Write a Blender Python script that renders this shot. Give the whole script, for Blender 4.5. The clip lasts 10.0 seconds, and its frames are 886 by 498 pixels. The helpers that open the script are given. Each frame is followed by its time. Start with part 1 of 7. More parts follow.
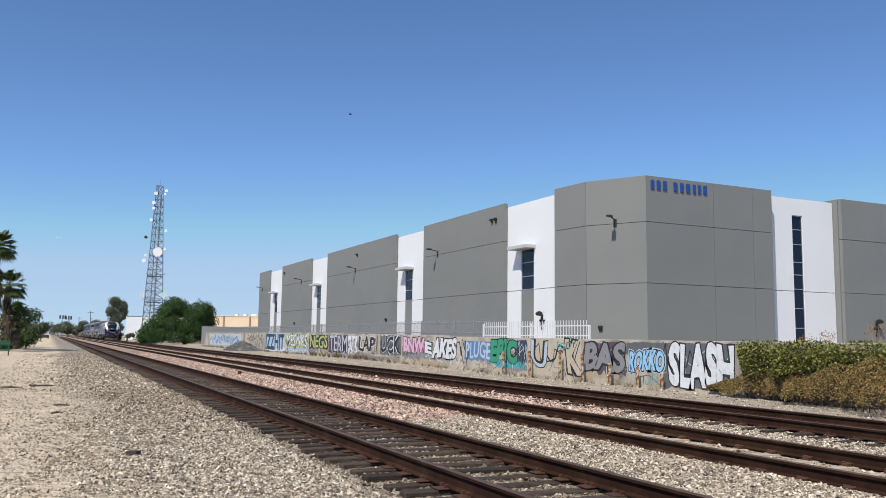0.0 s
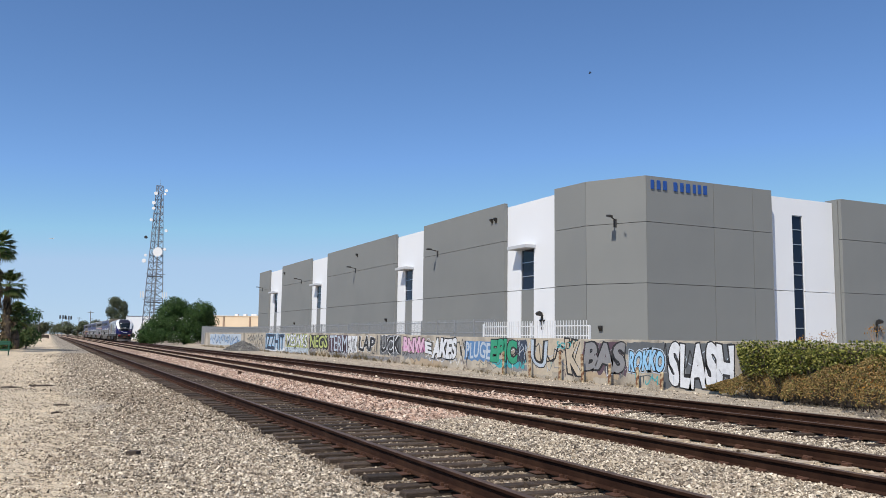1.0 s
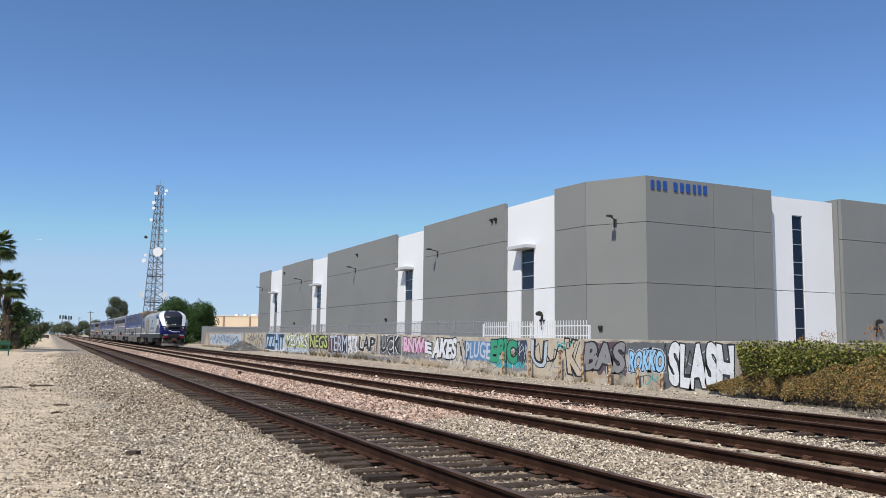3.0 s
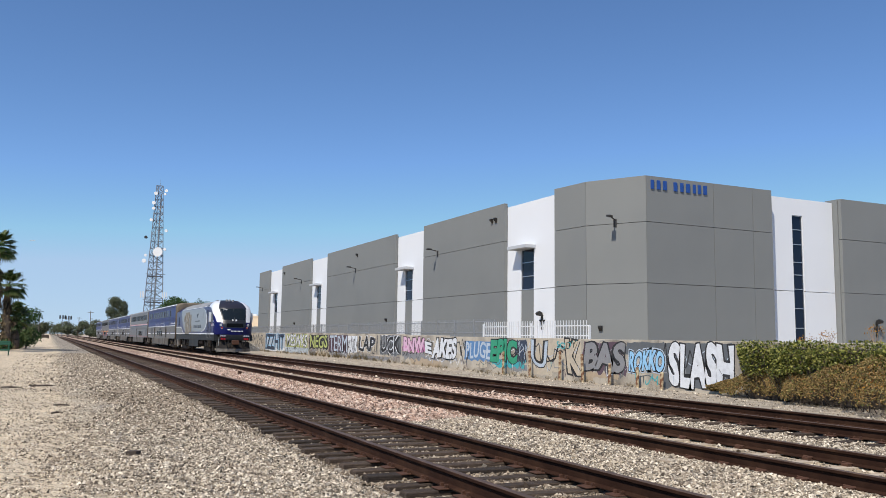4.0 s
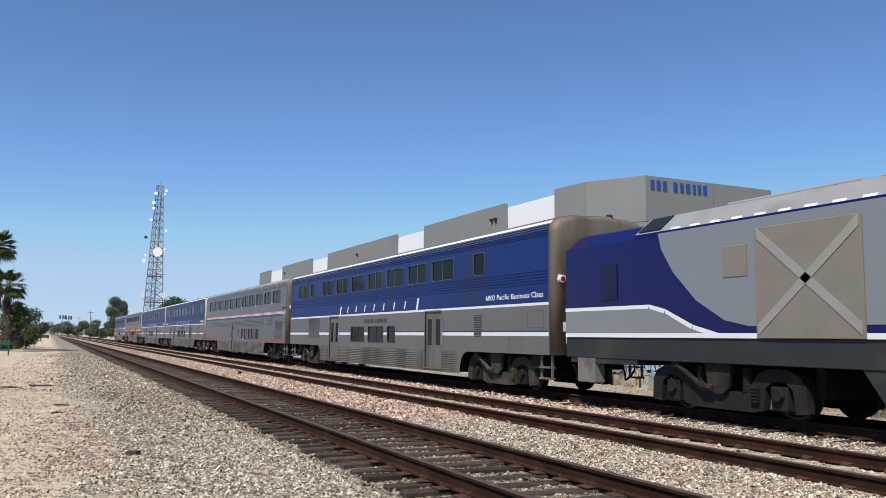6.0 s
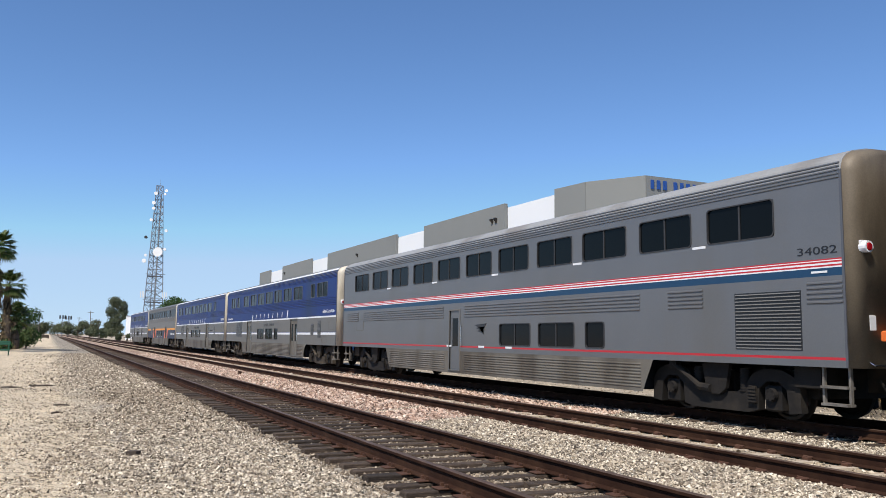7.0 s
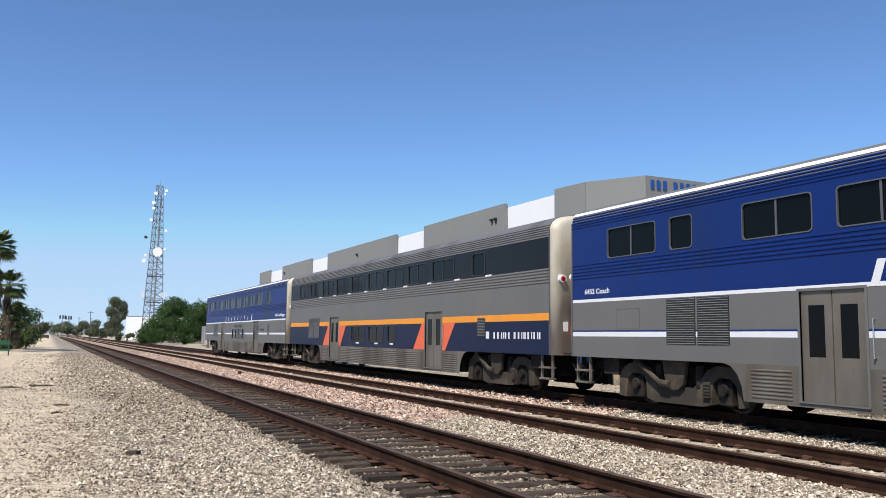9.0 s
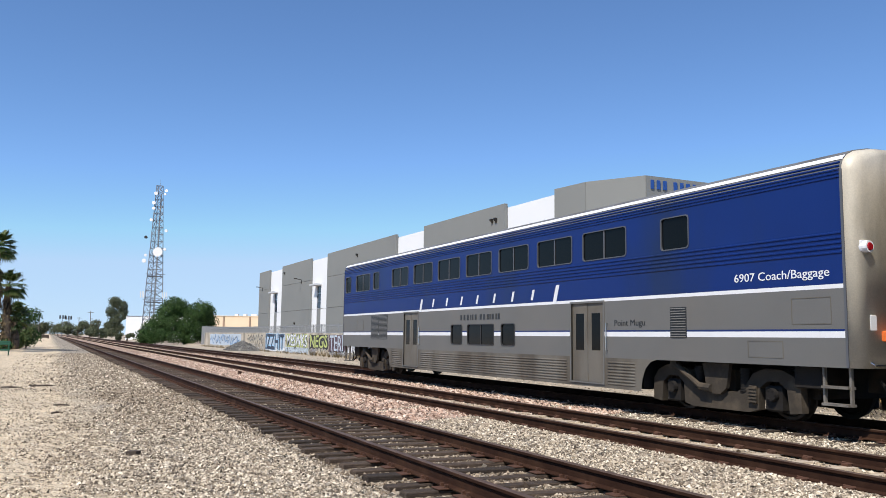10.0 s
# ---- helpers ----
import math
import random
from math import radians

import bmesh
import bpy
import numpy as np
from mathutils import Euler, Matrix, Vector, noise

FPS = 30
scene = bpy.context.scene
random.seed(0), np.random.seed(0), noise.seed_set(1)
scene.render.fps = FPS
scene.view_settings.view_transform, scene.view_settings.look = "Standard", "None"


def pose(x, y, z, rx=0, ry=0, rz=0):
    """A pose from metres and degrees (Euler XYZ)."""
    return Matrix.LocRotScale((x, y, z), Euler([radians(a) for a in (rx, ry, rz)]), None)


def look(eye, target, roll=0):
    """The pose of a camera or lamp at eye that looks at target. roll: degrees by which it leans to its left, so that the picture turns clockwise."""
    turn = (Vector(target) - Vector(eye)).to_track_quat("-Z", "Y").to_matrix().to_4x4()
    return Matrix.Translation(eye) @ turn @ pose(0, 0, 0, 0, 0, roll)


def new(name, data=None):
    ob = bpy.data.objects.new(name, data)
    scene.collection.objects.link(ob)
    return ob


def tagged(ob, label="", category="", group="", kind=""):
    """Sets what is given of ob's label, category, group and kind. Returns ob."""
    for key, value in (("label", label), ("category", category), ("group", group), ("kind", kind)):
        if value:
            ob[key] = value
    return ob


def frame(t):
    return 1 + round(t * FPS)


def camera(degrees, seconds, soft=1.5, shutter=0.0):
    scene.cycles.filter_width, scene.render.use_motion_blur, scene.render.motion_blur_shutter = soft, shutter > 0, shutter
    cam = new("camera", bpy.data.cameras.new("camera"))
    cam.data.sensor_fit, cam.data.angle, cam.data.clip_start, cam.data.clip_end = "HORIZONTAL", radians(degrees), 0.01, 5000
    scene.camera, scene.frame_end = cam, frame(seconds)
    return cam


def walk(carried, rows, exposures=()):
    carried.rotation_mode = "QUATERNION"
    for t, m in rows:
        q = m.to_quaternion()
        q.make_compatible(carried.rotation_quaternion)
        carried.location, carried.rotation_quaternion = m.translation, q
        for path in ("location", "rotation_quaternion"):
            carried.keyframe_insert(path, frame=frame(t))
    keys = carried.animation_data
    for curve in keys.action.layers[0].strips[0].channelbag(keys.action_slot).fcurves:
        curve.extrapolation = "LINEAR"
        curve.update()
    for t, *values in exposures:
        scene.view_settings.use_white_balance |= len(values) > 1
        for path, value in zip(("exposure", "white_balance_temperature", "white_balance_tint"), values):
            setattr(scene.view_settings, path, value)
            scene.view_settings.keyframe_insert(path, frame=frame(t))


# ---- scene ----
cam = camera(56.8, 10.0, soft=0.6)
EYE = Vector((0.0, 0.0, 1.393))
AIM = EYE + Vector((0.4278, 0.8974, 0.1082)) * 50
walk(cam, [(0.0, look(EYE, AIM, 0.737)), (10.0, look(EYE, AIM, 0.737))],
     [(0.0, 0.0), (5.5, 0.0), (6.8, 0.13), (8.5, 0.17), (10.0, 0.22)])

# ---- light ----
SUN_DIR = Vector((-0.80, -0.56, 1.30)).normalized()
world = bpy.data.worlds.new("daylight")
scene.world = world
world.use_nodes = True
wn = world.node_tree.nodes
sky = wn.new("ShaderNodeTexSky")
sky.sky_type = 'NISHITA'
sky.sun_disc = False
sky.sun_elevation = math.asin(SUN_DIR.z)
sky.sun_rotation = math.atan2(SUN_DIR.x, SUN_DIR.y)
sky.air_density, sky.dust_density, sky.ozone_density = 0.78, 0.0, 6.0
sky.altitude = 600
vivid = wn.new("ShaderNodeHueSaturation")
vivid.inputs["Saturation"].default_value = 1.04
world.node_tree.links.new(sky.outputs[0], vivid.inputs["Color"])
haze = wn.new("ShaderNodeMix")
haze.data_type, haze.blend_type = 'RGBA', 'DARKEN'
haze.inputs[0].default_value = 0.85
haze.inputs[7].default_value = (2.75, 3.80, 5.20, 1)
world.node_tree.links.new(vivid.outputs[0], haze.inputs[6])
world.node_tree.links.new(haze.outputs[2], wn["Background"].inputs[0])
wn["Background"].inputs[1].default_value = 0.15
sun = new("sun", bpy.data.lights.new("sun", 'SUN'))
sun.data.energy, sun.data.angle, sun.data.color = 4.9, radians(0.53), (1.0, 0.93, 0.82)
sun.matrix_world = look(SUN_DIR * 60, (0, 0, 0))


# ---- materials ----
def mat(name, base, rough=0.8, metal=0.0, var=0.15, scale=3.0, fine=60.0, bump=0.0, alt=None, alt_amount=0.5,
        alt_scale=1.0, obj_var=0.0, coat=0.0, streak=0.0, stretch=None, spec=0.5):
    """Painted or mineral surface: a base colour with broad blotches, fine grain, wear towards a second colour, and relief."""
    m = bpy.data.materials.new(name)
    m.use_nodes = True
    n, l = m.node_tree.nodes, m.node_tree.links
    b = n["Principled BSDF"]
    b.inputs["Roughness"].default_value, b.inputs["Metallic"].default_value = rough, metal
    b.inputs["Coat Weight"].default_value = coat
    b.inputs["Specular IOR Level"].default_value = spec
    tc = n.new("ShaderNodeTexCoord")
    mp = n.new("ShaderNodeMapping")
    l.new(tc.outputs["Object"], mp.inputs["Vector"])
    if stretch:
        mp.inputs["Scale"].default_value = stretch
    a = n.new("ShaderNodeTexNoise")
    a.inputs["Scale"].default_value, a.inputs["Detail"].default_value = scale, 5
    f = n.new("ShaderNodeTexNoise")
    f.inputs["Scale"].default_value, f.inputs["Detail"].default_value = fine, 3
    l.new(mp.outputs[0], a.inputs["Vector"])
    l.new(mp.outputs[0], f.inputs["Vector"])
    add = n.new("ShaderNodeMath")
    add.operation = 'ADD'
    l.new(a.outputs[0], add.inputs[0])
    l.new(f.outputs[0], add.inputs[1])
    rng = n.new("ShaderNodeMapRange")
    rng.inputs[1].default_value, rng.inputs[2].default_value = 0.6, 1.4
    rng.inputs[3].default_value, rng.inputs[4].default_value = 1 - var, 1 + var
    l.new(add.outputs[0], rng.inputs[0])
    value = rng.outputs[0]
    if obj_var:
        oi = n.new("ShaderNodeObjectInfo")
        r2 = n.new("ShaderNodeMapRange")
        r2.inputs[3].default_value, r2.inputs[4].default_value = 1 - obj_var, 1 + obj_var
        l.new(oi.outputs["Random"], r2.inputs[0])
        mu = n.new("ShaderNodeMath")
        mu.operation = 'MULTIPLY'
        l.new(value, mu.inputs[0])
        l.new(r2.outputs[0], mu.inputs[1])
        value = mu.outputs[0]
    col = n.new("ShaderNodeVectorMath")
    col.operation = 'SCALE'
    if alt:
        w = n.new("ShaderNodeTexNoise")
        w.inputs["Scale"].default_value, w.inputs["Detail"].default_value = alt_scale, 6
        mp2 = n.new("ShaderNodeMapping")
        if streak:
            mp2.inputs["Scale"].default_value = (1, 1, streak)
        elif stretch:
            mp2.inputs["Scale"].default_value = stretch
        l.new(tc.outputs["Object"], mp2.inputs["Vector"])
        l.new(mp2.outputs[0], w.inputs["Vector"])
        wr = n.new("ShaderNodeMapRange")
        wr.inputs[1].default_value, wr.inputs[2].default_value = 0.62 - alt_amount * 0.35, 0.85 - alt_amount * 0.35
        l.new(w.outputs[0], wr.inputs[0])
        mx = n.new("ShaderNodeMix")
        mx.data_type = 'RGBA'
        mx.inputs[6].default_value, mx.inputs[7].default_value = (*base, 1), (*alt, 1)
        l.new(wr.outputs[0], mx.inputs[0])
        l.new(mx.outputs[2], col.inputs[0])
    else:
        col.inputs[0].default_value = base
    l.new(value, col.inputs["Scale"])
    l.new(col.outputs[0], b.inputs["Base Color"])
    if bump:
        bp = n.new("ShaderNodeBump")
        bp.inputs["Strength"].default_value, bp.inputs["Distance"].default_value = bump, 0.02
        l.new(f.outputs[0], bp.inputs["Height"])
        l.new(bp.outputs[0], b.inputs["Normal"])
    return m


def island_mat(name, colours, rough=0.8, spec=0.3, translucent=0.0, bump=0.0):
    """Many small pieces in one mesh, each with its own colour from a ramp."""
    m = bpy.data.materials.new(name)
    m.use_nodes = True
    n, l = m.node_tree.nodes, m.node_tree.links
    b = n["Principled BSDF"]
    b.inputs["Roughness"].default_value, b.inputs["Specular IOR Level"].default_value = rough, spec
    g = n.new("ShaderNodeNewGeometry")
    rp = n.new("ShaderNodeValToRGB")
    els = rp.color_ramp.elements
    while len(els) < len(colours):
        els.new(0.5)
    for i, c in enumerate(colours):
        els[i].position, els[i].color = i / (len(colours) - 1), (*c, 1)
    l.new(g.outputs["Random Per Island"], rp.inputs[0])
    l.new(rp.outputs[0], b.inputs["Base Color"])
    if translucent:
        tr = n.new("ShaderNodeBsdfTranslucent")
        mix = n.new("ShaderNodeMixShader")
        mix.inputs[0].default_value = translucent
        l.new(rp.outputs[0], tr.inputs[0])
        l.new(b.outputs[0], mix.inputs[1])
        l.new(tr.outputs[0], mix.inputs[2])
        l.new(mix.outputs[0], n["Material Output"].inputs[0])
    return m


def glass_mat(name, tint, rough=0.05, spec=0.5):
    m = bpy.data.materials.new(name)
    m.use_nodes = True
    b = m.node_tree.nodes["Principled BSDF"]
    b.inputs["Base Color"].default_value = (*tint, 1)
    b.inputs["Roughness"].default_value = rough
    b.inputs["IOR"].default_value = 1.5
    b.inputs["Specular IOR Level"].default_value = spec
    return m


def ground_mat():
    """Pale dirt on the access side, crushed stone over the tracks, both in one sheet."""
    m = bpy.data.materials.new("ground")
    m.use_nodes = True
    n, l = m.node_tree.nodes, m.node_tree.links
    b = n["Principled BSDF"]
    b.inputs["Roughness"].default_value, b.inputs["Specular IOR Level"].default_value = 0.95, 0.2
    tc = n.new("ShaderNodeTexCoord")
    sep = n.new("ShaderNodeSeparateXYZ")
    l.new(tc.outputs["Object"], sep.inputs[0])

    def noise_of(scale, detail=4):
        t = n.new("ShaderNodeTexNoise")
        t.inputs["Scale"].default_value, t.inputs["Detail"].default_value = scale, detail
        l.new(tc.outputs["Object"], t.inputs["Vector"])
        return t.outputs[0]

    def ramp(x, a, z):
        t = n.new("ShaderNodeMapRange")
        t.inputs[1].default_value, t.inputs[2].default_value = a, z
        l.new(x, t.inputs[0])
        return t.outputs[0]

    def math2(op, x, y):
        t = n.new("ShaderNodeMath")
        t.operation = op
        for k, v in enumerate((x, y)):
            if isinstance(v, float):
                t.inputs[k].default_value = v
            else:
                l.new(v, t.inputs[k])
        return t.outputs[0]

    def mix(fac, a, z):
        t = n.new("ShaderNodeMix")
        t.data_type = 'RGBA'
        for k, v in ((0, fac), (6, a), (7, z)):
            if isinstance(v, tuple):
                t.inputs[k].default_value = (*v, 1)
            else:
                l.new(v, t.inputs[k])
        return t.outputs[2]
    vor = n.new("ShaderNodeTexVoronoi")
    vor.inputs["Scale"].default_value = 17.0
    l.new(tc.outputs["Object"], vor.inputs["Vector"])
    cells = n.new("ShaderNodeSeparateColor")
    l.new(vor.outputs["Color"], cells.inputs[0])
    # The dark end paints in the shade of gaps between the loose stones.
    grey = mix(cells.outputs[0], (0.07, 0.058, 0.045), (0.50, 0.44, 0.36))
    pink = mix(cells.outputs[0], (0.12, 0.07, 0.05), (0.55, 0.41, 0.325))
    along = ramp(math2('ADD', sep.outputs[1], math2('MULTIPLY', noise_of(0.35), 10.0)), 18.0, 26.0)
    across = math2('MULTIPLY', ramp(sep.outputs[0], 5.6, 6.2), ramp(sep.outputs[0], 15.0, 13.5))
    ballast = mix(math2('MULTIPLY', along, across), grey, pink)
    dirt = mix(ramp(noise_of(1.3, 6), 0.35, 0.68), (0.70, 0.575, 0.41), (0.54, 0.445, 0.325))
    dirt = mix(ramp(noise_of(9.0, 6), 0.52, 0.66), dirt, (0.27, 0.215, 0.15))
    dirt = mix(ramp(noise_of(38.0, 4), 0.55, 0.68), dirt, (0.84, 0.73, 0.56))
    dust = math2('MULTIPLY', ramp(sep.outputs[0], 7.6, 7.95), ramp(sep.outputs[0], 9.85, 9.55))
    ballast = mix(math2('MULTIPLY', dust, ramp(noise_of(3.0, 5), 0.3, 0.55)), ballast, (0.52, 0.41, 0.275))
    edge = math2('ADD', sep.outputs[0], math2('MULTIPLY', noise_of(0.8, 5), 2.6))
    out = mix(ramp(edge, 1.7, 2.7), dirt, ballast)
    far = ramp(sep.outputs[0], 15.8, 17.4)
    soil = mix(ramp(noise_of(2.0, 6), 0.4, 0.62), (0.47, 0.40, 0.31), (0.31, 0.27, 0.22))
    out = mix(far, out, soil)
    l.new(out, b.inputs["Base Color"])
    bp = n.new("ShaderNodeBump")
    bp.inputs["Strength"].default_value, bp.inputs["Distance"].default_value = 0.9, 0.035
    l.new(math2('ADD', math2('SUBTRACT', 1.0, vor.outputs["Distance"]), noise_of(60.0)), bp.inputs["Height"])
    l.new(bp.outputs[0], b.inputs["Normal"])
    return m


M_GROUND = ground_mat()
M_STONE = island_mat("crushed_stone", [(0.059, 0.047, 0.037), (0.307, 0.254, 0.189), (0.590, 0.507, 0.389), (0.177, 0.139, 0.104),
                                       (0.826, 0.732, 0.590), (0.401, 0.330, 0.248), (0.094, 0.074, 0.057)], 0.9, 0.2)
M_STONE_BROWN = island_mat("grimy_brown_stone", [(0.042, 0.031, 0.023), (0.192, 0.150, 0.108), (0.360, 0.288, 0.210), (0.108, 0.084, 0.060), (0.528, 0.444, 0.342), (0.072, 0.054, 0.041)], 0.92, 0.15)
M_STONE_GREY = island_mat("grey_crushed_stone", [(0.10, 0.098, 0.095), (0.22, 0.215, 0.205), (0.34, 0.33, 0.31), (0.16, 0.155, 0.15)], 0.9, 0.2)
M_STONE_PINK = island_mat("pink_crushed_stone", [(0.085, 0.048, 0.036), (0.424, 0.281, 0.212), (0.657, 0.477, 0.371),
                                                 (0.233, 0.154, 0.117), (0.784, 0.636, 0.530), (0.138, 0.090, 0.069)], 0.9, 0.2)
M_RUST = mat("rail_rust", (0.030, 0.014, 0.009), 0.85, 0.0, 0.3, 6, 90, 0.3, (0.055, 0.028, 0.017), 0.4, 2.0, spec=0.1)
M_RAILHEAD = mat("rail_head_steel", (0.105, 0.070, 0.052), 0.62, 0.35, 0.2, 6, 80, 0.1, (0.15, 0.10, 0.075), 0.35, 3, spec=0.3)
M_TIE = mat("weathered_tie_wood", (0.050, 0.033, 0.022), 0.92, 0, 0.35, 3, 50, 0.8, (0.15, 0.105, 0.072), 0.42, 5,
            obj_var=0.45, stretch=(1.0, 12.0, 12.0))
M_CONCRETE_TIE = mat("concrete_tie", (0.47, 0.40, 0.31), 0.9, 0, 0.2, 4, 60, 0.3, (0.36, 0.28, 0.20), 0.5, 3, obj_var=0.12)
M_PLATE = mat("rusty_tie_plate", (0.085, 0.038, 0.022), 0.85, 0.2, 0.3, 12, 90, 0.3)
M_GREY_PAINT = mat("grey_facade_paint", (0.198, 0.205, 0.200), 0.75, 0, 0.06, 0.25, 30, 0.05, (0.180, 0.187, 0.186), 0.4, 0.15)
M_WHITE_PAINT = mat("white_facade_paint", (0.74, 0.755, 0.78), 0.7, 0, 0.03, 0.3, 30, 0.05)
# Greyer copy of the white: the canopy's shading is put into its colour.
M_CANOPY = mat("shaded_canopy_white", (0.46, 0.475, 0.50), 0.75, 0, 0.05, 0.5, 30, 0.05)
M_JOINT = mat("black_joint", (0.02, 0.02, 0.022), 0.9, var=0.1)
M_WINDOW = glass_mat("dark_blue_window_glass", (0.006, 0.012, 0.030), 0.03, 0.22)
M_ALU = mat("aluminium_mullion", (0.5, 0.52, 0.55), 0.4, 0.8, 0.05)
M_SIGN_BLUE = mat("blue_sign_face", (0.012, 0.065, 0.28), 0.5, var=0.05)
M_LAMP_BLACK = mat("dark_bronze_metal", (0.035, 0.033, 0.032), 0.55, 0.4, 0.15)
M_WALL = mat("weathered_concrete_block", (0.46, 0.41, 0.335), 0.92, 0, 0.22, 1.2, 40, 0.4, (0.22, 0.195, 0.165), 0.5, 0.8, streak=0.35)


# ---- mesh helpers ----
class Shape:
    """Collects faces of one mesh."""

    def __init__(self):
        self.v, self.f, self.m = [], [], []

    def quad(self, *pts, mi=0):
        k = len(self.v)
        self.v += [tuple(p) for p in pts]
        self.f.append(tuple(range(k, k + len(pts))))
        self.m.append(mi)

    def box(self, x0, x1, y0, y1, z0, z1, mi=0, c=0.0):
        """A box; c cuts the edges."""
        if x1 < x0:
            x0, x1 = x1, x0
        if y1 < y0:
            y0, y1 = y1, y0
        if z1 < z0:
            z0, z1 = z1, z0
        k = len(self.v)
        if not c:
            self.v += [(x, y, z) for z in (z0, z1) for x, y in ((x0, y0), (x1, y0), (x1, y1), (x0, y1))]
            self.f += [tuple(k + i for i in q) for q in ((3, 2, 1, 0), (4, 5, 6, 7), (0, 1, 5, 4), (1, 2, 6, 5), (2, 3, 7, 6), (3, 0, 4, 7))]
            self.m += [mi] * 6
            return
        rings = []
        for z, s in ((z0, c), (z0 + c, 0), (z1 - c, 0), (z1, c)):
            r = []
            for x, y, sx, sy in ((x0, y0, 1, 1), (x1, y0, -1, 1), (x1, y1, -1, -1), (x0, y1, 1, -1)):
                r.append((x + sx * s, y + sy * s, z))
            rings.append(r)
        for r in rings:
            self.v += r
        for j in range(3):
            for i in range(4):
                a, b = k + j * 4 + i, k + j * 4 + (i + 1) % 4
                self.f.append((a, b, b + 4, a + 4))
                self.m.append(mi)
        self.f += [(k + 3, k + 2, k + 1, k), (k + 12, k + 13, k + 14, k + 15)]
        self.m += [mi, mi]

    def tube(self, p0, p1, r0, r1=None, n=8, mi=0, caps=True):
        p0, p1 = Vector(p0), Vector(p1)
        r1 = r0 if r1 is None else r1
        d = (p1 - p0).normalized()
        a = d.orthogonal().normalized()
        b = d.cross(a)
        k = len(self.v)
        for p, r in ((p0, r0), (p1, r1)):
            for i in range(n):
                t = 2 * math.pi * i / n
                self.v.append(tuple(p + (a * math.cos(t) + b * math.sin(t)) * r))
        for i in range(n):
            j = (i + 1) % n
            self.f.append((k + i, k + j, k + n + j, k + n + i))
            self.m.append(mi)
        if caps:
            self.f += [tuple(k + i for i in reversed(range(n))), tuple(k + n + i for i in range(n))]
            self.m += [mi, mi]

    def prism(self, poly, axis, a, b, mi=0):
        """A polygon of (p, q) swept along an axis from a to b. axis x: (y, z), y: (x, z), z: (x, y)."""
        def put(p, q, t):
            return (t, p, q) if axis == 'x' else (p, t, q) if axis == 'y' else (p, q, t)
        k, n = len(self.v), len(poly)
        self.v += [put(p, q, a) for p, q in poly] + [put(p, q, b) for p, q in poly]
        for i in range(n):
            j = (i + 1) % n
            self.f.append((k + i, k + j, k + n + j, k + n + i))
            self.m.append(mi)
        self.f += [tuple(k + i for i in reversed(range(n))), tuple(k + n + i for i in range(n))]
        self.m += [mi, mi]

    def mesh(self, name, mats, smooth=False, fix=True):
        me = bpy.data.meshes.new(name)
        me.from_pydata(self.v, [], self.f)
        for m in (mats if isinstance(mats, (list, tuple)) else [mats]):
            me.materials.append(m)
        me.polygons.foreach_set("material_index", self.m)
        if fix:
            bm = bmesh.new()
            bm.from_mesh(me)
            bmesh.ops.recalc_face_normals(bm, faces=bm.faces)
            bm.to_mesh(me)
            bm.free()
        if smooth:
            bm = bmesh.new()
            bm.from_mesh(me)
            bmesh.ops.remove_doubles(bm, verts=bm.verts, dist=0.0005)
            bmesh.ops.recalc_face_normals(bm, faces=bm.faces)
            bm.to_mesh(me)
            bm.free()
            me.polygons.foreach_set("use_smooth", [True] * len(me.polygons))
        me.update()
        return me


def part(name, shape, mats, parent, label="", smooth=False, fix=True):
    me = shape if isinstance(shape, bpy.types.Mesh) else shape.mesh(name, mats, smooth, fix)
    ob = new(name, me)
    ob.parent = parent
    if label:
        ob["label"] = label
    return ob


def thing(name, label, category, at=(0, 0, 0), group="", kind=""):
    ob = new(name)
    ob.location = at
    return tagged(ob, label, category, group, kind)


def solid(name, shape, mats, label, category, at=(0, 0, 0), group="", kind="", smooth=False, fix=True):
    me = shape if isinstance(shape, bpy.types.Mesh) else shape.mesh(name, mats, smooth, fix)
    ob = new(name, me)
    ob.location = at
    return tagged(ob, label, category, group, kind)


def lettering(text, size, material, depth=0.004, bold=0.0, shear=0.0, space=1.0, width=None):
    """Raised lettering as a mesh in the x-y plane, starting at the origin; width fits it to that length."""
    cu = bpy.data.curves.new("lettering", 'FONT')
    cu.body, cu.size, cu.extrude, cu.offset, cu.shear, cu.space_character = text, size, depth, bold, shear, space
    cu.resolution_u = 3
    ob = new("lettering", cu)
    bpy.context.view_layer.update()
    me = bpy.data.meshes.new_from_object(ob.evaluated_get(bpy.context.evaluated_depsgraph_get()))
    bpy.data.objects.remove(ob)
    xs = [v.co.x for v in me.vertices]
    if width and xs:
        k, x0 = width / (max(xs) - min(xs)), min(xs)
        for v in me.vertices:
            v.co.x = (v.co.x - x0) * k
    me.materials.clear()
    me.materials.append(material)
    return me


FACE_WEST = Matrix(((0, 0, -1, 0), (-1, 0, 0, 0), (0, 1, 0, 0), (0, 0, 0, 1)))    # reads from the tracks' side


# ---- ground ----
PROFILE = [(-1500, -0.3), (-60, -0.3), (-8, -0.28), (-2, -0.27), (1.0, -0.27), (2.4, -0.27), (3.1, -0.258), (3.45, -0.252), (4.7, -0.222), (5.9, -0.245),
           (6.7, -0.25), (7.5, -0.19), (7.8, -0.17), (8.0, -0.205), (8.73, -0.20), (9.45, -0.205), (9.65, -0.17), (10.0, -0.19), (10.9, -0.25), (11.7, -0.23), (13.0, -0.20), (14.4, -0.24),
           (15.6, -0.40), (17.5, -0.42), (20.9, -0.40), (21.1, -0.05), (24, -0.05), (60, -0.05), (1500, -0.3)]


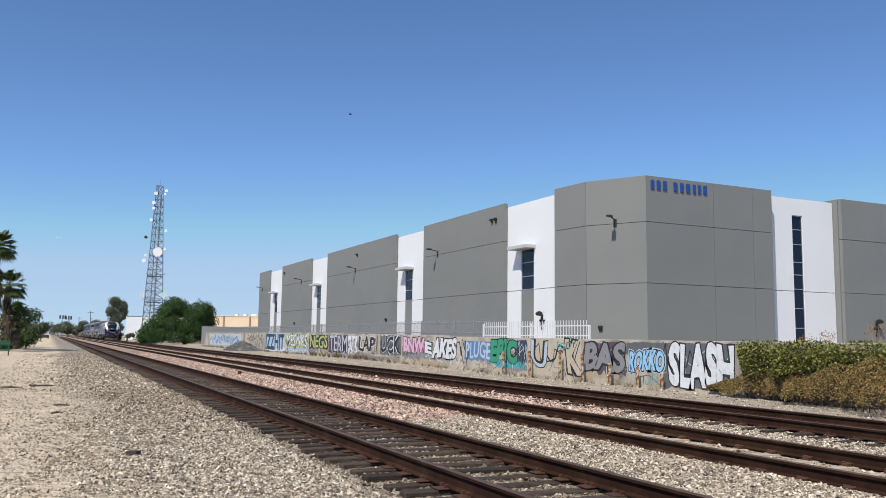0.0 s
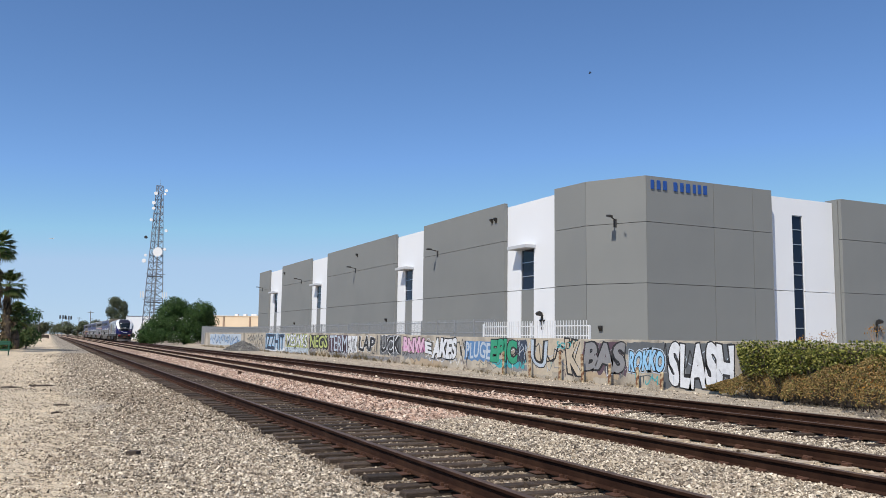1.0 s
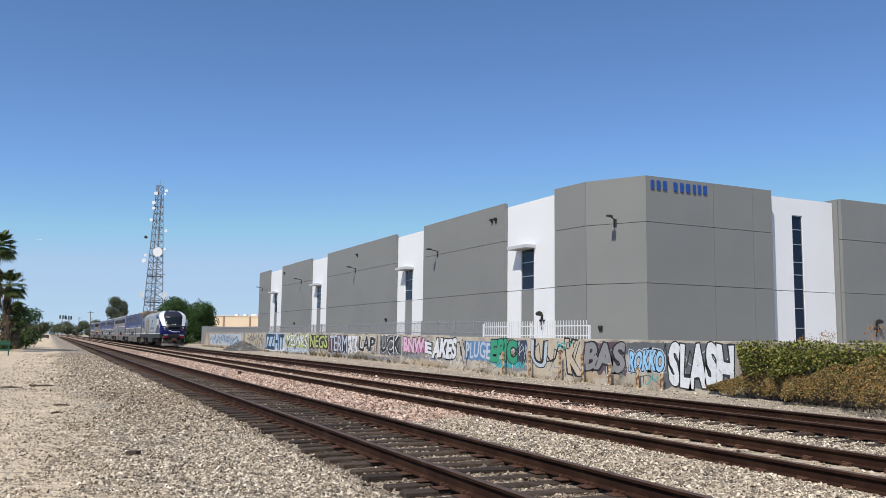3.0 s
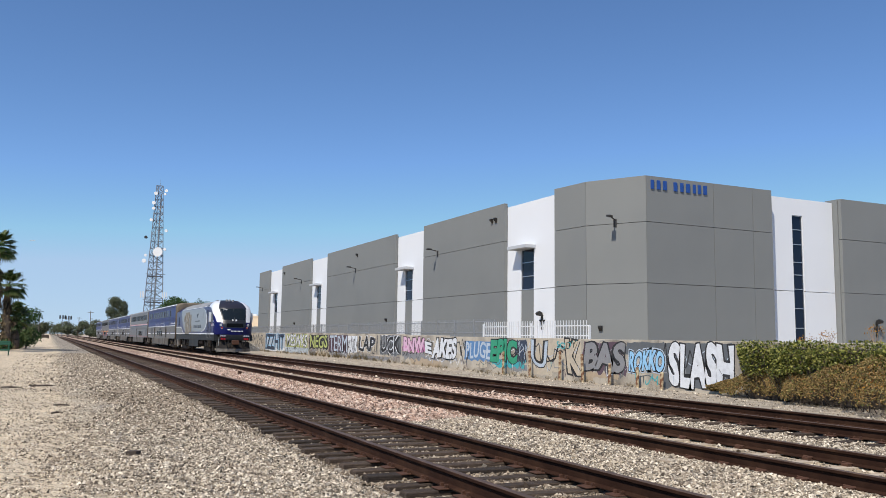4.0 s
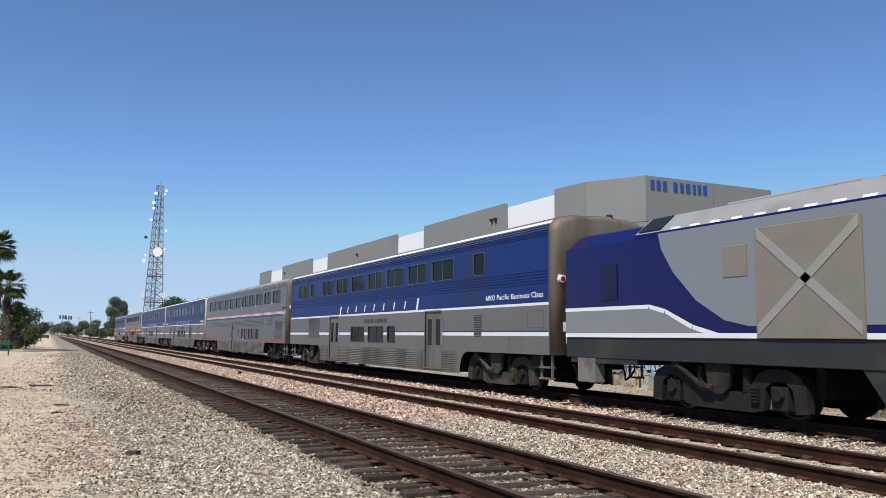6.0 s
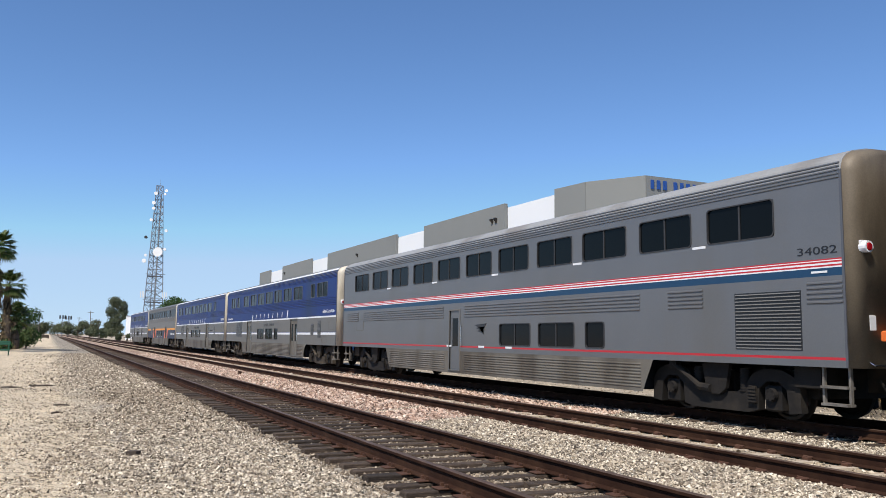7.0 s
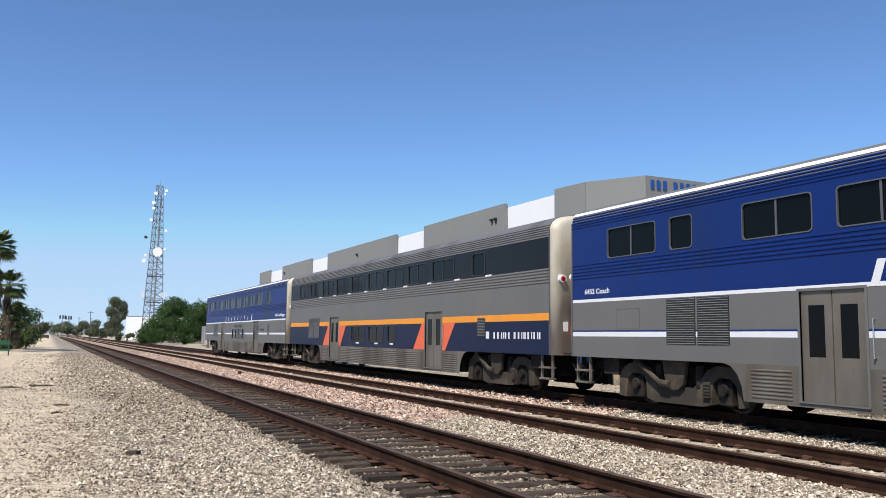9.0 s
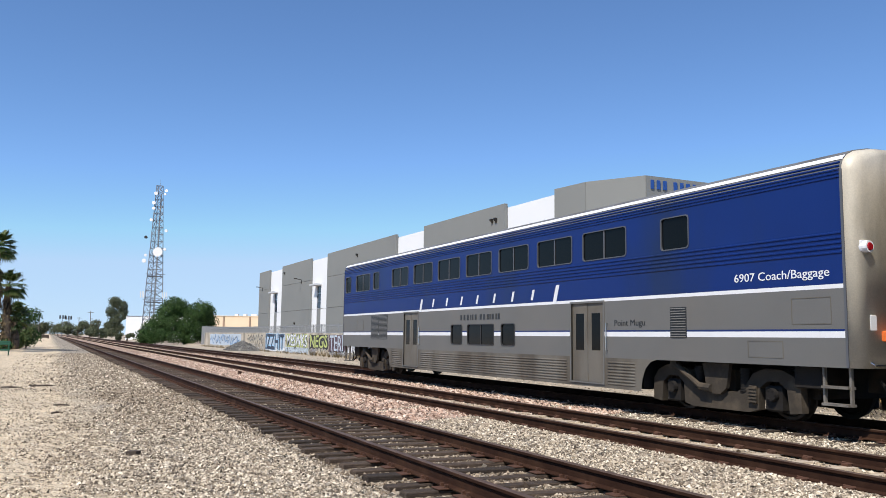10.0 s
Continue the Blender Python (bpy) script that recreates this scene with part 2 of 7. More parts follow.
def ground_zs(x, y):
    """Height of the ground at arrays of places."""
    z = np.interp(x, [p[0] for p in PROFILE], [p[1] for p in PROFILE])
    z = z + np.where((x > 14.5) & (x < 21), 0.18 * np.clip((y - 30) / 25, 0, 1), 0)
    near = np.clip((90 - np.abs(y)) / 30, 0, 1) * np.where((x > 3) & (x < 14.4), 0.5, 1.0)
    swell = np.sin(x * 2.1 + 1.3 * np.sin(y * 0.7)) * np.sin(y * 1.6 + 0.8 * np.sin(x * 1.1)) + 0.5 * np.sin(x * 4.7 + y * 3.1) * np.sin(y * 4.3 - x * 2.2)
    return z + near * 0.016 * swell


def ground_z(x, y):
    return float(ground_zs(np.array([x]), np.array([y]))[0])


def build_ground():
    xs = sorted(set([p[0] for p in PROFILE] + [i * 0.5 for i in range(-16, 43)]))
    ys = [-300, -100, -40] + [i * 0.5 for i in range(-20, 100)] + [50 + i * 2.0 for i in range(0, 40)] + [135, 150, 180, 230, 300, 450, 800, 1500, 3000]
    gx, gy = np.meshgrid(np.array(xs, float), np.array(ys, float))
    v = np.stack([gx.ravel(), gy.ravel(), ground_zs(gx.ravel(), gy.ravel())], 1).tolist()
    w = len(xs)
    fs = [(j * w + i, j * w + i + 1, (j + 1) * w + i + 1, (j + 1) * w + i) for j in range(len(ys) - 1) for i in range(w - 1)]
    me = bpy.data.meshes.new("ground")
    me.from_pydata(v, [], fs)
    me.materials.append(M_GROUND)
    me.polygons.foreach_set("use_smooth", [True] * len(fs))
    tagged(new("ground", me), "pale dirt and crushed grey stone along the railway", "ground", kind="structure")


build_ground()

# ---- railway tracks ----
TRACKS = (4.70, 8.73, 13.02)
RAIL = [(-0.070, -0.175), (0.070, -0.175), (0.070, -0.163), (0.012, -0.145), (0.009, -0.05), (0.036, -0.036), (0.037, -0.006),
        (0.030, 0.0), (-0.030, 0.0), (-0.037, -0.006), (-0.036, -0.036), (-0.009, -0.05), (-0.012, -0.145), (-0.070, -0.163)]


def rail_mesh():
    s = Shape()
    s.prism(RAIL, 'y', -60, 900)
    s.m = [1 if 6 <= i <= 8 else 0 for i in range(len(s.f))]
    return s.mesh("rail", [M_RUST, M_RAILHEAD])


def wooden_tie():
    s = Shape()
    s.box(-1.30, 1.30, -0.098, 0.098, -0.36, -0.185, c=0.012)
    return s.mesh("tie", M_TIE)


def concrete_tie():
    s = Shape()
    s.prism([(-0.13, -0.36), (0.13, -0.36), (0.10, -0.178), (-0.10, -0.178)], 'x', -1.3, 1.3)
    return s.mesh("tie", M_CONCRETE_TIE)


def plate_mesh(concrete):
    s = Shape()
    if not concrete:
        s.box(-0.19, 0.19, -0.09, 0.09, -0.186, -0.170, c=0.004)
        for sx in (-1, 1):
            for sy in (-1, 1):
                s.box(sx * 0.085 - 0.018, sx * 0.085 + 0.018, sy * 0.055 - 0.014, sy * 0.055 + 0.014, -0.17, -0.135)
    else:
        s.box(-0.15, 0.15, -0.06, 0.06, -0.185, -0.174)
        for sx in (-1, 1):
            s.box(sx * 0.075, sx * 0.15, -0.05, 0.05, -0.18, -0.140, c=0.006)
            s.tube((sx * 0.07, -0.06, -0.145), (sx * 0.13, 0.05, -0.13), 0.012, n=5)
    return s.mesh("tie_plate", M_PLATE)


def build_tracks():
    rail, rng_ = rail_mesh(), random.Random(5)
    for k, x in enumerate(TRACKS):
        conc = k == 1
        tr = thing("railway_track", ("railway track with rusty rails on weathered wooden ties", "railway track with rusty rails on dusty concrete ties",
                                     "railway track with rusty rails by the graffiti wall")[k], "railway track", (x, 0, 0), "railway tracks")
        for sx in (-1, 1):
            r = part("rail", rail, None, tr)
            r.location.x = sx * 0.754
        tie, plate = concrete_tie() if conc else wooden_tie(), plate_mesh(conc)
        step, y0 = (0.61, 2.0) if conc else (0.50, 2.0)
        n_part = (250, 130, 150)[k]
        for i in range(n_part):
            y = y0 + i * step
            t = part("tie", tie, None, tr)
            t.matrix_basis = pose(rng_.uniform(-0.05, 0.05) - (0.02 if k == 0 else 0), y + rng_.uniform(-0.03, 0.03), rng_.uniform(-0.012, 0.004), 0, rng_.uniform(-0.3, 0.3), rng_.uniform(-1.2, 1.2))
            if i < 90:
                for sx in (-1, 1):
                    p = part("tie_plate", plate, None, tr)
                    p.location = (sx * 0.754, y, 0)
        rest = Shape()
        for i in range(n_part, n_part + 500):
            y = y0 + i * step
            rest.box(-1.3, 1.3, y - 0.11, y + 0.11, -0.36, -0.185)
        ob = part("far_tie", rest, M_CONCRETE_TIE if conc else M_TIE, tr, fix=False)
        ob["kind"] = "stuff"


build_tracks()

# ---- warehouse ----
ZJ1, ZJ2, ZTOP, ZWHITE, ZBASE = 8.46, 4.80, 11.25, 10.95, -0.1


def panel(parent, a, b, tiers, material, holes=(), thick=0.25, name="wall_panel"):
    """Tilt-up wall from plan point a to b (its outer face on that line), in tiers with open joints; holes (s0, s1, z0, z1)."""
    a, b = Vector(a), Vector(b)
    length = (b - a).length
    ob_m = Matrix.Translation((a.x, a.y, 0)) @ Matrix.Rotation(math.atan2(b.y - a.y, b.x - a.x), 4, 'Z')
    out = []
    for z0, z1 in tiers:
        cuts = [h for h in holes if h[2] < z1 and h[3] > z0]
        us = sorted({0.015, length - 0.015, *[h[0] for h in cuts], *[h[1] for h in cuts]})
        for u0, u1 in zip(us, us[1:]):
            zs = [z0]
            for h in cuts:
                if h[0] <= u0 and h[1] >= u1:
                    zs += [max(h[2], z0), min(h[3], z1)]
            zs.append(z1)
            for q in range(0, len(zs), 2):
                if zs[q + 1] - zs[q] > 0.01:
                    s = Shape()
                    s.box(u0, u1, 0, thick, zs[q], zs[q + 1])
                    o = part(name, s, material, parent)
                    o.matrix_basis = ob_m
                    out.append(o)
    return ob_m


def strip_window(parent, m, u0, u1, z0, z1, bars):
    """Recessed glazing in a panel's space: frame, mullions and panes of their own."""
    w = new("window")
    w.parent = parent
    w.matrix_basis = m
    fr = Shape()
    t, d0, d1 = 0.05, 0.07, 0.15
    fr.box(u0, u0 + t, d0, d1, z0, z1)
    fr.box(u1 - t, u1, d0, d1, z0, z1)
    zs = [z0 + t / 2, *bars, z1 - t / 2]
    for z in zs:
        fr.box(u0 + t, u1 - t, d0, d1, z - t / 2, z + t / 2)
    part("window_frame", fr, M_ALU, w)
    for za, zb in zip(zs, zs[1:]):
        g = Shape()
        g.box(u0 + t, u1 - t, 0.11, 0.125, za + t / 2, zb - t / 2)
        part("pane", g, M_WINDOW, w)


def build_warehouse():
    b = thing("warehouse_building", "grey and white tilt-up concrete warehouse with tall narrow windows", "building")
    X = 29.5
    full = [(ZBASE, ZJ2 - 0.016), (ZJ2 + 0.016, ZJ1 - 0.016), (ZJ1 + 0.016, ZTOP)]
    low = [(ZBASE, ZJ2 - 0.02), (ZJ2 + 0.02, ZWHITE)]
    edges = [44.95, 51.5, 65.9, 72.4, 93.9, 100.7, 115.0, 122.4, 129.0]
    for i in range(8):
        y0, y1 = edges[i], edges[i + 1]
        if i % 2 == 0:
            # window: sill 4.8, head 7.65; grey infill below
            u0 = (y1 - y0) / 2 - 1.38
            u1 = u0 + 1.72
            m = panel(b, (X + 0.25, y1), (X + 0.25, y0), low, M_WHITE_PAINT, [(u0, u1, ZBASE, 7.65)])
            strip_window(b, m, u0, u1, 4.82, 7.65, (5.75, 6.72))
            inf = Shape()
            inf.box(u0, u1, 0.06, 0.2, ZBASE, 4.80)
            o = part("infill_panel", inf, M_GREY_PAINT, b)
            o.matrix_basis = m
            can = Shape()
            can.box(u0 - 0.5, u1 + 0.25, -0.85, 0.0, 7.62, 7.86, c=0.02)
            o = part("canopy", can, M_CANOPY, b, "pale grey window canopy")
            o.matrix_basis = m
            col = Shape()
            col.box(0.0, y1 - y0, 0.26, 0.34, ZBASE, ZWHITE - 0.1)
            o = part("joint_backing", col, M_JOINT, b)
            o.matrix_basis = m
        else:
            m = panel(b, (X, y1), (X, y0), full, M_GREY_PAINT)
            col = Shape()
            col.box(0.02, y1 - y0 - 0.02, 0.12, 0.3, ZBASE, ZTOP - 0.2)
            o = part("joint_backing", col, M_JOINT, b)
            o.matrix_basis = m
    for p, q in (((29.5, 44.95), (29.8, 41.85)), ((29.8, 41.85), (31.7, 38.4)), ((31.7, 38.4), (37.0, 38.4)), ((37.0, 38.4), (40.3, 38.4)),
                 ((40.3, 38.4), (42.0, 38.4)), ((48.5, 38.4), (54.0, 38.4)), ((54.0, 38.4), (62.0, 38.4))):
        m = panel(b, p, q, full, M_GREY_PAINT)
        ln = (Vector(q) - Vector(p)).length
        col = Shape()
        col.box(0.02, ln - 0.02, 0.12, 0.3, ZBASE, ZTOP - 0.2)
        o = part("joint_backing", col, M_JOINT, b)
        o.matrix_basis = m
    for x in (41.75, 48.45):
        ret = Shape()
        ret.box(x, x + 0.25, 38.66, 39.6, ZBASE, ZTOP)
        part("wall_return", ret, M_GREY_PAINT, b)
    # set-back white bay with the tall window strip
    m = panel(b, (42.02, 39.05), (48.43, 39.05), [(ZBASE, ZJ2 - 0.02), (ZJ2 + 0.02, ZWHITE + 0.1)], M_WHITE_PAINT, [(2.50, 3.48, ZBASE, 9.92)])
    strip_window(b, m, 2.50, 3.48, ZBASE, 9.92, (1.0, 2.35, 3.65, 4.95, 5.9, 6.75, 7.95, 8.95))
    # body of the building and roof
    s = Shape()
    s.prism([(30.2, 45.2), (30.3, 42.2), (32.0, 39.9), (62, 39.9), (62, 128.5), (30.2, 128.5)], 'z', ZBASE, ZWHITE - 0.5)
    part("roof", s, M_JOINT, b, "flat dark roof deck behind the parapet")
    s = Shape()
    s.box(30.0, 62.0, 128.7, 129.0, ZBASE, ZTOP)
    s.box(61.8, 62.05, 38.7, 128.6, ZBASE, ZTOP)
    part("rear_wall", s, M_GREY_PAINT, b)
    # company sign: one plain stroke shape for each letter
    for u, w in ((0.0, .36), (.46, .40), (.94, .42), (1.76, .42), (2.28, .36), (2.74, .46), (3.28, .32), (3.68, .36), (4.12, .42)):
        s = Shape()
        x = 32.05 + u
        s.box(x, x + w * 0.62, 38.34, 38.396, 10.46, 11.02, c=0.01)
        part("sign_bar", s, M_SIGN_BLUE, b, "blue sign stroke")


build_warehouse()

# ---- graffiti wall ----
WALL_X = 20.8


def wall_top(y):
    return float(np.interp(y, [14, 20, 28, 39, 53, 69, 87, 125], [1.40, 1.41, 1.43, 1.48, 1.62, 1.70, 1.74, 1.76]))


def build_wall():
    w = thing("graffiti_wall", "weathered concrete boundary wall covered with graffiti", "wall", kind="structure")
    y = -12.0
    while y < 125:
        y1 = min(y + 6.1, 125.2)
        s = Shape()
        s.box(WALL_X, WALL_X + 0.2, y + 0.008, y1 - 0.008, -0.7, wall_top((y + y1) / 2), c=0.012)
        part("wall_segment", s, M_WALL, w)
        y = y1
    return w


WALL = build_wall()


# ---- train materials ----
M_BLUE = mat("blue_coach_paint", (0.003, 0.021, 0.135), 0.42, 0, 0.10, 0.8, 40, 0.02, (0.008, 0.022, 0.085), 0.3, 0.6, streak=0.3, spec=0.25)
M_LOCO_BLUE = mat("deep_blue_paint", (0.0035, 0.006, 0.078), 0.30, 0, 0.08, 0.8, 40, 0.01, spec=0.28)
M_SILVER = mat("brushed_stainless", (0.185, 0.188, 0.195), 0.42, 0.55, 0.08, 0.7, 50, 0.03, (0.18, 0.175, 0.17), 0.4, 0.8, streak=0.3)
M_LOCO_GREY = mat("silver_grey_paint", (0.215, 0.228, 0.240), 0.35, 0.2, 0.05, 0.5, 40, 0.01, coat=0.3)
M_SKIRT = mat("dusty_stainless_skirt", (0.150, 0.135, 0.112), 0.55, 0.15, 0.18, 1.2, 40, 0.05, (0.085, 0.070, 0.052), 0.5, 1.0, streak=0.3)
M_GREY_COACH = mat("grey_coach_paint", (0.147, 0.144, 0.137), 0.5, 0.2, 0.08, 0.9, 40, 0.03, (0.155, 0.147, 0.135), 0.35, 0.7, streak=0.3)
M_STRIPE = mat("white_stripe_paint", (0.70, 0.71, 0.74), 0.45, 0, 0.06, 3, 40)
M_RED = mat("red_stripe_paint", (0.45, 0.02, 0.03), 0.45, 0, 0.06)
M_TEAL = mat("dark_teal_stripe_paint", (0.006, 0.042, 0.10), 0.4, 0, 0.06)
M_NAVY = mat("navy_paint", (0.007, 0.012, 0.042), 0.4, 0, 0.15, 1.0, 40, 0.02, spec=0.2)
M_BAND = mat("black_window_band", (0.008, 0.010, 0.013), 0.35, 0, 0.1, spec=0.15)
M_ORANGE = mat("orange_paint", (0.75, 0.28, 0.02), 0.5, 0, 0.08)
M_CORAL = mat("coral_red_paint", (0.72, 0.13, 0.05), 0.5, 0, 0.08)
M_BEIGE = mat("stained_end_wall", (0.56, 0.51, 0.42), 0.55, 0.1, 0.14, 1.5, 40, 0.05, (0.25, 0.22, 0.175), 0.42, 1.1, streak=0.35)
M_END_BROWN = mat("rusty_brown_end_wall", (0.17, 0.138, 0.098), 0.6, 0.1, 0.2, 1.5, 40, 0.05, (0.075, 0.056, 0.038), 0.5, 1.1, streak=0.35)
M_CAR_GLASS = glass_mat("tinted_coach_glass", (0.004, 0.005, 0.006), 0.12, 0.10)
M_GASKET = mat("window_gasket", (0.03, 0.03, 0.032), 0.6, 0, 0.1)
M_ALU_FRAME = mat("window_frame_metal", (0.115, 0.12, 0.135), 0.5, 0.4, 0.08)
M_JUMPER_ORANGE = mat("orange_jumper_plug", (0.75, 0.17, 0.04), 0.5, 0, 0.1)
M_JUMPER_BLUE = mat("blue_jumper_cable", (0.02, 0.09, 0.30), 0.5, 0, 0.1)
M_LOGO_INK = mat("dark_slate_logo_paint", (0.022, 0.030, 0.048), 0.5, 0, 0.1)
M_UNDER = mat("grimy_running_gear", (0.017, 0.015, 0.014), 0.8, 0.1, 0.35, 3, 50, 0.2, (0.042, 0.034, 0.026), 0.35, 2, spec=0.25)
M_TRUCK = mat("dusty_truck_frame", (0.047, 0.039, 0.031), 0.85, 0.0, 0.3, 3, 50, 0.2, (0.105, 0.083, 0.06), 0.38, 2, spec=0.2)
M_WHEEL = mat("wheel_steel", (0.032, 0.027, 0.023), 0.6, 0.5, 0.2, 6, 60)
M_FRAME_GREY = mat("dark_grey_frame_paint", (0.026, 0.030, 0.032), 0.6, 0, 0.12, 1, 40, 0.02, (0.05, 0.047, 0.04), 0.25, 0.8, spec=0.25)
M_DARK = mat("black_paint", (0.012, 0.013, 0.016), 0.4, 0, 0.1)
M_WHITE_GLOSS = mat("white_gloss_paint", (0.72, 0.73, 0.74), 0.3, 0, 0.04, coat=0.4)
M_ROOF = mat("weathered_roof_metal", (0.34, 0.34, 0.335), 0.55, 0.3, 0.12, 1, 40, 0.03, (0.22, 0.20, 0.18), 0.4, 0.7)
M_TARP = mat("tan_radiator_screen", (0.205, 0.185, 0.15), 0.7, 0.1, 0.12, 2, 80, 0.1)
M_ROOF_DARK = mat("sooty_roof_metal", (0.15, 0.15, 0.152), 0.6, 0.2, 0.15, 1, 40, 0.03, (0.09, 0.085, 0.08), 0.4, 0.7)
M_BRACE = mat("pale_brace_paint", (0.27, 0.26, 0.235), 0.6, 0, 0.08)
M_CAB_ROOF = mat("dark_cab_roof_paint", (0.020, 0.020, 0.032), 0.5, 0, 0.1, 2, 40, spec=0.25)
M_WINDSHIELD = glass_mat("windshield_glass", (0.010, 0.014, 0.015), 0.03)
M_RED_LENS = glass_mat("red_lamp_lens", (0.30, 0.006, 0.012), 0.15)
M_LENS = glass_mat("clear_lamp_lens", (0.35, 0.36, 0.38), 0.12)
M_CHROME = mat("chrome", (0.6, 0.6, 0.6), 0.2, 1.0, 0.05)
M_PILOT = mat("worn_pilot_plate", (0.22, 0.20, 0.175), 0.6, 0.3, 0.25, 2.5, 50, 0.1, (0.08, 0.07, 0.06), 0.45, 1.6)


def lamp_mat(name, colour, strength):
    m = bpy.data.materials.new(name)
    m.use_nodes = True
    b = m.node_tree.nodes["Principled BSDF"]
    b.inputs["Base Color"].default_value = (0.8, 0.8, 0.8, 1)
    b.inputs["Emission Color"].default_value = (*colour, 1)
    b.inputs["Emission Strength"].default_value = strength
    return m


M_HEADLIGHT = lamp_mat("dim_headlight", (1.0, 0.97, 0.9), 0.05)

# ---- coaches ----
W = 1.55
PITCH = 25.91
CAR_LEN = 25.35
END_IN = 0.22    # the flanks stop short of the rounded ends


def round_rect(a0, a1, b0, b1, r, n=3):
    pts = []
    for ca, cb, t0 in ((a1 - r, b1 - r, 0), (a0 + r, b1 - r, 90), (a0 + r, b0 + r, 180), (a1 - r, b0 + r, 270)):
        for i in range(n + 1):
            t = radians(t0 + 90 * i / n)
            pts.append((ca + r * math.cos(t), cb + r * math.sin(t)))
    return pts


def ring(s, outer, inner, x0, x1, mi=0):
    """A frame between two outlines of (y, z), from x0 (outside) to x1."""
    k, n = len(s.v), len(outer)
    for x, poly in ((x0, outer), (x0, inner), (x1, inner), (x1, outer)):
        s.v += [(x, p, q) for p, q in poly]
    for a, b in ((0, 1), (1, 2), (3, 0)):
        for i in range(n):
            j = (i + 1) % n
            s.f.append((k + a * n + i, k + a * n + j, k + b * n + j, k + b * n + i))
            s.m.append(mi)


def add_window(car, side, d0, d1, z0, z1, frame_mat, divider=True):
    """A rounded window: frame with its pane (and a centre bar) under it."""
    s = Shape()
    ring(s, round_rect(d0 - 0.014, d1 + 0.014, z0 - 0.014, z1 + 0.014, 0.08), round_rect(d0 + 0.008, d1 - 0.008, z0 + 0.008, z1 - 0.008, 0.075),
         side * (W + 0.014), side * (W - 0.03))
    if divider:
        c = (d0 + d1) / 2
        s.box(side * (W - 0.02), side * (W - 0.004), c - 0.02, c + 0.02, z0, z1)
    f = part("window", s, frame_mat, car)
    g = Shape()
    g.prism(round_rect(d0 + 0.005, d1 - 0.005, z0 + 0.005, z1 - 0.005, 0.08), 'x', side * (W - 0.022), side * (W - 0.05))
    part("pane", g, M_CAR_GLASS, f)


def add_side(car, side, holes, bands, low0, low1, slope, mats):
    """A coach side as one skin: openings go through, paint bands by height; holes are (d0, d1, z0, z1)."""
    s = Shape()
    ds = sorted({END_IN, CAR_LEN - END_IN, low0, low1, *[h[0] for h in holes], *[h[1] for h in holes]})
    zs = sorted({0.32, 1.0, 4.2, *[b[0] for b in bands if b[0] > 0.4], *[h[2] for h in holes], *[h[3] for h in holes]})
    x = side * W

    def inside(d, z):
        return any(h[0] < d < h[1] and h[2] < z < h[3] for h in holes)
    for d0, d1 in zip(ds, ds[1:]):
        for z0, z1 in zip(zs, zs[1:]):
            dc, zc = (d0 + d1) / 2, (z0 + z1) / 2
            if inside(dc, zc) or (zc < 1.0 and not low0 < dc < low1):
                continue
            mi = [b[1] for b in bands if b[0] < zc][-1]
            s.quad((x, d0, z0), (x, d1, z0), (x, d1, z1), (x, d0, z1), mi=mi)
    for d, sg in ((low0, -1), (low1, 1)):
        if slope:
            s.quad((x, d, 0.32), (x, d, 1.0), (x, d + sg * slope, 1.0))
        else:
            prev = (x, d, 0.32)
            for i in range(1, 5):
                t = radians(90 * i / 4)
                p = (x, d + sg * 0.5 * (1 - math.cos(t)), 0.32 + 0.68 * math.sin(t))
                s.quad((x, d, 1.0), prev, p)
                prev = p
    for h in holes:
        a0, a1, b0, b1 = h
        xi = side * (W - 0.06)
        s.quad((x, a0, b0), (xi, a0, b0), (xi, a0, b1), (x, a0, b1))
        s.quad((x, a1, b0), (xi, a1, b0), (xi, a1, b1), (x, a1, b1))
        s.quad((x, a0, b0), (xi, a0, b0), (xi, a1, b0), (x, a1, b0))
        s.quad((x, a0, b1), (xi, a0, b1), (xi, a1, b1), (x, a1, b1))
    part("side", s, mats, car)


ROOF_SEC = [(-1.55, 4.2), (-1.535, 4.30), (-1.49, 4.40), (-1.40, 4.49), (-1.24, 4.565), (-0.9, 4.63), (0, 4.67),
            (0.9, 4.63), (1.24, 4.565), (1.40, 4.49), (1.49, 4.40), (1.535, 4.30), (1.55, 4.2)]


def rib(s, x, z, d0, d1, h=0.014, proud=0.012, side=-1):
    s.prism([(x, z - h), (x + side * proud, z - h * 0.4), (x + side * proud, z + h * 0.4), (x, z + h)], 'y', d0, d1)


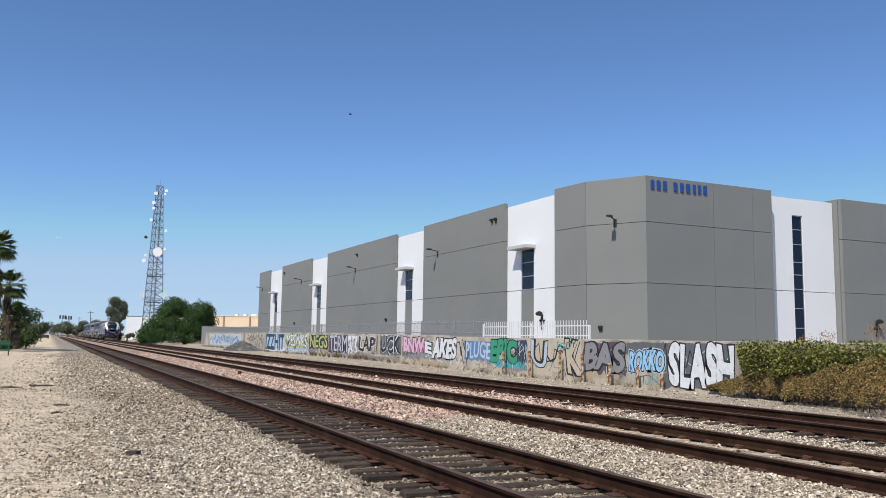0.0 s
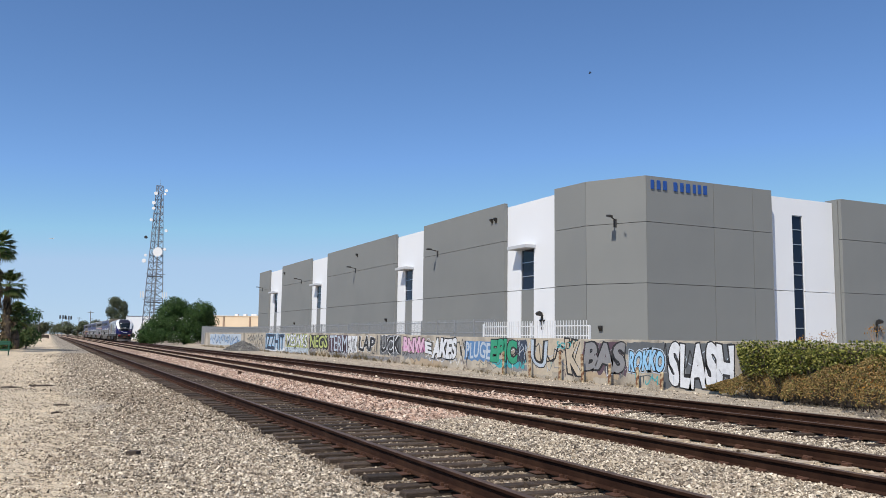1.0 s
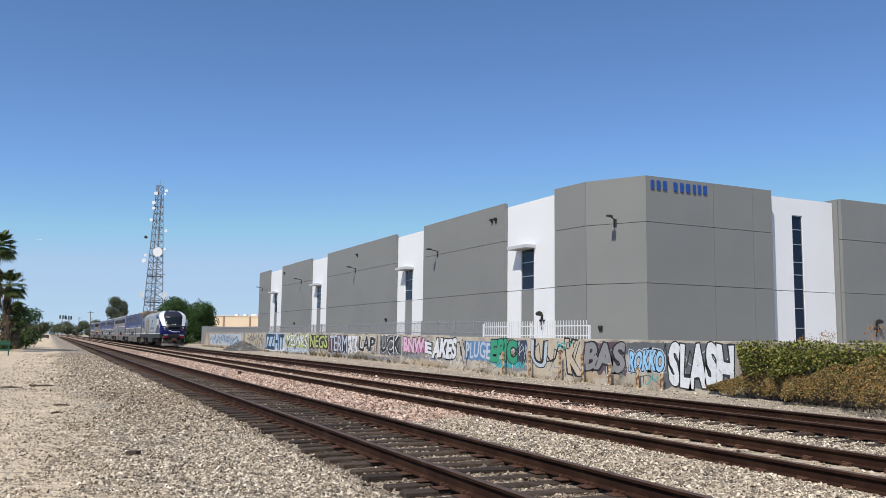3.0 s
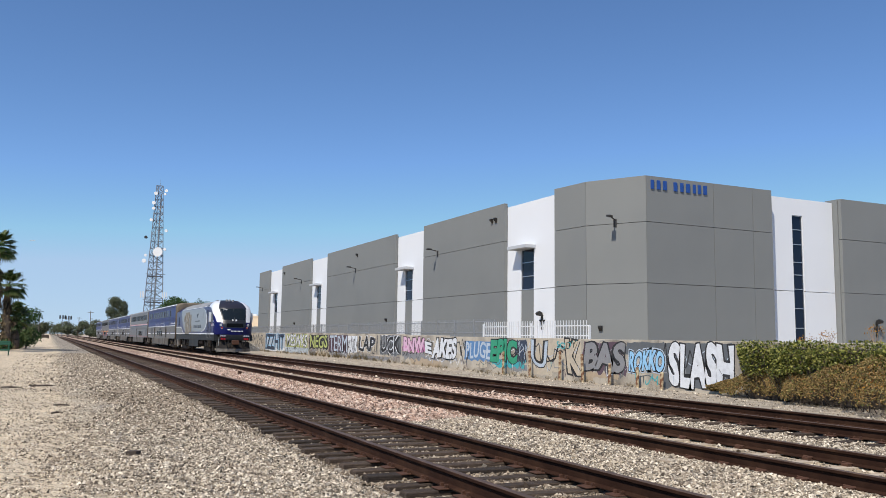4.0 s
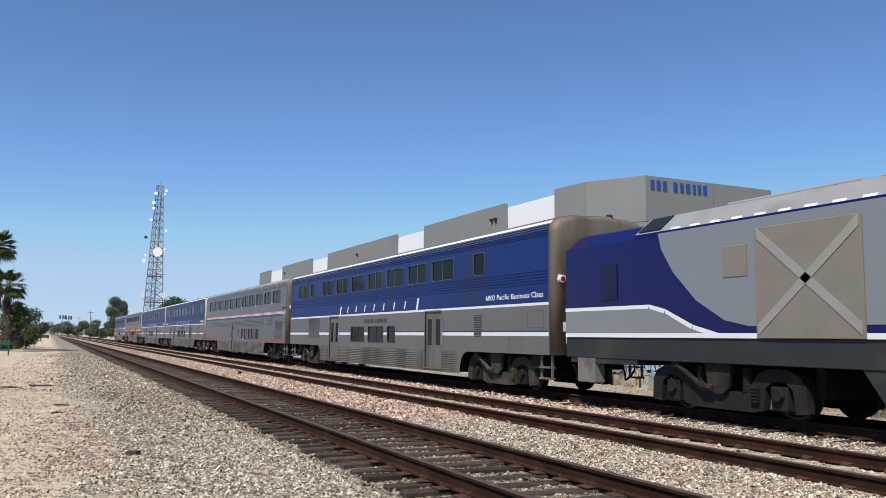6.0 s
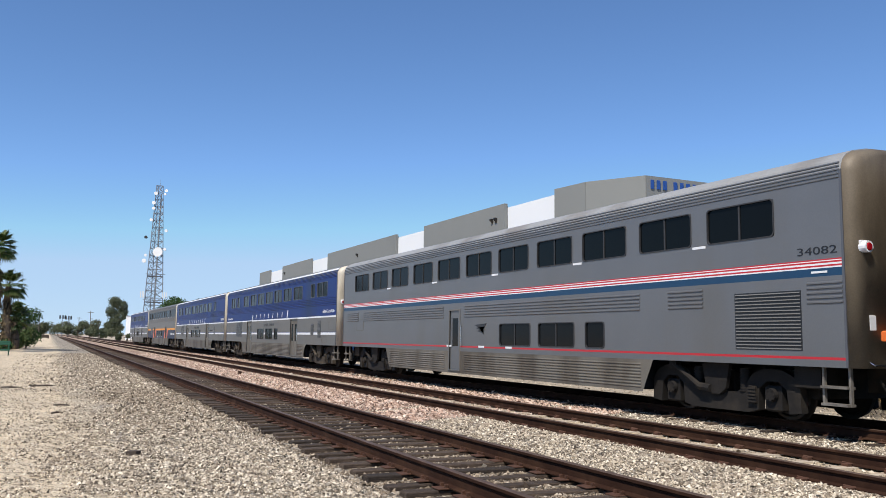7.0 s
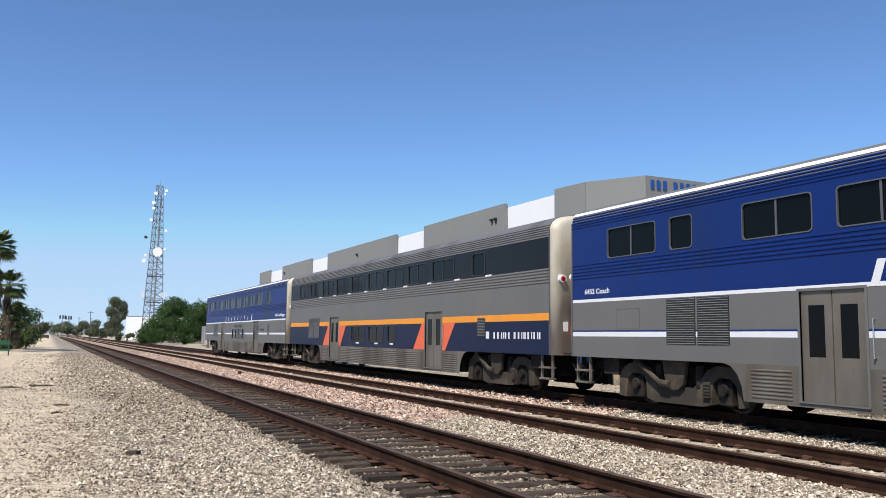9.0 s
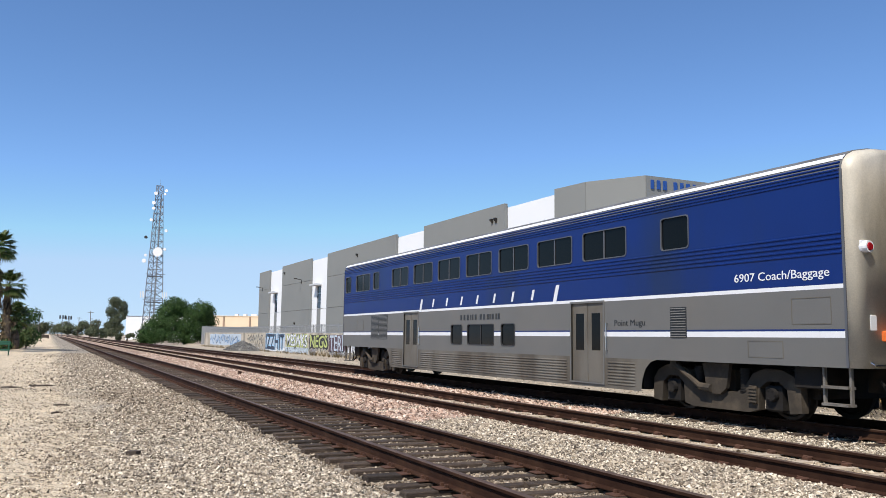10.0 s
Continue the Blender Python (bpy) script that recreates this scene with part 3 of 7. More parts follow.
def add_door(car, side, d0, d1, z0, z1, material, leaves=2):
    s = Shape()
    w = (d1 - d0) / leaves
    for i in range(leaves):
        a, b = d0 + i * w + 0.012, d0 + (i + 1) * w - 0.012
        leaf = Shape()
        wz0, wz1 = z0 + (z1 - z0) * 0.40, z1 - 0.24
        for q in ((a, b, z0, wz0), (a, b, wz1, z1), (a, a + 0.14, wz0, wz1), (b - 0.14, b, wz0, wz1)):
            leaf.box(side * (W - 0.055), side * (W - 0.025), *q)
        o = part("door", leaf, material, car)
        g = Shape()
        g.prism(round_rect(a + 0.12, b - 0.12, wz0 - 0.02, wz1 + 0.02, 0.07), 'x', side * (W - 0.045), side * (W - 0.032))
        part("pane", g, M_CAR_GLASS, o)
    fr = Shape()
    t = 0.045
    fr.box(side * (W - 0.05), side * (W + 0.015), d0 - t, d0, z0, z1 + t)
    fr.box(side * (W - 0.05), side * (W + 0.015), d1, d1 + t, z0, z1 + t)
    fr.box(side * (W - 0.05), side * (W + 0.015), d0, d1, z1, z1 + t)
    fr.box(side * (W - 0.05), side * (W + 0.03), d0 - t, d1 + t, z0 - 0.03, z0)
    part("door_frame", fr, M_GREY_COACH, car)
    # grab rail beside the door
    g = Shape()
    xx = side * (W + 0.05)
    g.tube((xx, d0 - 0.16, z0 + 0.75), (xx, d0 - 0.16, z0 + 1.35), 0.014, n=6)
    for z in (z0 + 0.75, z0 + 1.35):
        g.tube((side * W, d0 - 0.16, z), (xx, d0 - 0.16, z), 0.014, n=6)
    part("grab_rail", g, M_CHROME, car)


def add_louvre(car, side, d0, d1, z0, z1, n):
    s = Shape()
    x = side * (W + 0.004)
    s.box(side * (W - 0.001), x, d0, d1, z0, z1, mi=0)
    step = (z1 - z0) / n
    for i in range(n):
        z = z0 + (i + 0.5) * step
        s.prism([(x, z - step * 0.10), (side * (W + 0.02), z - step * 0.22), (x, z + step * 0.10)], 'y', d0 + 0.02, d1 - 0.02, mi=1)
    part("louvre", s, [M_DARK, M_GREY_COACH], car)


WHEEL_MESH = {}


def wheel_mesh():
    if "m" not in WHEEL_MESH:
        s = Shape()
        n = 20
        prof = [(0.0, 0.06), (0.06, 0.075), (0.10, 0.14), (0.05, 0.18), (0.045, 0.37), (0.08, 0.40), (0.075, 0.455), (-0.045, 0.465), (-0.07, 0.49), (-0.08, 0.40), (-0.02, 0.37), (-0.02, 0.10), (0, 0.06)]
        for (a, r), (b, q) in zip(prof, prof[1:]):
            for i in range(n):
                t, u = 2 * math.pi * i / n, 2 * math.pi * (i + 1) / n
                s.quad((a, r * math.cos(t), r * math.sin(t)), (a, r * math.cos(u), r * math.sin(u)),
                       (b, q * math.cos(u), q * math.sin(u)), (b, q * math.cos(t), q * math.sin(t)))
        WHEEL_MESH["m"] = s.mesh("wheel", M_WHEEL)
    return WHEEL_MESH["m"]


def add_bogie(car, d, base=2.6, dust=M_TRUCK):
    """A two-axle truck: heavy cast side frames arched over the axle boxes, springs, links and dampers, with wheels of their own."""
    h = base / 2
    half = [(0.0, 0.46), (h - 0.85, 0.46), (h - 0.66, 0.58), (h - 0.46, 0.82), (h - 0.18, 0.92), (h + 0.20, 0.91), (h + 0.46, 0.80), (h + 0.60, 0.62), (h + 0.62, 0.18),
            (h + 0.36, 0.15), (h + 0.31, 0.56), (h + 0.14, 0.69), (h - 0.14, 0.69), (h - 0.31, 0.56), (h - 0.34, 0.17), (h - 0.58, 0.11), (0.0, 0.11)]
    fr = Shape()
    for side in (-1, 1):
        for sg in (-1, 1):
            fr.prism([(d + sg * p, q) for p, q in half], 'x', side * 1.12, side * 1.28)
    fr.box(-1.12, 1.12, d - 0.25, d + 0.25, 0.45, 0.85)
    o = part("truck", fr, dust, car)
    for side in (-1, 1):
        for sg in (-1, 1):
            s = Shape()
            s.box(side * 1.10, side * 1.26, d + sg * h - 0.19, d + sg * h + 0.19, 0.16, 0.62, c=0.035)
            s.tube((side * 1.28, d + sg * h, 0.46), (side * 1.345, d + sg * h, 0.46), 0.125, 0.11, n=14)
            for k in range(6):
                t = math.pi / 3 * k
                s.tube((side * 1.30, d + sg * h + 0.09 * math.cos(t), 0.46 + 0.09 * math.sin(t)), (side * 1.36, d + sg * h + 0.09 * math.cos(t), 0.46 + 0.09 * math.sin(t)), 0.014, n=5)
            part("axle_box", s, M_UNDER, o)
        for dd in (-0.60, 0.60):
            s = Shape()
            rings = [(0.46 + 0.03 * k, 0.12 if k % 2 else 0.085) for k in range(16)]
            for (za, ra), (zb, rb) in zip(rings, rings[1:]):
                for i in range(12):
                    t, u = math.pi / 6 * i, math.pi / 6 * (i + 1)
                    s.quad(*[(side * 1.20 + r * math.cos(q), d + dd + r * math.sin(q), z) for r, q, z in ((ra, t, za), (ra, u, za), (rb, u, zb), (rb, t, zb))])
            part("coil_spring", s, M_UNDER, o, smooth=True)
        s = Shape()
        s.prism([(d - 0.36, 0.98), (d - 0.26, 0.52), (d - 0.10, 0.40), (d + 0.10, 0.40), (d + 0.26, 0.52), (d + 0.36, 0.98)], 'x', side * 1.29, side * 1.37)
        part("bolster_hanger", s, dust, o)
        s = Shape()
        s.tube((side * 1.38, d + 1.15, 0.94), (side * 1.38, d + 0.42, 0.52), 0.055, n=8)
        s.tube((side * 1.38, d + 0.42, 0.52), (side * 1.38, d + 0.12, 0.50), 0.075, n=8)
        s.box(side * 1.28, side * 1.42, d + 1.05, d + 1.25, 0.86, 1.0, c=0.01)
        part("damper", s, dust, o)
        s = Shape()
        s.box(side * 1.29, side * 1.33, d - 0.95, d - 0.78, 0.28, 0.60, c=0.01)
        for k in range(5):
            s.box(side * 1.33, side * 1.35, d - 0.96, d - 0.77, 0.30 + k * 0.06, 0.33 + k * 0.06)
        part("brake_unit", s, dust, o)
        for sg in (-1, 1):
            w = part("wheel", wheel_mesh(), None, o)
            w.matrix_basis = pose(side * 0.78, d + sg * base / 2, 0.46, 0, 0, 180 if side < 0 else 0)
    for sg in (-1, 1):
        s = Shape()
        s.tube((-0.8, d + sg * base / 2, 0.46), (0.8, d + sg * base / 2, 0.46), 0.08, n=10)
        part("axle", s, M_UNDER, o)
    # Added dark boxes, no real part: they stop daylight showing through above the wheels.
    s = Shape()
    s.box(-0.98, 0.98, d - h - 0.75, d - h - 0.55, 0.42, 0.99)
    s.box(-0.66, 0.66, d - h - 0.55, d + h + 0.75, 0.55, 0.99)
    part("daylight_blocker", s, M_UNDER, o)


def add_end(car, d, sg, material=M_BEIGE, gangway=True):
    """A coach end: end wall with rounded top, diaphragm, corner posts, marker lamps, steps, hoses and coupler. sg: which way it faces."""
    s = Shape()
    sec = [(-W, 1.0), *ROOF_SEC, (W, 1.0)]
    d -= sg * END_IN
    face, loops = d + sg * 0.21, []
    for off, inset in ((-0.05, 0.006), (0.0, 0.006), (0.08, 0.025), (0.15, 0.075), (0.195, 0.15), (0.21, 0.25)):
        loops.append([(p * (1 - inset / W), d + sg * off, q if q < 1.1 else q - 0.012 - inset * 0.55) for p, q in sec])
    for la, lb in zip(loops, loops[1:]):
        for i in range(len(sec)):
            j = (i + 1) % len(sec)
            s.quad(la[i], la[j], lb[j], lb[i])
    s.quad(*loops[-1])
    s.quad(*reversed(loops[0]))
    part("end_wall", s, material, car, "stained end wall with rounded corners", smooth=True)
    for x in (-1, 1):
        e = Shape()
        e.box(x * (W - 0.01), x * (W + 0.012), d - sg * 0.03, d + sg * 0.012, 1.0, 4.22)
        part("corner_trim", e, M_ALU_FRAME, car)
    d0, d = d + sg * END_IN, face
    if gangway:
        g = Shape()
        for x in (-1, 1):
            g.box(x * 0.52, x * 0.68, d, d + sg * 0.18, 1.25, 3.75, c=0.03)
        g.box(-0.68, 0.68, d, d + sg * 0.18, 3.7, 3.92, c=0.03)
        g.box(-0.7, 0.7, d, d + sg * 0.19, 1.12, 1.27)
        part("diaphragm", g, M_GASKET, car)
    dr = Shape()
    dr.box(-0.42, 0.42, d + sg * 0.0, d + sg * 0.03, 1.28, 3.3)
    part("end_door", dr, M_GREY_COACH, car)
    for x in (-1, 1):
        lamp = Shape()
        lamp.box(x * 1.26, x * 1.42, d - sg * 0.14, d + sg * 0.015, 2.86, 3.04, c=0.01)
        lamp.tube((x * 1.34, d - sg * 0.1, 2.93), (x * 1.34, d + sg * 0.10, 2.93), 0.095, n=14)
        o = part("marker_lamp", lamp, M_STRIPE, car, "white marker lamp housing")
        lens = Shape()
        lens.tube((x * 1.34, d + sg * 0.10, 2.93), (x * 1.34, d + sg * 0.115, 2.93), 0.068, 0.055, n=14)
        part("lens", lens, M_RED_LENS, o)
        d = d0
        st = Shape()
        xx = x * 1.42
        for yy in (d - sg * 0.28, d - sg * 0.78):
            st.box(xx - 0.03, xx + 0.03, yy - 0.02, yy + 0.02, 0.38, 1.0)
        for z in (0.40, 0.68):
            st.box(xx - 0.10, xx + 0.10, d - sg * 0.28, d - sg * 0.78, z - 0.02, z + 0.02)
        part("step", st, M_PILOT, car)
        d = face
        pl = Shape()
        pl.box(x * 1.14, x * 1.28, d - sg * 0.004, d + sg * 0.010, 1.60, 1.84, c=0.004)
        part("end_placard", pl, M_STRIPE, car, "small white placard")
        pg = Shape()
        pg.box(x * 0.86, x * 1.02, d, d + sg * 0.12, 1.42, 1.60, c=0.02)
        part("jumper_plug", pg, M_JUMPER_ORANGE, car, "orange jumper plug")
        cb, prev = Shape(), None
        for i in range(9):
            t = i / 8
            p = (x * (0.94 - 0.12 * t), d + sg * (0.10 + 0.06 * math.sin(math.pi * t)), 1.44 - 0.62 * t + 0.05 * math.sin(t * 6))
            if prev:
                cb.tube(prev, p, 0.03, n=6)
            prev = p
        part("jumper_cable", cb, M_JUMPER_BLUE if x < 0 else M_UNDER, car, "jumper cable")
        gr = Shape()
        gr.tube((x * 1.30, d + sg * 0.07, 1.05), (x * 0.92, d + sg * 0.07, 1.05), 0.014, n=6)
        for xa in (1.30, 0.92):
            gr.tube((x * xa, d - sg * 0.06, 1.12), (x * xa, d + sg * 0.07, 1.05), 0.014, n=6)
        part("end_grab_rail", gr, M_CHROME, car)
    d = d0
    c = Shape()
    c.box(-0.14, 0.14, d - sg * 0.5, d + sg * 0.42, 0.66, 0.92, c=0.03)
    c.box(-0.22, 0.22, d - sg * 0.9, d - sg * 0.2, 0.55, 1.0)
    part("coupler", c, M_UNDER, car)
    for x in (-0.9, -0.6, 0.6):
        h = Shape()
        prev = None
        for i in range(9):
            t = i / 8
            p = (x + 0.06 * math.sin(t * 9), d - sg * 0.15 + sg * 0.58 * t, 0.80 - 0.42 * math.sin(math.pi * t))
            if prev:
                h.tube(prev, p, 0.026, n=6)
            prev = p
        part("hose", h, M_UNDER, car)


def bars(car, name, words, x, d_left, z, h, material, label, shear=0.0, gap=0.35):
    """Brand lettering as plain upright bars, one for each letter: words are lists of widths, read from the near side."""
    d = d_left
    for w in words:
        if w < 0:
            d += w
            continue
        s = Shape()
        t = min(w, max(0.03, w * 0.62))
        s.prism([(d, z), (d - t, z), (d - t - shear * h, z + h), (d - shear * h, z + h)], 'x', x, x - 0.006)
        part(name, s, material, car, label)
        d -= w * (1 + gap)


def put_text(car, text, size, d_left, z, material, width=None, bold=0.0, name="lettering", label=""):
    me = lettering(text, size, material, 0.003, bold, width=width)
    o = part(name, me, None, car, label)
    o.matrix_basis = Matrix.Translation((-W - 0.004, d_left, z)) @ FACE_WEST
    return o


STANDARD = [(1.62, 3.24), (3.70, 5.28), (5.76, 7.40), (7.86, 9.44), (9.90, 11.50), (11.94, 13.53), (13.97, 15.56), (16.02, 17.58), (18.08, 19.62), (20.06, 21.63), (22.10, 23.70)]


def coach(kind, label, number, words, name_plate="", rear_words=True):
    car = thing("passenger_coach", label, "train car", group="coaches of the train")
    super_ = kind == "silver"
    upper = list(STANDARD)
    if kind == "blue_cafe":
        upper[1] = (3.60, 4.24)
        upper[9:] = [(20.93, 21.67), (22.10, 23.63)]
    elif kind == "blue_baggage":
        upper[0:2] = [(3.78, 4.60)]
        upper[8:] = [(20.96, 21.58), (21.97, 23.59), (24.25, 24.92)]
    elif kind == "blue":
        upper = [(3.72, 4.42), *upper[2:9], (20.95, 21.6), (22.05, 23.7)]
    elif kind == "california":
        upper = [(3.70, 4.50), *upper[2:9], (20.45, 20.88), (21.04, 21.65), (21.99, 23.49)]
    if super_:
        lower = [(6.58, 7.31), (7.78, 9.39), (9.80, 11.44)]
        doors = [(13.95, 14.65, 1)]
    else:
        lower = [(10.60, 11.35), (11.78, 13.42), (13.78, 14.55) if kind == "blue_baggage" else (13.88, 15.48)]
        doors = [(6.62, 7.90, 2), (17.15, 18.40, 2)]
    zt, zb = (3.93, 3.27)
    lz0, lz1 = 1.22, 1.81
    holes = [(a, b, zb, zt) for a, b in upper] + [(a, b, lz0, lz1) for a, b in lower] + [(a, b, 0.42, 2.26) for a, b, _ in doors]
    if super_:
        mats = [M_SKIRT, M_SILVER, M_RED, M_STRIPE, M_TEAL]
        bands = [(0, 0), (1.0, 1), (1.12, 2), (1.165, 1), (2.49, 4), (2.625, 3), (2.648, 2), (2.678, 3), (2.708, 2), (2.738, 3), (2.752, 2), (2.775, 1)]
        low0, low1, slope = 5.25, 19.75, 0.35
    elif kind == "california":
        mats = [M_SKIRT, M_GREY_COACH, M_NAVY, M_ORANGE, M_BAND]
        bands = [(0, 0), (1.0, 2), (1.88, 3), (2.07, 1), (3.22, 4), (4.03, 1)]
        low0, low1, slope = 5.3, 19.7, 0
    else:
        mats = [M_SKIRT, M_GREY_COACH, M_STRIPE, M_BLUE]
        bands = [(0, 0), (1.0, 1), (1.48, 2), (1.585, 3), (1.62, 1), (2.28, 2), (2.35, 3)]
        low0, low1, slope = 5.3, 19.7, 0
    fr = M_GASKET if super_ else M_ALU_FRAME
    for side in (-1, 1):
        add_side(car, side, holes, bands, low0, low1, slope, mats)
        for a, b in upper:
            add_window(car, side, a, b, zb, zt, M_GASKET if kind in ("silver", "california") else fr, b - a > 1.2)
        for a, b in lower:
            add_window(car, side, a, b, lz0, lz1, M_GASKET, b - a > 1.2)
        for a, b, leaves in doors:
            add_door(car, side, a, b, 0.42, 2.26, M_SILVER if super_ else M_SKIRT, leaves)
        # fluted bands
        s = Shape()
        if super_:
            for z in (2.06, 2.14, 2.22, 2.30, 2.38):
                for a, b in ((0.26, 0.95), (3.4, 4.4), (5.3, 13.6), (15.1, 22.6), (23.2, 24.6)):
                    rib(s, side * W, z, a, b, 0.026, 0.02, side)
            cuts = ((5.3, 13.6), (15.0, 19.7))
        else:
            for z in (2.86, 2.94, 3.02, 3.10, 3.18):
                rib(s, side * W, z, 0.26, 25.1, 0.024, 0.016, side)
            cuts = ((5.5, 6.45), (8.1, 16.9), (18.6, 19.5))
        part("fluting", s, M_BLUE if kind.startswith("blue") else M_SILVER if super_ else M_GREY_COACH, car)["kind"] = "stuff"
        s = Shape()
        for i in range(8):
            for a, b in cuts:
                rib(s, side * W, 0.42 + 0.068 * i, a, b, 0.022, 0.014, side)
        part("skirt_fluting", s, M_SKIRT, car)["kind"] = "stuff"
        # roof edge ribs
        s = Shape()
        for i, (x, z) in enumerate(((1.551, 4.10), (1.551, 4.16), (1.55, 4.22), (1.542, 4.28), (1.525, 4.34))):
            rib(s, side * x, z, 0.25, 25.1, 0.018, 0.014, side)
        part("roof_fluting", s, M_BLUE if kind.startswith("blue") else M_SILVER if super_ else M_ROOF_DARK, car)["kind"] = "stuff"
        if kind.startswith("blue"):
            s = Shape()
            s.prism([(side * 1.506, 4.392), (side * 1.492, 4.42), (side * 1.445, 4.467), (side * 1.425, 4.46), (side * 1.48, 4.38)], 'y', 0.22, 25.13)
            part("roof_stripe", s, M_STRIPE, car, "white stripe along the roof edge")
        # small white plates below the windows
        for a in (() if kind.startswith('blue') else (3.30, 5.35, 7.45, 9.5, 11.55, 13.6, 15.65, 17.65, 19.75) if kind == 'california' else (3.30, 7.45, 11.55, 15.65, 19.75)):
            s = Shape()
            s.box(side * (W + 0.001), side * (W + 0.005), a, a + 0.36, 3.20, 3.25)
            part("window_plate", s, M_STRIPE, car)
        for a in (() if kind.startswith('blue') else (10.9, 14.65, 12.5)):
            s = Shape()
            s.box(side * (W + 0.001), side * (W + 0.005), a - 0.15, a + 0.2, 1.13, 1.185)
            part("window_plate", s, M_STRIPE, car)
    # louvres on the near flank
    if super_:
        add_louvre(car, -1, 1.08, 2.58, 1.26, 2.28, 17)
    elif kind in ("blue_baggage", "blue"):
        add_louvre(car, -1, 3.88, 4.36, 1.46, 2.08, 12)
        add_louvre(car, -1, 20.0, 20.85, 1.33, 2.26, 20)
        add_louvre(car, -1, 20.9, 21.75, 1.33, 2.26, 20)
    else:
        add_louvre(car, -1, 3.66, 4.14, 1.46, 2.0, 12)
        add_louvre(car, -1, 2.5, 3.02, 1.35, 2.14, 14) if kind != "california" else None
        add_louvre(car, -1, 20.0, 20.85, 1.33, 2.26, 20)
        add_louvre(car, -1, 20.9, 21.75, 1.33, 2.26, 20)
    # service hatches on the flank
    for a, b, c_, d_ in ((0.5, 1.3, 1.7, 2.15), (1.5, 2.3, 1.12, 1.42), (22.6, 23.4, 1.65, 2.1)):
        if super_ and a < 3:
            continue
        if kind == "california" and c_ < 1.9:
            continue
        s = Shape()
        ring(s, [(a, c_), (b, c_), (b, d_), (a, d_)], [(a + .012, c_ + .012), (b - .012, c_ + .012), (b - .012, d_ - .012), (a + .012, d_ - .012)], -W - 0.006, -W + 0.002)
        part("hatch_frame", s, M_SKIRT, car)
    s = Shape()
    s.prism(ROOF_SEC, 'y', END_IN, CAR_LEN - END_IN)
    part("roof", s, M_ROOF_DARK if kind != "silver" else M_ROOF, car)
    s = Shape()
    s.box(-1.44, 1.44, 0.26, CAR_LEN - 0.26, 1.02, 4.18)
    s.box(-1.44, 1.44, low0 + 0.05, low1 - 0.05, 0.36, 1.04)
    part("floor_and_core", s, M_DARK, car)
    end_paint = M_END_BROWN if super_ or words.startswith("Pacific") else M_BEIGE
    add_end(car, 0.0, -1, end_paint)
    add_end(car, CAR_LEN, 1, end_paint if kind != "blue_baggage" else M_BLUE, kind != "blue_baggage")
    add_bogie(car, 3.3, 2.6, M_UNDER if super_ else M_TRUCK)
    add_bogie(car, 21.75, 2.6, M_UNDER if super_ else M_TRUCK)
    for a in (0.9, 23.6):
        s = Shape()
        s.box(-1.35, -0.95, a, a + 0.55, 0.62, 1.0, c=0.02)
        part("equipment_box", s, M_UNDER, car)
    # lettering
    n = len(number + words)
    if super_:
        put_text(car, number, 0.19, 1.12, 2.86, M_DARK, 0.78, 0.0, "fleet_number", "black fleet number")
        bars(car, "logo_bar", [0.5], -W - 0.002, 0.85, 2.545, 0.035, M_STRIPE, "white logo strip")
        for i in range(3):
            s = Shape()
            d = 12.95 - 0.06 * i
            s.prism([(d, 1.80 - 0.09 * i), (d - 0.75 + 0.17 * i, 1.84 - 0.09 * i), (d - 0.5, 1.62 - 0.06 * i), (d - 0.3, 1.70 - 0.06 * i)], 'x', -W - 0.006, -W)
            part("logo_chevron", s, M_DARK, car, "black swept logo shape")
    elif kind == "california":
        bars(car, "logo_bar", [.14, .14, .07, .07, .12, .12, -.12, .14, .12, .05, .05, .1, .12, .07, .12, .05, .12], -W - 0.002, 3.15, 1.40, 0.18, M_STRIPE, "white logo bar", 0.0, 0.55)
        bars(car, "logo_bar", [.3], -W - 0.002, 3.6, 1.40, 0.2, M_STRIPE, "white logo emblem")
        for a, b in ((6.58, 7.94), (17.11, 18.44)):
            for d, sg in ((a, -1), (b, 1)):
                s = Shape()
                s.prism([(d + sg * 0.03, 1.875), (d + sg * (0.95 if sg < 0 else 0.25), 1.875), (d + sg * (0.25 if sg < 0 else 0.95), 1.003), (d + sg * 0.03, 1.003)], 'x', -W - 0.005, -W)
                part("door_chevron", s, M_CORAL, car, "coral red slanted panel beside the door")
    else:
        put_text(car, number + " " + words, 0.215, 0.51 + 0.115 * (n + 1), 2.49, M_STRIPE, 0.115 * (n + 1), 0.0, "fleet_lettering", "white fleet lettering")
        if rear_words:
            put_text(car, number + " " + words, 0.17, 24.60, 2.47, M_STRIPE, 0.095 * (n + 1), 0.002, "fleet_lettering", "white fleet lettering")
        # service name in plain slanted bars
        d = 17.05
        for i, h in enumerate((0.42, 0.26, 0.26, 0.26, 0.26, 0.26, 0.27, 0.27, 0.48)):
            big = i in (0, 8)
            t, z = (0.15 if big else 0.10), (2.28 if big else 2.42)
            s = Shape()
            lean = 0.35 * h
            s.prism([(d, z), (d - t, z), (d - t - lean, z + h), (d - lean, z + h)], 'x', -W - 0.0075, -W - 0.001)
            part("name_stroke", s, M_STRIPE, car, "thin white slanted name stroke")
            d -= 1.04
        bars(car, "logo_bar", [.17, .17, .17, .08, .14, .17, -.1, .17, .17, .06, .06, .1, .17, .1, .17], -W - 0.002, 13.9, 1.95, 0.16, M_DARK, "dark logo bar", 0.0, 0.3)
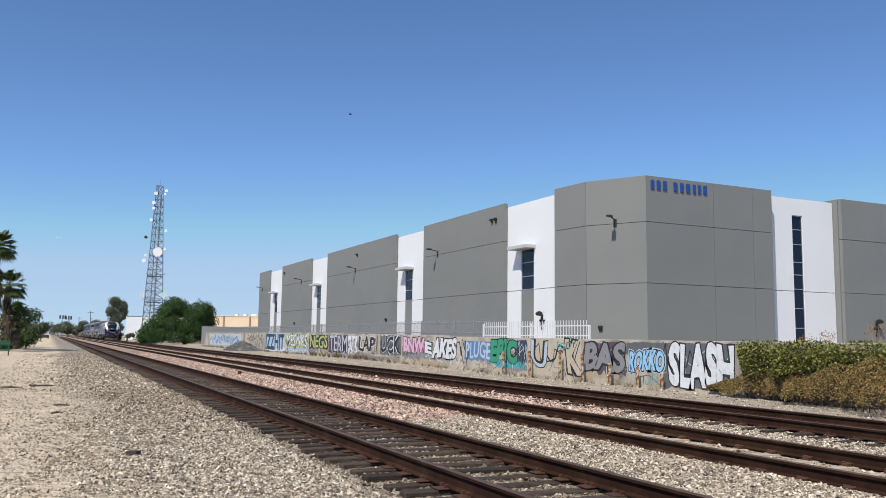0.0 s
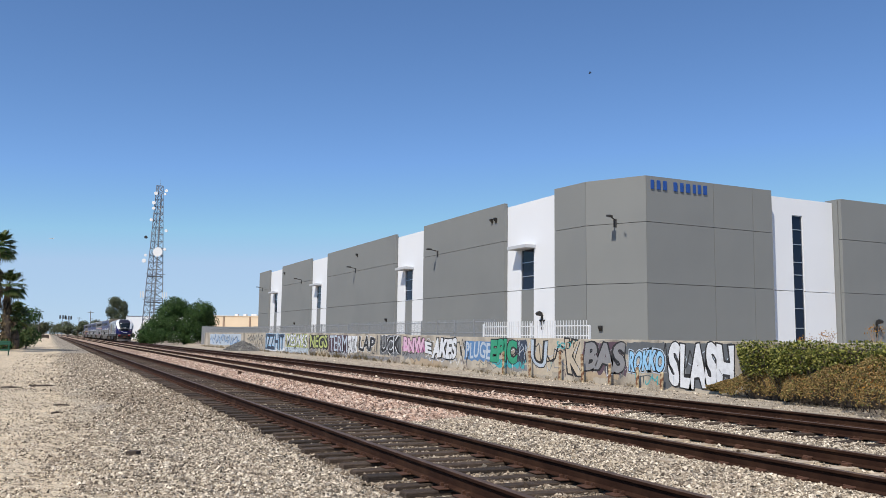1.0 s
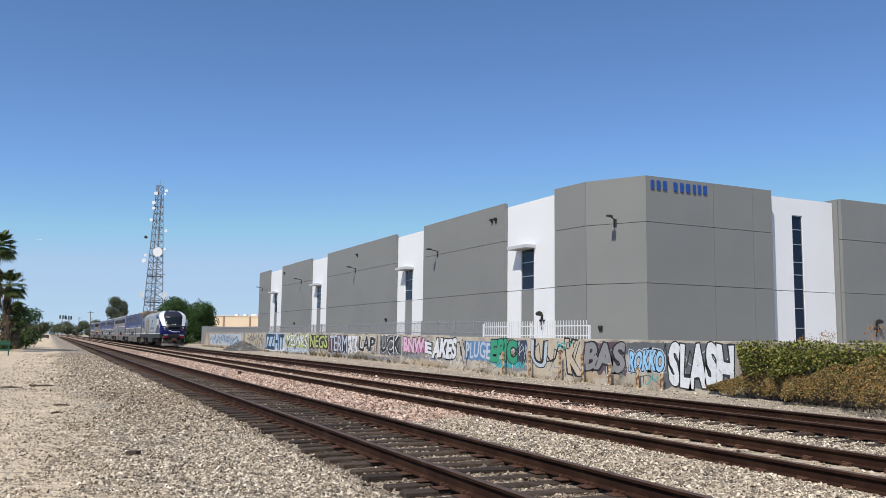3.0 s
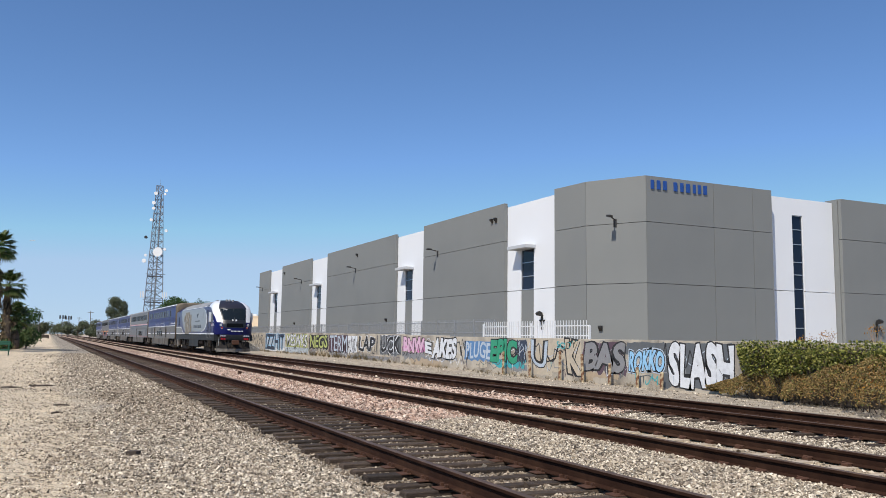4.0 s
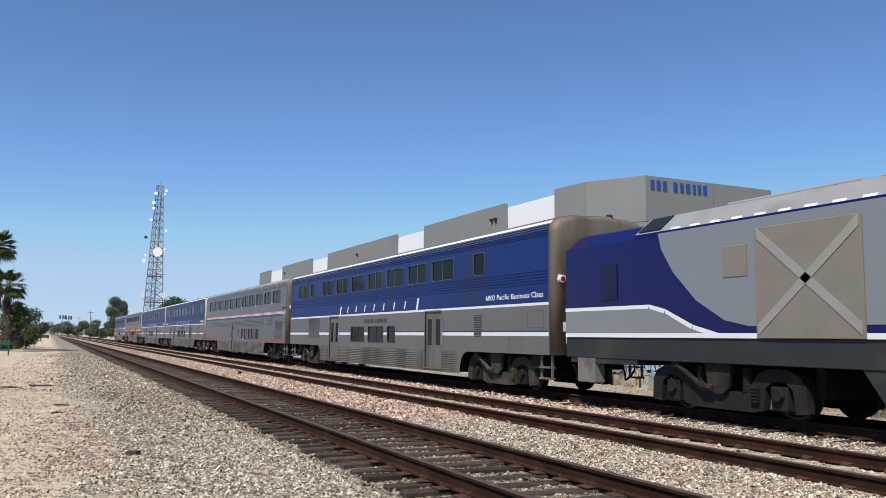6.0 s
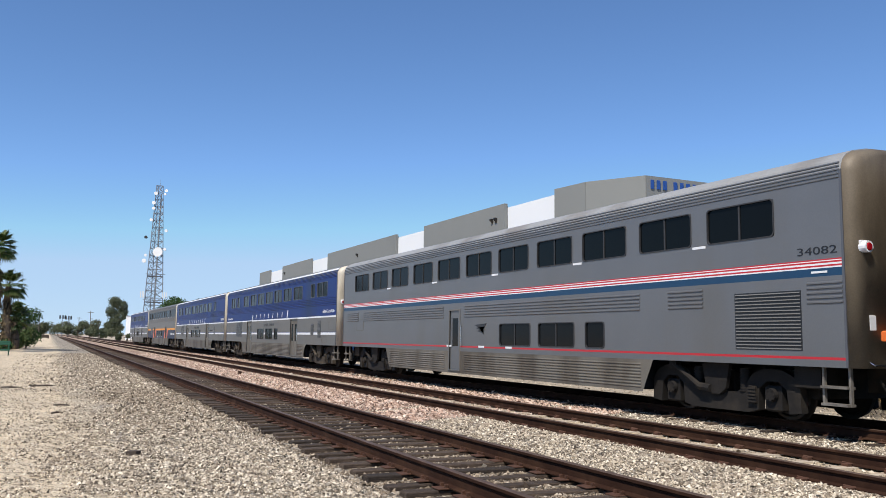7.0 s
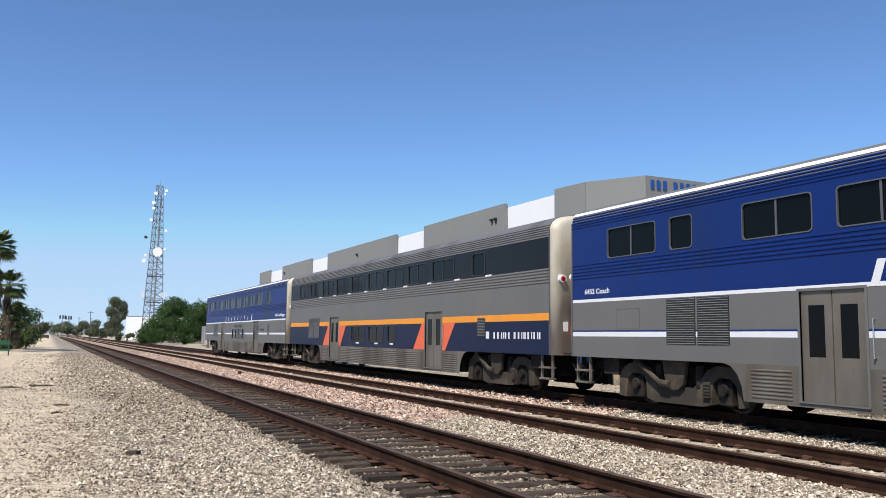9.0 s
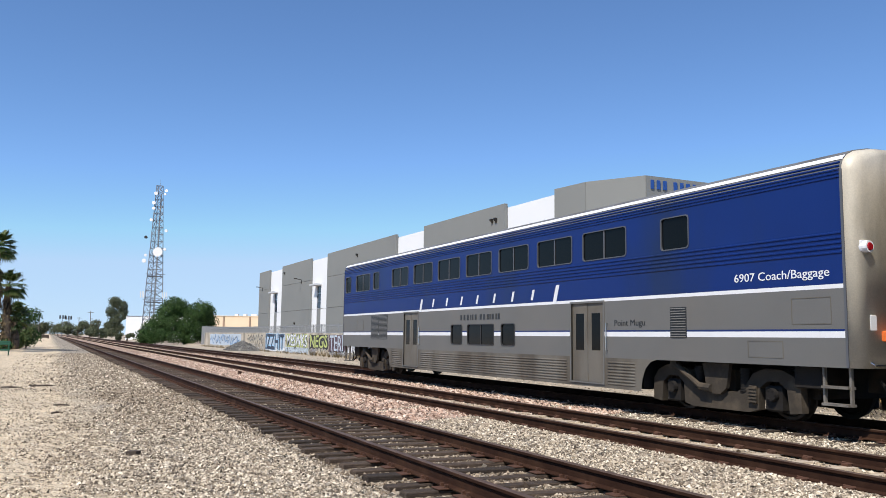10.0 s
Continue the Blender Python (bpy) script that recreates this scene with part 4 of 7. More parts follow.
        if name_plate:
            put_text(car, name_plate, 0.19, 6.2, 1.72, M_DARK, 0.105 * len(name_plate), 0.0, "name_lettering", "dark car name lettering")
    return car


TRAIN = []
CARS = [("blue", "blue and grey double-deck coach with white stripes", "6802", "Pacific Business Class", "", False),
        ("silver", "silver double-deck coach with red and blue stripes", "34082", "", "", False),
        ("blue_cafe", "blue and grey double-deck cafe coach with white stripes", "6306", "Coach/Cafe", "", True),
        ("blue", "blue and grey double-deck coach with white lettering", "6452", "Coach", "Mission Beach", True),
        ("california", "grey and navy double-deck coach with orange stripe", "", "", "", False),
        ("blue_baggage", "blue and grey double-deck cab coach with baggage room", "6907", "Coach/Baggage", "Point Mugu", False)]
for i, c in enumerate(CARS):
    TRAIN.append((coach(*c), PITCH * i))

# ---- locomotive ----
TIP = -21.86
LW = 1.5


def build_locomotive():
    lo = thing("locomotive", "blue and silver diesel passenger locomotive with white cab stripe", "locomotive")
    X = -LW
    # hood body from the rear to the cab
    sec = [(-1.5, 1.46), (-1.5, 3.60), (-1.47, 3.70), (-1.04, 4.06), (-0.84, 4.13), (0.84, 4.13), (1.04, 4.06), (1.47, 3.70), (1.5, 3.60), (1.5, 1.46)]
    s = Shape()
    s.prism(sec, 'y', -18.55, -3.1)
    s.m = [1 if 2 <= i <= 6 else 0 for i in range(len(s.f))]
    part("hood", s, [M_LOCO_BLUE, M_ROOF], lo, "blue hood with pale grey roof")
    s = Shape()
    s.prism([(p, q if q < 3.65 else q - 0.12) for p, q in sec], 'y', -3.1, -0.45)
    part("rear_section", s, M_LOCO_BLUE, lo)
    s = Shape()
    s.prism([(-1.40, 1.3), (-1.40, 3.2), (-1.0, 3.6), (1.0, 3.6), (1.40, 3.2), (1.40, 1.3)], 'y', -0.45, -0.30)
    part("rear_end", s, M_BEIGE, lo)
    # roof details: dark slanted screens, hatches, rivet strip
    for a, b in ((-3.9, -3.2), (-18.5, -17.75)):
        s = Shape()
        s.prism([(-1.44, 3.735), (-1.05, 4.06), (-1.04, 4.085), (-1.45, 3.76)], 'y', a, b)
        part("roof_screen", s, M_DARK, lo, "dark sloping roof screen")
    for i in range(24):
        s = Shape()
        d = -17.4 + i * 0.56
        s.prism([(-1.475, 3.70), (-1.455, 3.75), (-1.43, 3.75), (-1.44, 3.70)], 'y', d, d + 0.26)
        part("roof_bracket", s, M_WHITE_GLOSS, lo)
    for a, b, h in ((-16.6, -14.2, .07), (-13.8, -11.0, .10), (-10.6, -8.6, .06), (-8.2, -5.2, .08)):
        s = Shape()
        s.box(-0.82, 0.82, a, b, 4.11, 4.13 + h * 0.7, c=0.03)
        part("roof_hatch", s, M_ROOF, lo)
    # long grey panel with white rim: a rounded shape on the flank
    def blob(grow):
        pts = []
        for i in range(13):
            t = radians(90 - 180 * i / 12)
            pts.append((-15.1 - (2.75 + grow) * math.cos(t) ** 0.9 if math.cos(t) > 1e-6 else -15.1, 2.67 + (0.98 if grow == 0 else 0.99) * math.sin(t)))
        pts += [(-6.35 + grow, 1.685 if grow == 0 else 1.60), (-5.75 + grow, 1.80), (-5.0 + grow * 0.8, 2.2), (-4.35 + grow * .6, 2.8), (-4.0 + grow * 0.4, 3.3), (-3.9 + grow * 0.2, 3.65)]
        return pts
    s = Shape()
    s.prism(blob(0.0), 'x', X - 0.010, X + 0.002)
    part("flank_panel", s, M_LOCO_GREY, lo, "silver-grey flank panel")
    s = Shape()
    last = None
    for i in range(33):
        t = radians(92 - 184 * i / 32)
        c, q = max(math.cos(t), 0.0), math.sin(t)
        inner = (-15.1 - 2.75 * c ** 0.9, 2.67 + 0.98 * q)
        w = 0.05 + 0.17 * c + 0.16 * max(-q, 0) * (0.35 + c)
        outer = (inner[0] - w * (0.35 + 0.65 * c), inner[1] + 0.02 * q)
        if i > 24:
            outer = (inner[0] - w * 0.9 - 0.18 * (i - 24) / 8, max(outer[1], 1.66))
        if last:
            s.quad((X - 0.013, *last[0]), (X - 0.013, *inner), (X - 0.013, *outer), (X - 0.013, *last[1]))
        last = (inner, outer)
    part("white_rim", s, M_WHITE_GLOSS, lo, "white curved rim")
    # rear white sweep and stripe
    s = Shape()
    s.box(X - 0.012, X + 0.001, -21.3, -0.45, 1.46, 1.555)
    part("waist_stripe", s, M_WHITE_GLOSS, lo, "white waist stripe")
    s = Shape()
    swp = [(-0.45, 2.16), (-3.6, 2.16), (-4.1, 2.05), (-4.9, 1.72), (-5.6, 1.555)]
    for (a, b), (c, d) in zip(swp, swp[1:]):
        s.quad((X - 0.008, a, b), (X - 0.008, c, d), (X - 0.008, c + 0.05, d - 0.085), (X - 0.008, a + 0.02, b - 0.085))
    part("white_sweep", s, M_WHITE_GLOSS, lo)
    s = Shape()
    s.prism([(-0.46, 2.07), (-3.55, 2.07), (-4.0, 1.98), (-4.8, 1.66), (-5.3, 1.56), (-0.46, 1.56)], 'x', X - 0.005, X + 0.001)
    part("rear_grey_panel", s, M_LOCO_GREY, lo)
    # radiator screens with crossed braces
    s = Shape()
    s.box(X - 0.03, X + 0.0, -8.75, -6.55, 1.46, 3.46, c=0.01)
    o = part("radiator_screen", s, M_TARP, lo, "tan radiator screen with crossed braces")
    for q in (((-8.7, 1.62), (-6.6, 3.36)), ((-8.7, 3.36), (-6.6, 1.62))):
        s = Shape()
        s.prism([(q[0][0], q[0][1] - 0.10), (q[0][0], q[0][1] + 0.10), (q[1][0], q[1][1] + 0.10), (q[1][0], q[1][1] - 0.10)], 'x', X - 0.042, X - 0.03)
        part("brace", s, M_BRACE, o)
    s = Shape()
    s.box(X - 0.03, X, -9.82, -9.17, 1.66, 3.22, c=0.01)
    part("radiator_screen", s, M_TARP, lo)
    s = Shape()
    s.box(X - 0.025, X, -6.35, -5.75, 2.6, 3.2, c=0.01)
    part("side_screen", s, M_TARP, lo)
    for a, b, z0, z1 in ((-16.25, -15.25, 2.85, 3.30), (-18.43, -18.01, 2.90, 3.42), (-2.5, -1.9, 2.3, 3.1)):
        s = Shape()
        s.box(X - 0.02, X, a, b, z0, z1, c=0.008)
        part("access_panel", s, M_LOCO_GREY if a < -15 and b > -16 else M_NAVY, lo)
    # brand marks as plain shapes
    bars(lo, "logo_bar", [.13] * 7, X - 0.012, -12.17, 2.52, 0.13, M_LOGO_INK, "dark logo stroke", 0, 1.72)
    bars(lo, "logo_bar", [.28] * 9, X - 0.012, -11.42, 2.01, 0.25, M_LOGO_INK, "dark logo stroke", 0, 0.56)
    for p in ([(-12.78, 3.13), (-13.05, 3.17), (-13.42, 2.98), (-13.27, 2.92)], [(-13.12, 3.17), (-13.38, 3.19), (-13.52, 2.99), (-13.46, 2.97)],
              [(-13.47, 3.19), (-13.78, 3.22), (-13.60, 2.98), (-13.56, 2.98)]):
        s = Shape()
        s.prism(p, 'x', X - 0.016, X - 0.010)
        part("logo_chevron", s, M_LOGO_INK, lo, "dark swept logo shape")
    s = Shape()
    s.prism([(-13.24, 2.90), (-13.50, 2.94), (-13.40, 2.82)], 'x', X - 0.016, X - 0.010)
    part("logo_chevron", s, M_LOGO_INK, lo, "dark swept logo shape")
    bars(lo, "maker_bar", [.07] * 7, X - 0.003, -17.95, 1.70, 0.09, M_TEAL, "teal maker mark bar", 0, 0.4)
    # frame and running gear
    s = Shape()
    s.box(-1.48, 1.48, -21.3, -0.45, 0.98, 1.46, c=0.01)
    part("frame", s, M_FRAME_GREY, lo, "dark grey frame")
    s = Shape()
    s.prism([(-8.6, 0.98), (-9.0, 0.42), (-13.6, 0.42), (-13.9, 0.98)], 'x', -1.45, 1.45)
    part("fuel_tank", s, M_FRAME_GREY, lo)
    s = Shape()
    s.box(-1.46, 1.46, -3.1, -0.6, 0.86, 1.0)
    part("frame_valance", s, M_FRAME_GREY, lo)
    add_bogie(lo, -5.4, 2.75, M_UNDER)
    add_bogie(lo, -17.9, 2.75, M_UNDER)
    for d in (-14.4, -15.2, -9.4):
        s = Shape()
        s.tube((-1.25, d - 0.3, 0.78), (-1.25, d + 0.3, 0.78), 0.17, n=12)
        part("air_reservoir", s, M_UNDER, lo)
    s = Shape()
    s.box(-1.47, -1.2, -1.6, -0.9, 0.4, 1.0, c=0.02)
    part("rear_step_box", s, M_PILOT, lo)
    c = Shape()
    c.box(-0.14, 0.14, -0.6, 0.1, 0.66, 0.92)
    part("coupler", c, M_UNDER, lo)
    # ---- cab shell: plan outlines at rising heights ----
    levels = [(1.46, 0.06, 1.5), (1.75, 0.04, 1.5), (2.05, 0.05, 1.5), (2.33, 0.10, 1.5), (2.48, 0.22, 1.5), (2.8, 0.36, 1.5), (3.2, 0.58, 1.5), (3.55, 0.86, 1.5),
              (3.72, 1.10, 1.44), (3.90, 1.45, 1.32), (4.04, 1.85, 1.18), (4.15, 2.4, 1.02), (4.22, 2.95, 0.86)]
    zl, ul, wl = [lv[0] for lv in levels], [lv[1] for lv in levels], [lv[2] for lv in levels]

    def outline(z):
        """Half plan outline at one height, from the centre line round the corner to the back of the cab, as a fine polyline."""
        u, w = float(np.interp(z, zl, ul)), float(np.interp(z, zl, wl))
        k = min(max((z - 2.3) / 1.2, 0.0), 1.0)
        k = k * k * (3 - 2 * k)
        f = np.array((0.0, 0.22, 0.45, 0.60, 0.74, 0.88, 1.0)) * (1 - np.array((0, .02, .05, .07, .07, .04, 0)) * k)
        back = np.array((0.0, 0.01, 0.05, 0.13, 0.26, 0.45, 0.72)) + np.array((0, 0, .02, .05, .09, .09, .04)) * k
        xs, ys = [*(f * w), w], [*(TIP + u + back), TIP + 3.33]
        # rounded resampling of the corner
        t = np.concatenate([[0.0], np.cumsum(np.hypot(np.diff(xs), np.diff(ys)))])
        tt = np.linspace(0, t[-1], 160)
        px_, py_ = np.interp(tt, t, xs), np.interp(tt, t, ys)
        ker = np.ones(9) / 9
        px_[4:-4], py_[4:-4] = np.convolve(px_, ker, 'valid'), np.convolve(py_, ker, 'valid')
        return px_, py_

    zrow = [1.46, 1.6, 1.75, 1.9, 1.985, 2.05, 2.12, 2.2, 2.3, 2.42, 2.46, 2.6, 2.7, 2.8, 2.9, 3.0, 3.1, 3.2, 3.3, 3.4, 3.47, 3.55, 3.62, 3.68, 3.72, 3.8, 3.9, 3.97, 4.04, 4.10, 4.15, 4.19, 4.22]
    BLUE_Z = [2.42, 2.46, 2.81, 3.0, 3.18, 3.33, 3.46, 3.55, 3.61, 3.66, 3.68]
    BLUE_D = [-21.28, -21.22, -20.92, -20.70, -20.46, -20.22, -19.96, -19.72, -19.45, -19.0, -18.53]
    MASK_Z, MASK_X = [1.985, 2.05, 2.12, 2.3, 2.43, 3.13, 3.55, 3.72, 4.04, 4.22], [0.74, 0.83, 0.87, 0.89, 0.89, 0.98, 1.06, 1.02, 0.84, 0.60]

    def split(z):
        """Indices along the outline: edge of the dark front, edge of the white band."""
        xs, ys = outline(z)
        m = float(np.interp(float(np.interp(z, MASK_Z, MASK_X)), xs[:110], np.arange(110)))
        if z < 2.419:
            e = m + 8.0
        elif z > 3.679:
            e = 158.0
        else:
            e = float(np.interp(float(np.interp(z, BLUE_Z, BLUE_D)), ys, np.arange(160)))
        return m, max(e, m + 1)

    def at(xs, ys, q):
        return float(np.interp(q, np.arange(160), xs)), float(np.interp(q, np.arange(160), ys))
    shells = {"nose": Shape(), "white": Shape(), "mask": Shape(), "glass": Shape(), "side-1": Shape(), "side1": Shape(), "roof": Shape()}
    FRONT, BAND, REST = 10, 7, 14
    grid = []
    for z in zrow:
        xs, ys = outline(z)
        m, e = split(z)
        qs = [m * (i / FRONT) for i in range(FRONT + 1)] + [m + (e - m) * i / BAND for i in range(1, BAND + 1)] + [e + (159 - e) * i / REST for i in range(1, REST + 1)]
        grid.append([(*at(xs, ys, q), z) for q in qs])
    for j in range(len(zrow) - 1):
        zc = (zrow[j] + zrow[j + 1]) / 2
        for i in range(FRONT + BAND + REST):
            if i < FRONT:
                key = "nose" if zc < 1.985 else "roof" if zc > 3.58 else "glass" if 2.62 < zc < 3.46 and i < FRONT - 1 else "mask"
            elif i < FRONT + BAND:
                key = "white" if zc > 2.42 else "nose"
            else:
                key = "white" if zc > 3.68 else "side" if i > FRONT + BAND + 3 else "nose"
            for sg in (-1, 1):
                q = [(sg * p[0], p[1], p[2]) for p in (grid[j][i], grid[j][i + 1], grid[j + 1][i + 1], grid[j + 1][i])]
                shells[key + str(sg) if key == "side" else key].quad(*(q if sg > 0 else reversed(q)))
    top = grid[-1]
    for p, q in zip(top, top[1:]):
        shells["roof"].quad((-p[0], p[1], 4.22), (p[0], p[1], 4.22), (q[0], q[1], 4.22), (-q[0], q[1], 4.22))
    part("nose", shells["nose"], M_LOCO_BLUE, lo, "deep blue nose", smooth=True)
    for sg in ("-1", "1"):
        part("cab_side", shells["side" + sg], M_LOCO_BLUE, lo, smooth=True)
    part("white_cab_band", shells["white"], M_WHITE_GLOSS, lo, "white band sweeping from roof to nose", smooth=True)
    part("windshield_mask", shells["mask"], M_DARK, lo, "black windshield surround", smooth=True)
    part("windshield", shells["glass"], M_WINDSHIELD, lo, "dark windshield", smooth=True)
    part("cab_roof", shells["roof"], M_CAB_ROOF, lo, "dark grey cab roof", smooth=True)
    s = Shape()
    s.prism([(p * 0.97, q - 0.05 if q > 3 else q) for p, q in sec], 'y', -18.60, -18.5)
    part("cab_bulkhead", s, M_WHITE_GLOSS, lo)
    # windshield bars and wipers
    s = Shape()
    s.tube((0, TIP + 0.27, 2.62), (0, TIP + 0.77, 3.46), 0.018, n=6)
    part("windshield_post", s, M_DARK, lo)
    for sg in (-1, 1):
        s = Shape()
        s.tube((sg * 0.22, TIP + 0.23, 2.52), (sg * 0.72, TIP + 0.42, 2.66), 0.012, n=5)
        part("wiper", s, M_GASKET, lo)
    for sg in (-1, 1):
        s = Shape()
        s.tube((sg * 0.13, TIP + 0.30, 2.58), (sg * 0.13, TIP + 0.215, 2.56), 0.062, n=14)
        o = part("headlight", s, M_HEADLIGHT, lo, "lit white headlight")
        s = Shape()
        s.tube((sg * 1.00, TIP + 0.40, 2.20), (sg * 1.045, TIP + 0.225, 2.20), 0.105, n=14)
        o = part("corner_lamp", s, M_CHROME, lo)
        s = Shape()
        s.tube((sg * 1.044, TIP + 0.23, 2.20), (sg * 1.05, TIP + 0.21, 2.20), 0.08, n=14)
        part("lens", s, M_LENS, o)
        s = Shape()
        s.tube((sg * 0.92, TIP + 0.34, 1.98), (sg * 0.96, TIP + 0.165, 1.98), 0.09, n=14)
        o = part("tail_lamp", s, M_CHROME, lo)
        s = Shape()
        s.tube((sg * 0.959, TIP + 0.17, 1.98), (sg * 0.965, TIP + 0.15, 1.98), 0.068, n=14)
        part("lens", s, M_RED_LENS, o)
    s = Shape()
    s.box(-0.62, 0.62, TIP + 0.0, TIP + 0.1, 2.06, 2.32, c=0.02)
    part("destination_screen", s, M_CAR_GLASS, lo)
    for i in range(9):
        s = Shape()
        s.box(-0.28 + i * 0.105, -0.225 + i * 0.105, TIP + 0.02, TIP + 0.06, 1.68, 1.77)
        part("nose_logo_bar", s, M_STRIPE, lo, "white nose logo stroke")
    s = Shape()
    s.prism([(-0.62, 1.88), (-0.30, 1.89), (-0.44, 1.76)], 'y', TIP + 0.025, TIP + 0.06)
    part("nose_logo_shape", s, M_STRIPE, lo)
    # number on flank and above the windshield
    me = lettering("2111", 0.30, M_STRIPE, 0.003, 0.006, width=0.62)
    o = part("road_number", me, None, lo, "white road number")
    o.matrix_basis = Matrix.Translation((X - 0.006, -20.68, 2.13)) @ FACE_WEST
    me = lettering("CDTX", 0.17, M_STRIPE, 0.003, 0.002, width=0.5)
    o = part("owner_code", me, None, lo, "white owner code")
    o.matrix_basis = Matrix.Translation((X - 0.006, -20.74, 2.41)) @ FACE_WEST
    for sg in (-1, 1):
        me = lettering("2111", 0.17, M_STRIPE, 0.003, 0.002, width=0.36)
        o = part("number_board", me, None, lo, "white road number above the windshield")
        o.matrix_basis = Matrix.Translation((sg * 0.62 - 0.18, TIP + 0.80, 3.36)) @ pose(0, 0, 0, 58, 0, sg * 14)
    # cab door, side window, mirror, rails, steps, flag
    for sg in (-1, 1):
        s = Shape()
        ring(s, [(-19.85, 1.56), (-18.85, 1.56), (-18.85, 3.42), (-19.85, 3.42)], [(-19.81, 1.6), (-18.89, 1.6), (-18.89, 3.38), (-19.81, 3.38)], sg * (LW + 0.006), sg * (LW - 0.01))
        o = part("cab_door", s, M_DARK, lo)
        s = Shape()
        s.prism(round_rect(-19.60, -19.12, 2.45, 3.24, 0.06), 'x', sg * (LW + 0.004), sg * (LW - 0.02))
        part("pane", s, M_CAR_GLASS, o)
        s = Shape()
        s.tube((sg * (LW + .03), -19.72, 2.2), (sg * (LW + .03), -19.60, 2.2), 0.025, n=6)
        part("door_handle", s, M_CHROME, o)
        s = Shape()
        s.prism([(-20.02, 2.45), (-20.02, 3.22), (-20.35, 3.12), (-20.68, 2.75), (-20.70, 2.50)], 'x', sg * (LW + 0.004), sg * (LW - 0.02))
        part("cab_window", s, M_CAR_GLASS, lo)
        s = Shape()
        s.box(sg * (LW + 0.04), sg * (LW + 0.22), -20.16, -20.10, 2.45, 3.20, c=0.015)
        part("mirror", s, M_WHITE_GLOSS, lo, "white folding mirror")
        for d in (-18.72, -19.97):
            s = Shape()
            xx = sg * (LW + 0.07)
            s.tube((xx, d, 1.2), (xx, d, 3.0), 0.018, n=6)
            for z in (1.2, 3.0):
                s.tube((sg * (LW - 0.02), d, z), (xx, d, z), 0.018, n=6)
            part("handrail", s, M_ROOF_DARK, lo)
        st = Shape()
        for d in (-19.05, -19.62):
            st.box(sg * 1.42, sg * 1.50, d - 0.02, d + 0.02, 0.50, 1.0)
        for z in (0.52, 0.78):
            st.box(sg * 1.36, sg * 1.53, -19.62, -19.05, z - 0.015, z + 0.015)
        part("cab_steps", st, M_TRUCK, lo)
    for i in range(7):
        s = Shape()
        s.box(X - 0.008, X, -20.62, -20.20 if i < 3 else -20.02, 2.29 - i * 0.03, 2.305 - i * 0.03)
        part("flag_stripe", s, M_RED if i % 2 == 0 else M_STRIPE, lo)
    s = Shape()
    s.box(X - 0.007, X, -20.19, -20.02, 2.21, 2.305)
    part("flag_canton", s, M_NAVY, lo)
    # front platform, lamps, pilot plate, coupler, hoses
    s = Shape()
    s.box(-1.05, 1.05, TIP + 0.06, TIP + 0.7, 1.0, 1.462, c=0.03)
    part("front_beam", s, M_DARK, lo)
    for sg in (-1, 1):
        s = Shape()
        s.box(sg * 0.66, sg * 1.14, TIP + 0.0, TIP + 0.3, 1.29, 1.42, c=0.02)
        o = part("ditch_light_housing", s, M_CHROME, lo)
        for x in (0.76, 0.90, 1.04):
            s = Shape()
            s.tube((sg * x, TIP - 0.0, 1.355), (sg * x, TIP - 0.025, 1.355), 0.055, n=12)
            part("lens", s, M_LENS, o)
        for x in (0.78, 0.98):
            s = Shape()
            s.tube((sg * x, TIP + 0.05, 1.12), (sg * x, TIP - 0.06, 1.12), 0.085, n=12)
            part("red_receptacle", s, M_RED_LENS, lo, "red jumper cable receptacle")
        s = Shape()
        s.tube((sg * 1.16, TIP + 0.12, 1.25), (sg * 1.22, TIP + 0.05, 0.6), 0.018, n=6)
        part("corner_handrail", s, M_ROOF, lo)
    for i in range(4):
        s = Shape()
        s.box(-0.62, 0.62, TIP - 0.02, TIP + 0.1, 1.12 + i * 0.08, 1.15 + i * 0.08)
        part("grille_bar", s, M_GASKET, lo)
    p = Shape()
    top_, bot = [(-1.25, TIP + 0.60), (-0.5, TIP + 0.18), (0.5, TIP + 0.18), (1.25, TIP + 0.60)], [(-1.30, TIP + 0.42), (-0.6, TIP - 0.12), (0.6, TIP - 0.12), (1.30, TIP + 0.42)]
    for i in range(3):
        a, b, c2, d2 = top_[i], top_[i + 1], bot[i + 1], bot[i]
        p.quad((*a, 0.92), (*b, 0.92), (*c2, 0.38), (*d2, 0.38), mi=1)
        p.quad((*d2, 0.38), (*c2, 0.38), (*c2, 0.14), (*d2, 0.14))
        p.quad((a[0], a[1] + .05, 0.92), (b[0], b[1] + .05, 0.92), (c2[0], c2[1] + .05, 0.14), (d2[0], d2[1] + .05, 0.14))
    part("pilot", p, [M_PILOT, M_UNDER], lo, "scuffed steel pilot plate", fix=False)
    c = Shape()
    c.box(-0.16, 0.16, TIP - 0.42, TIP + 0.3, 0.72, 0.98, c=0.04)
    c.box(-0.26, 0.26, TIP - 0.50, TIP - 0.3, 0.68, 1.02, c=0.04)
    part("front_coupler", c, M_PLATE, lo, "rusty front coupler")
    for x in (-0.75, -0.5, 0.55):
        h = Shape()
        prev = None
        for i in range(9):
            t = i / 8
            q = (x + 0.30 * t, TIP - 0.1 - 0.12 * math.sin(math.pi * t), 1.02 - 0.45 * math.sin(math.pi * t))
            if prev:
                h.tube(prev, q, 0.03, n=6)
            prev = q
        part("hose", h, M_UNDER, lo)
    # roof horns and beacons
    for x, d in ((-0.35, -20.0), (-0.15, -20.05), (0.2, -19.6)):
        s = Shape()
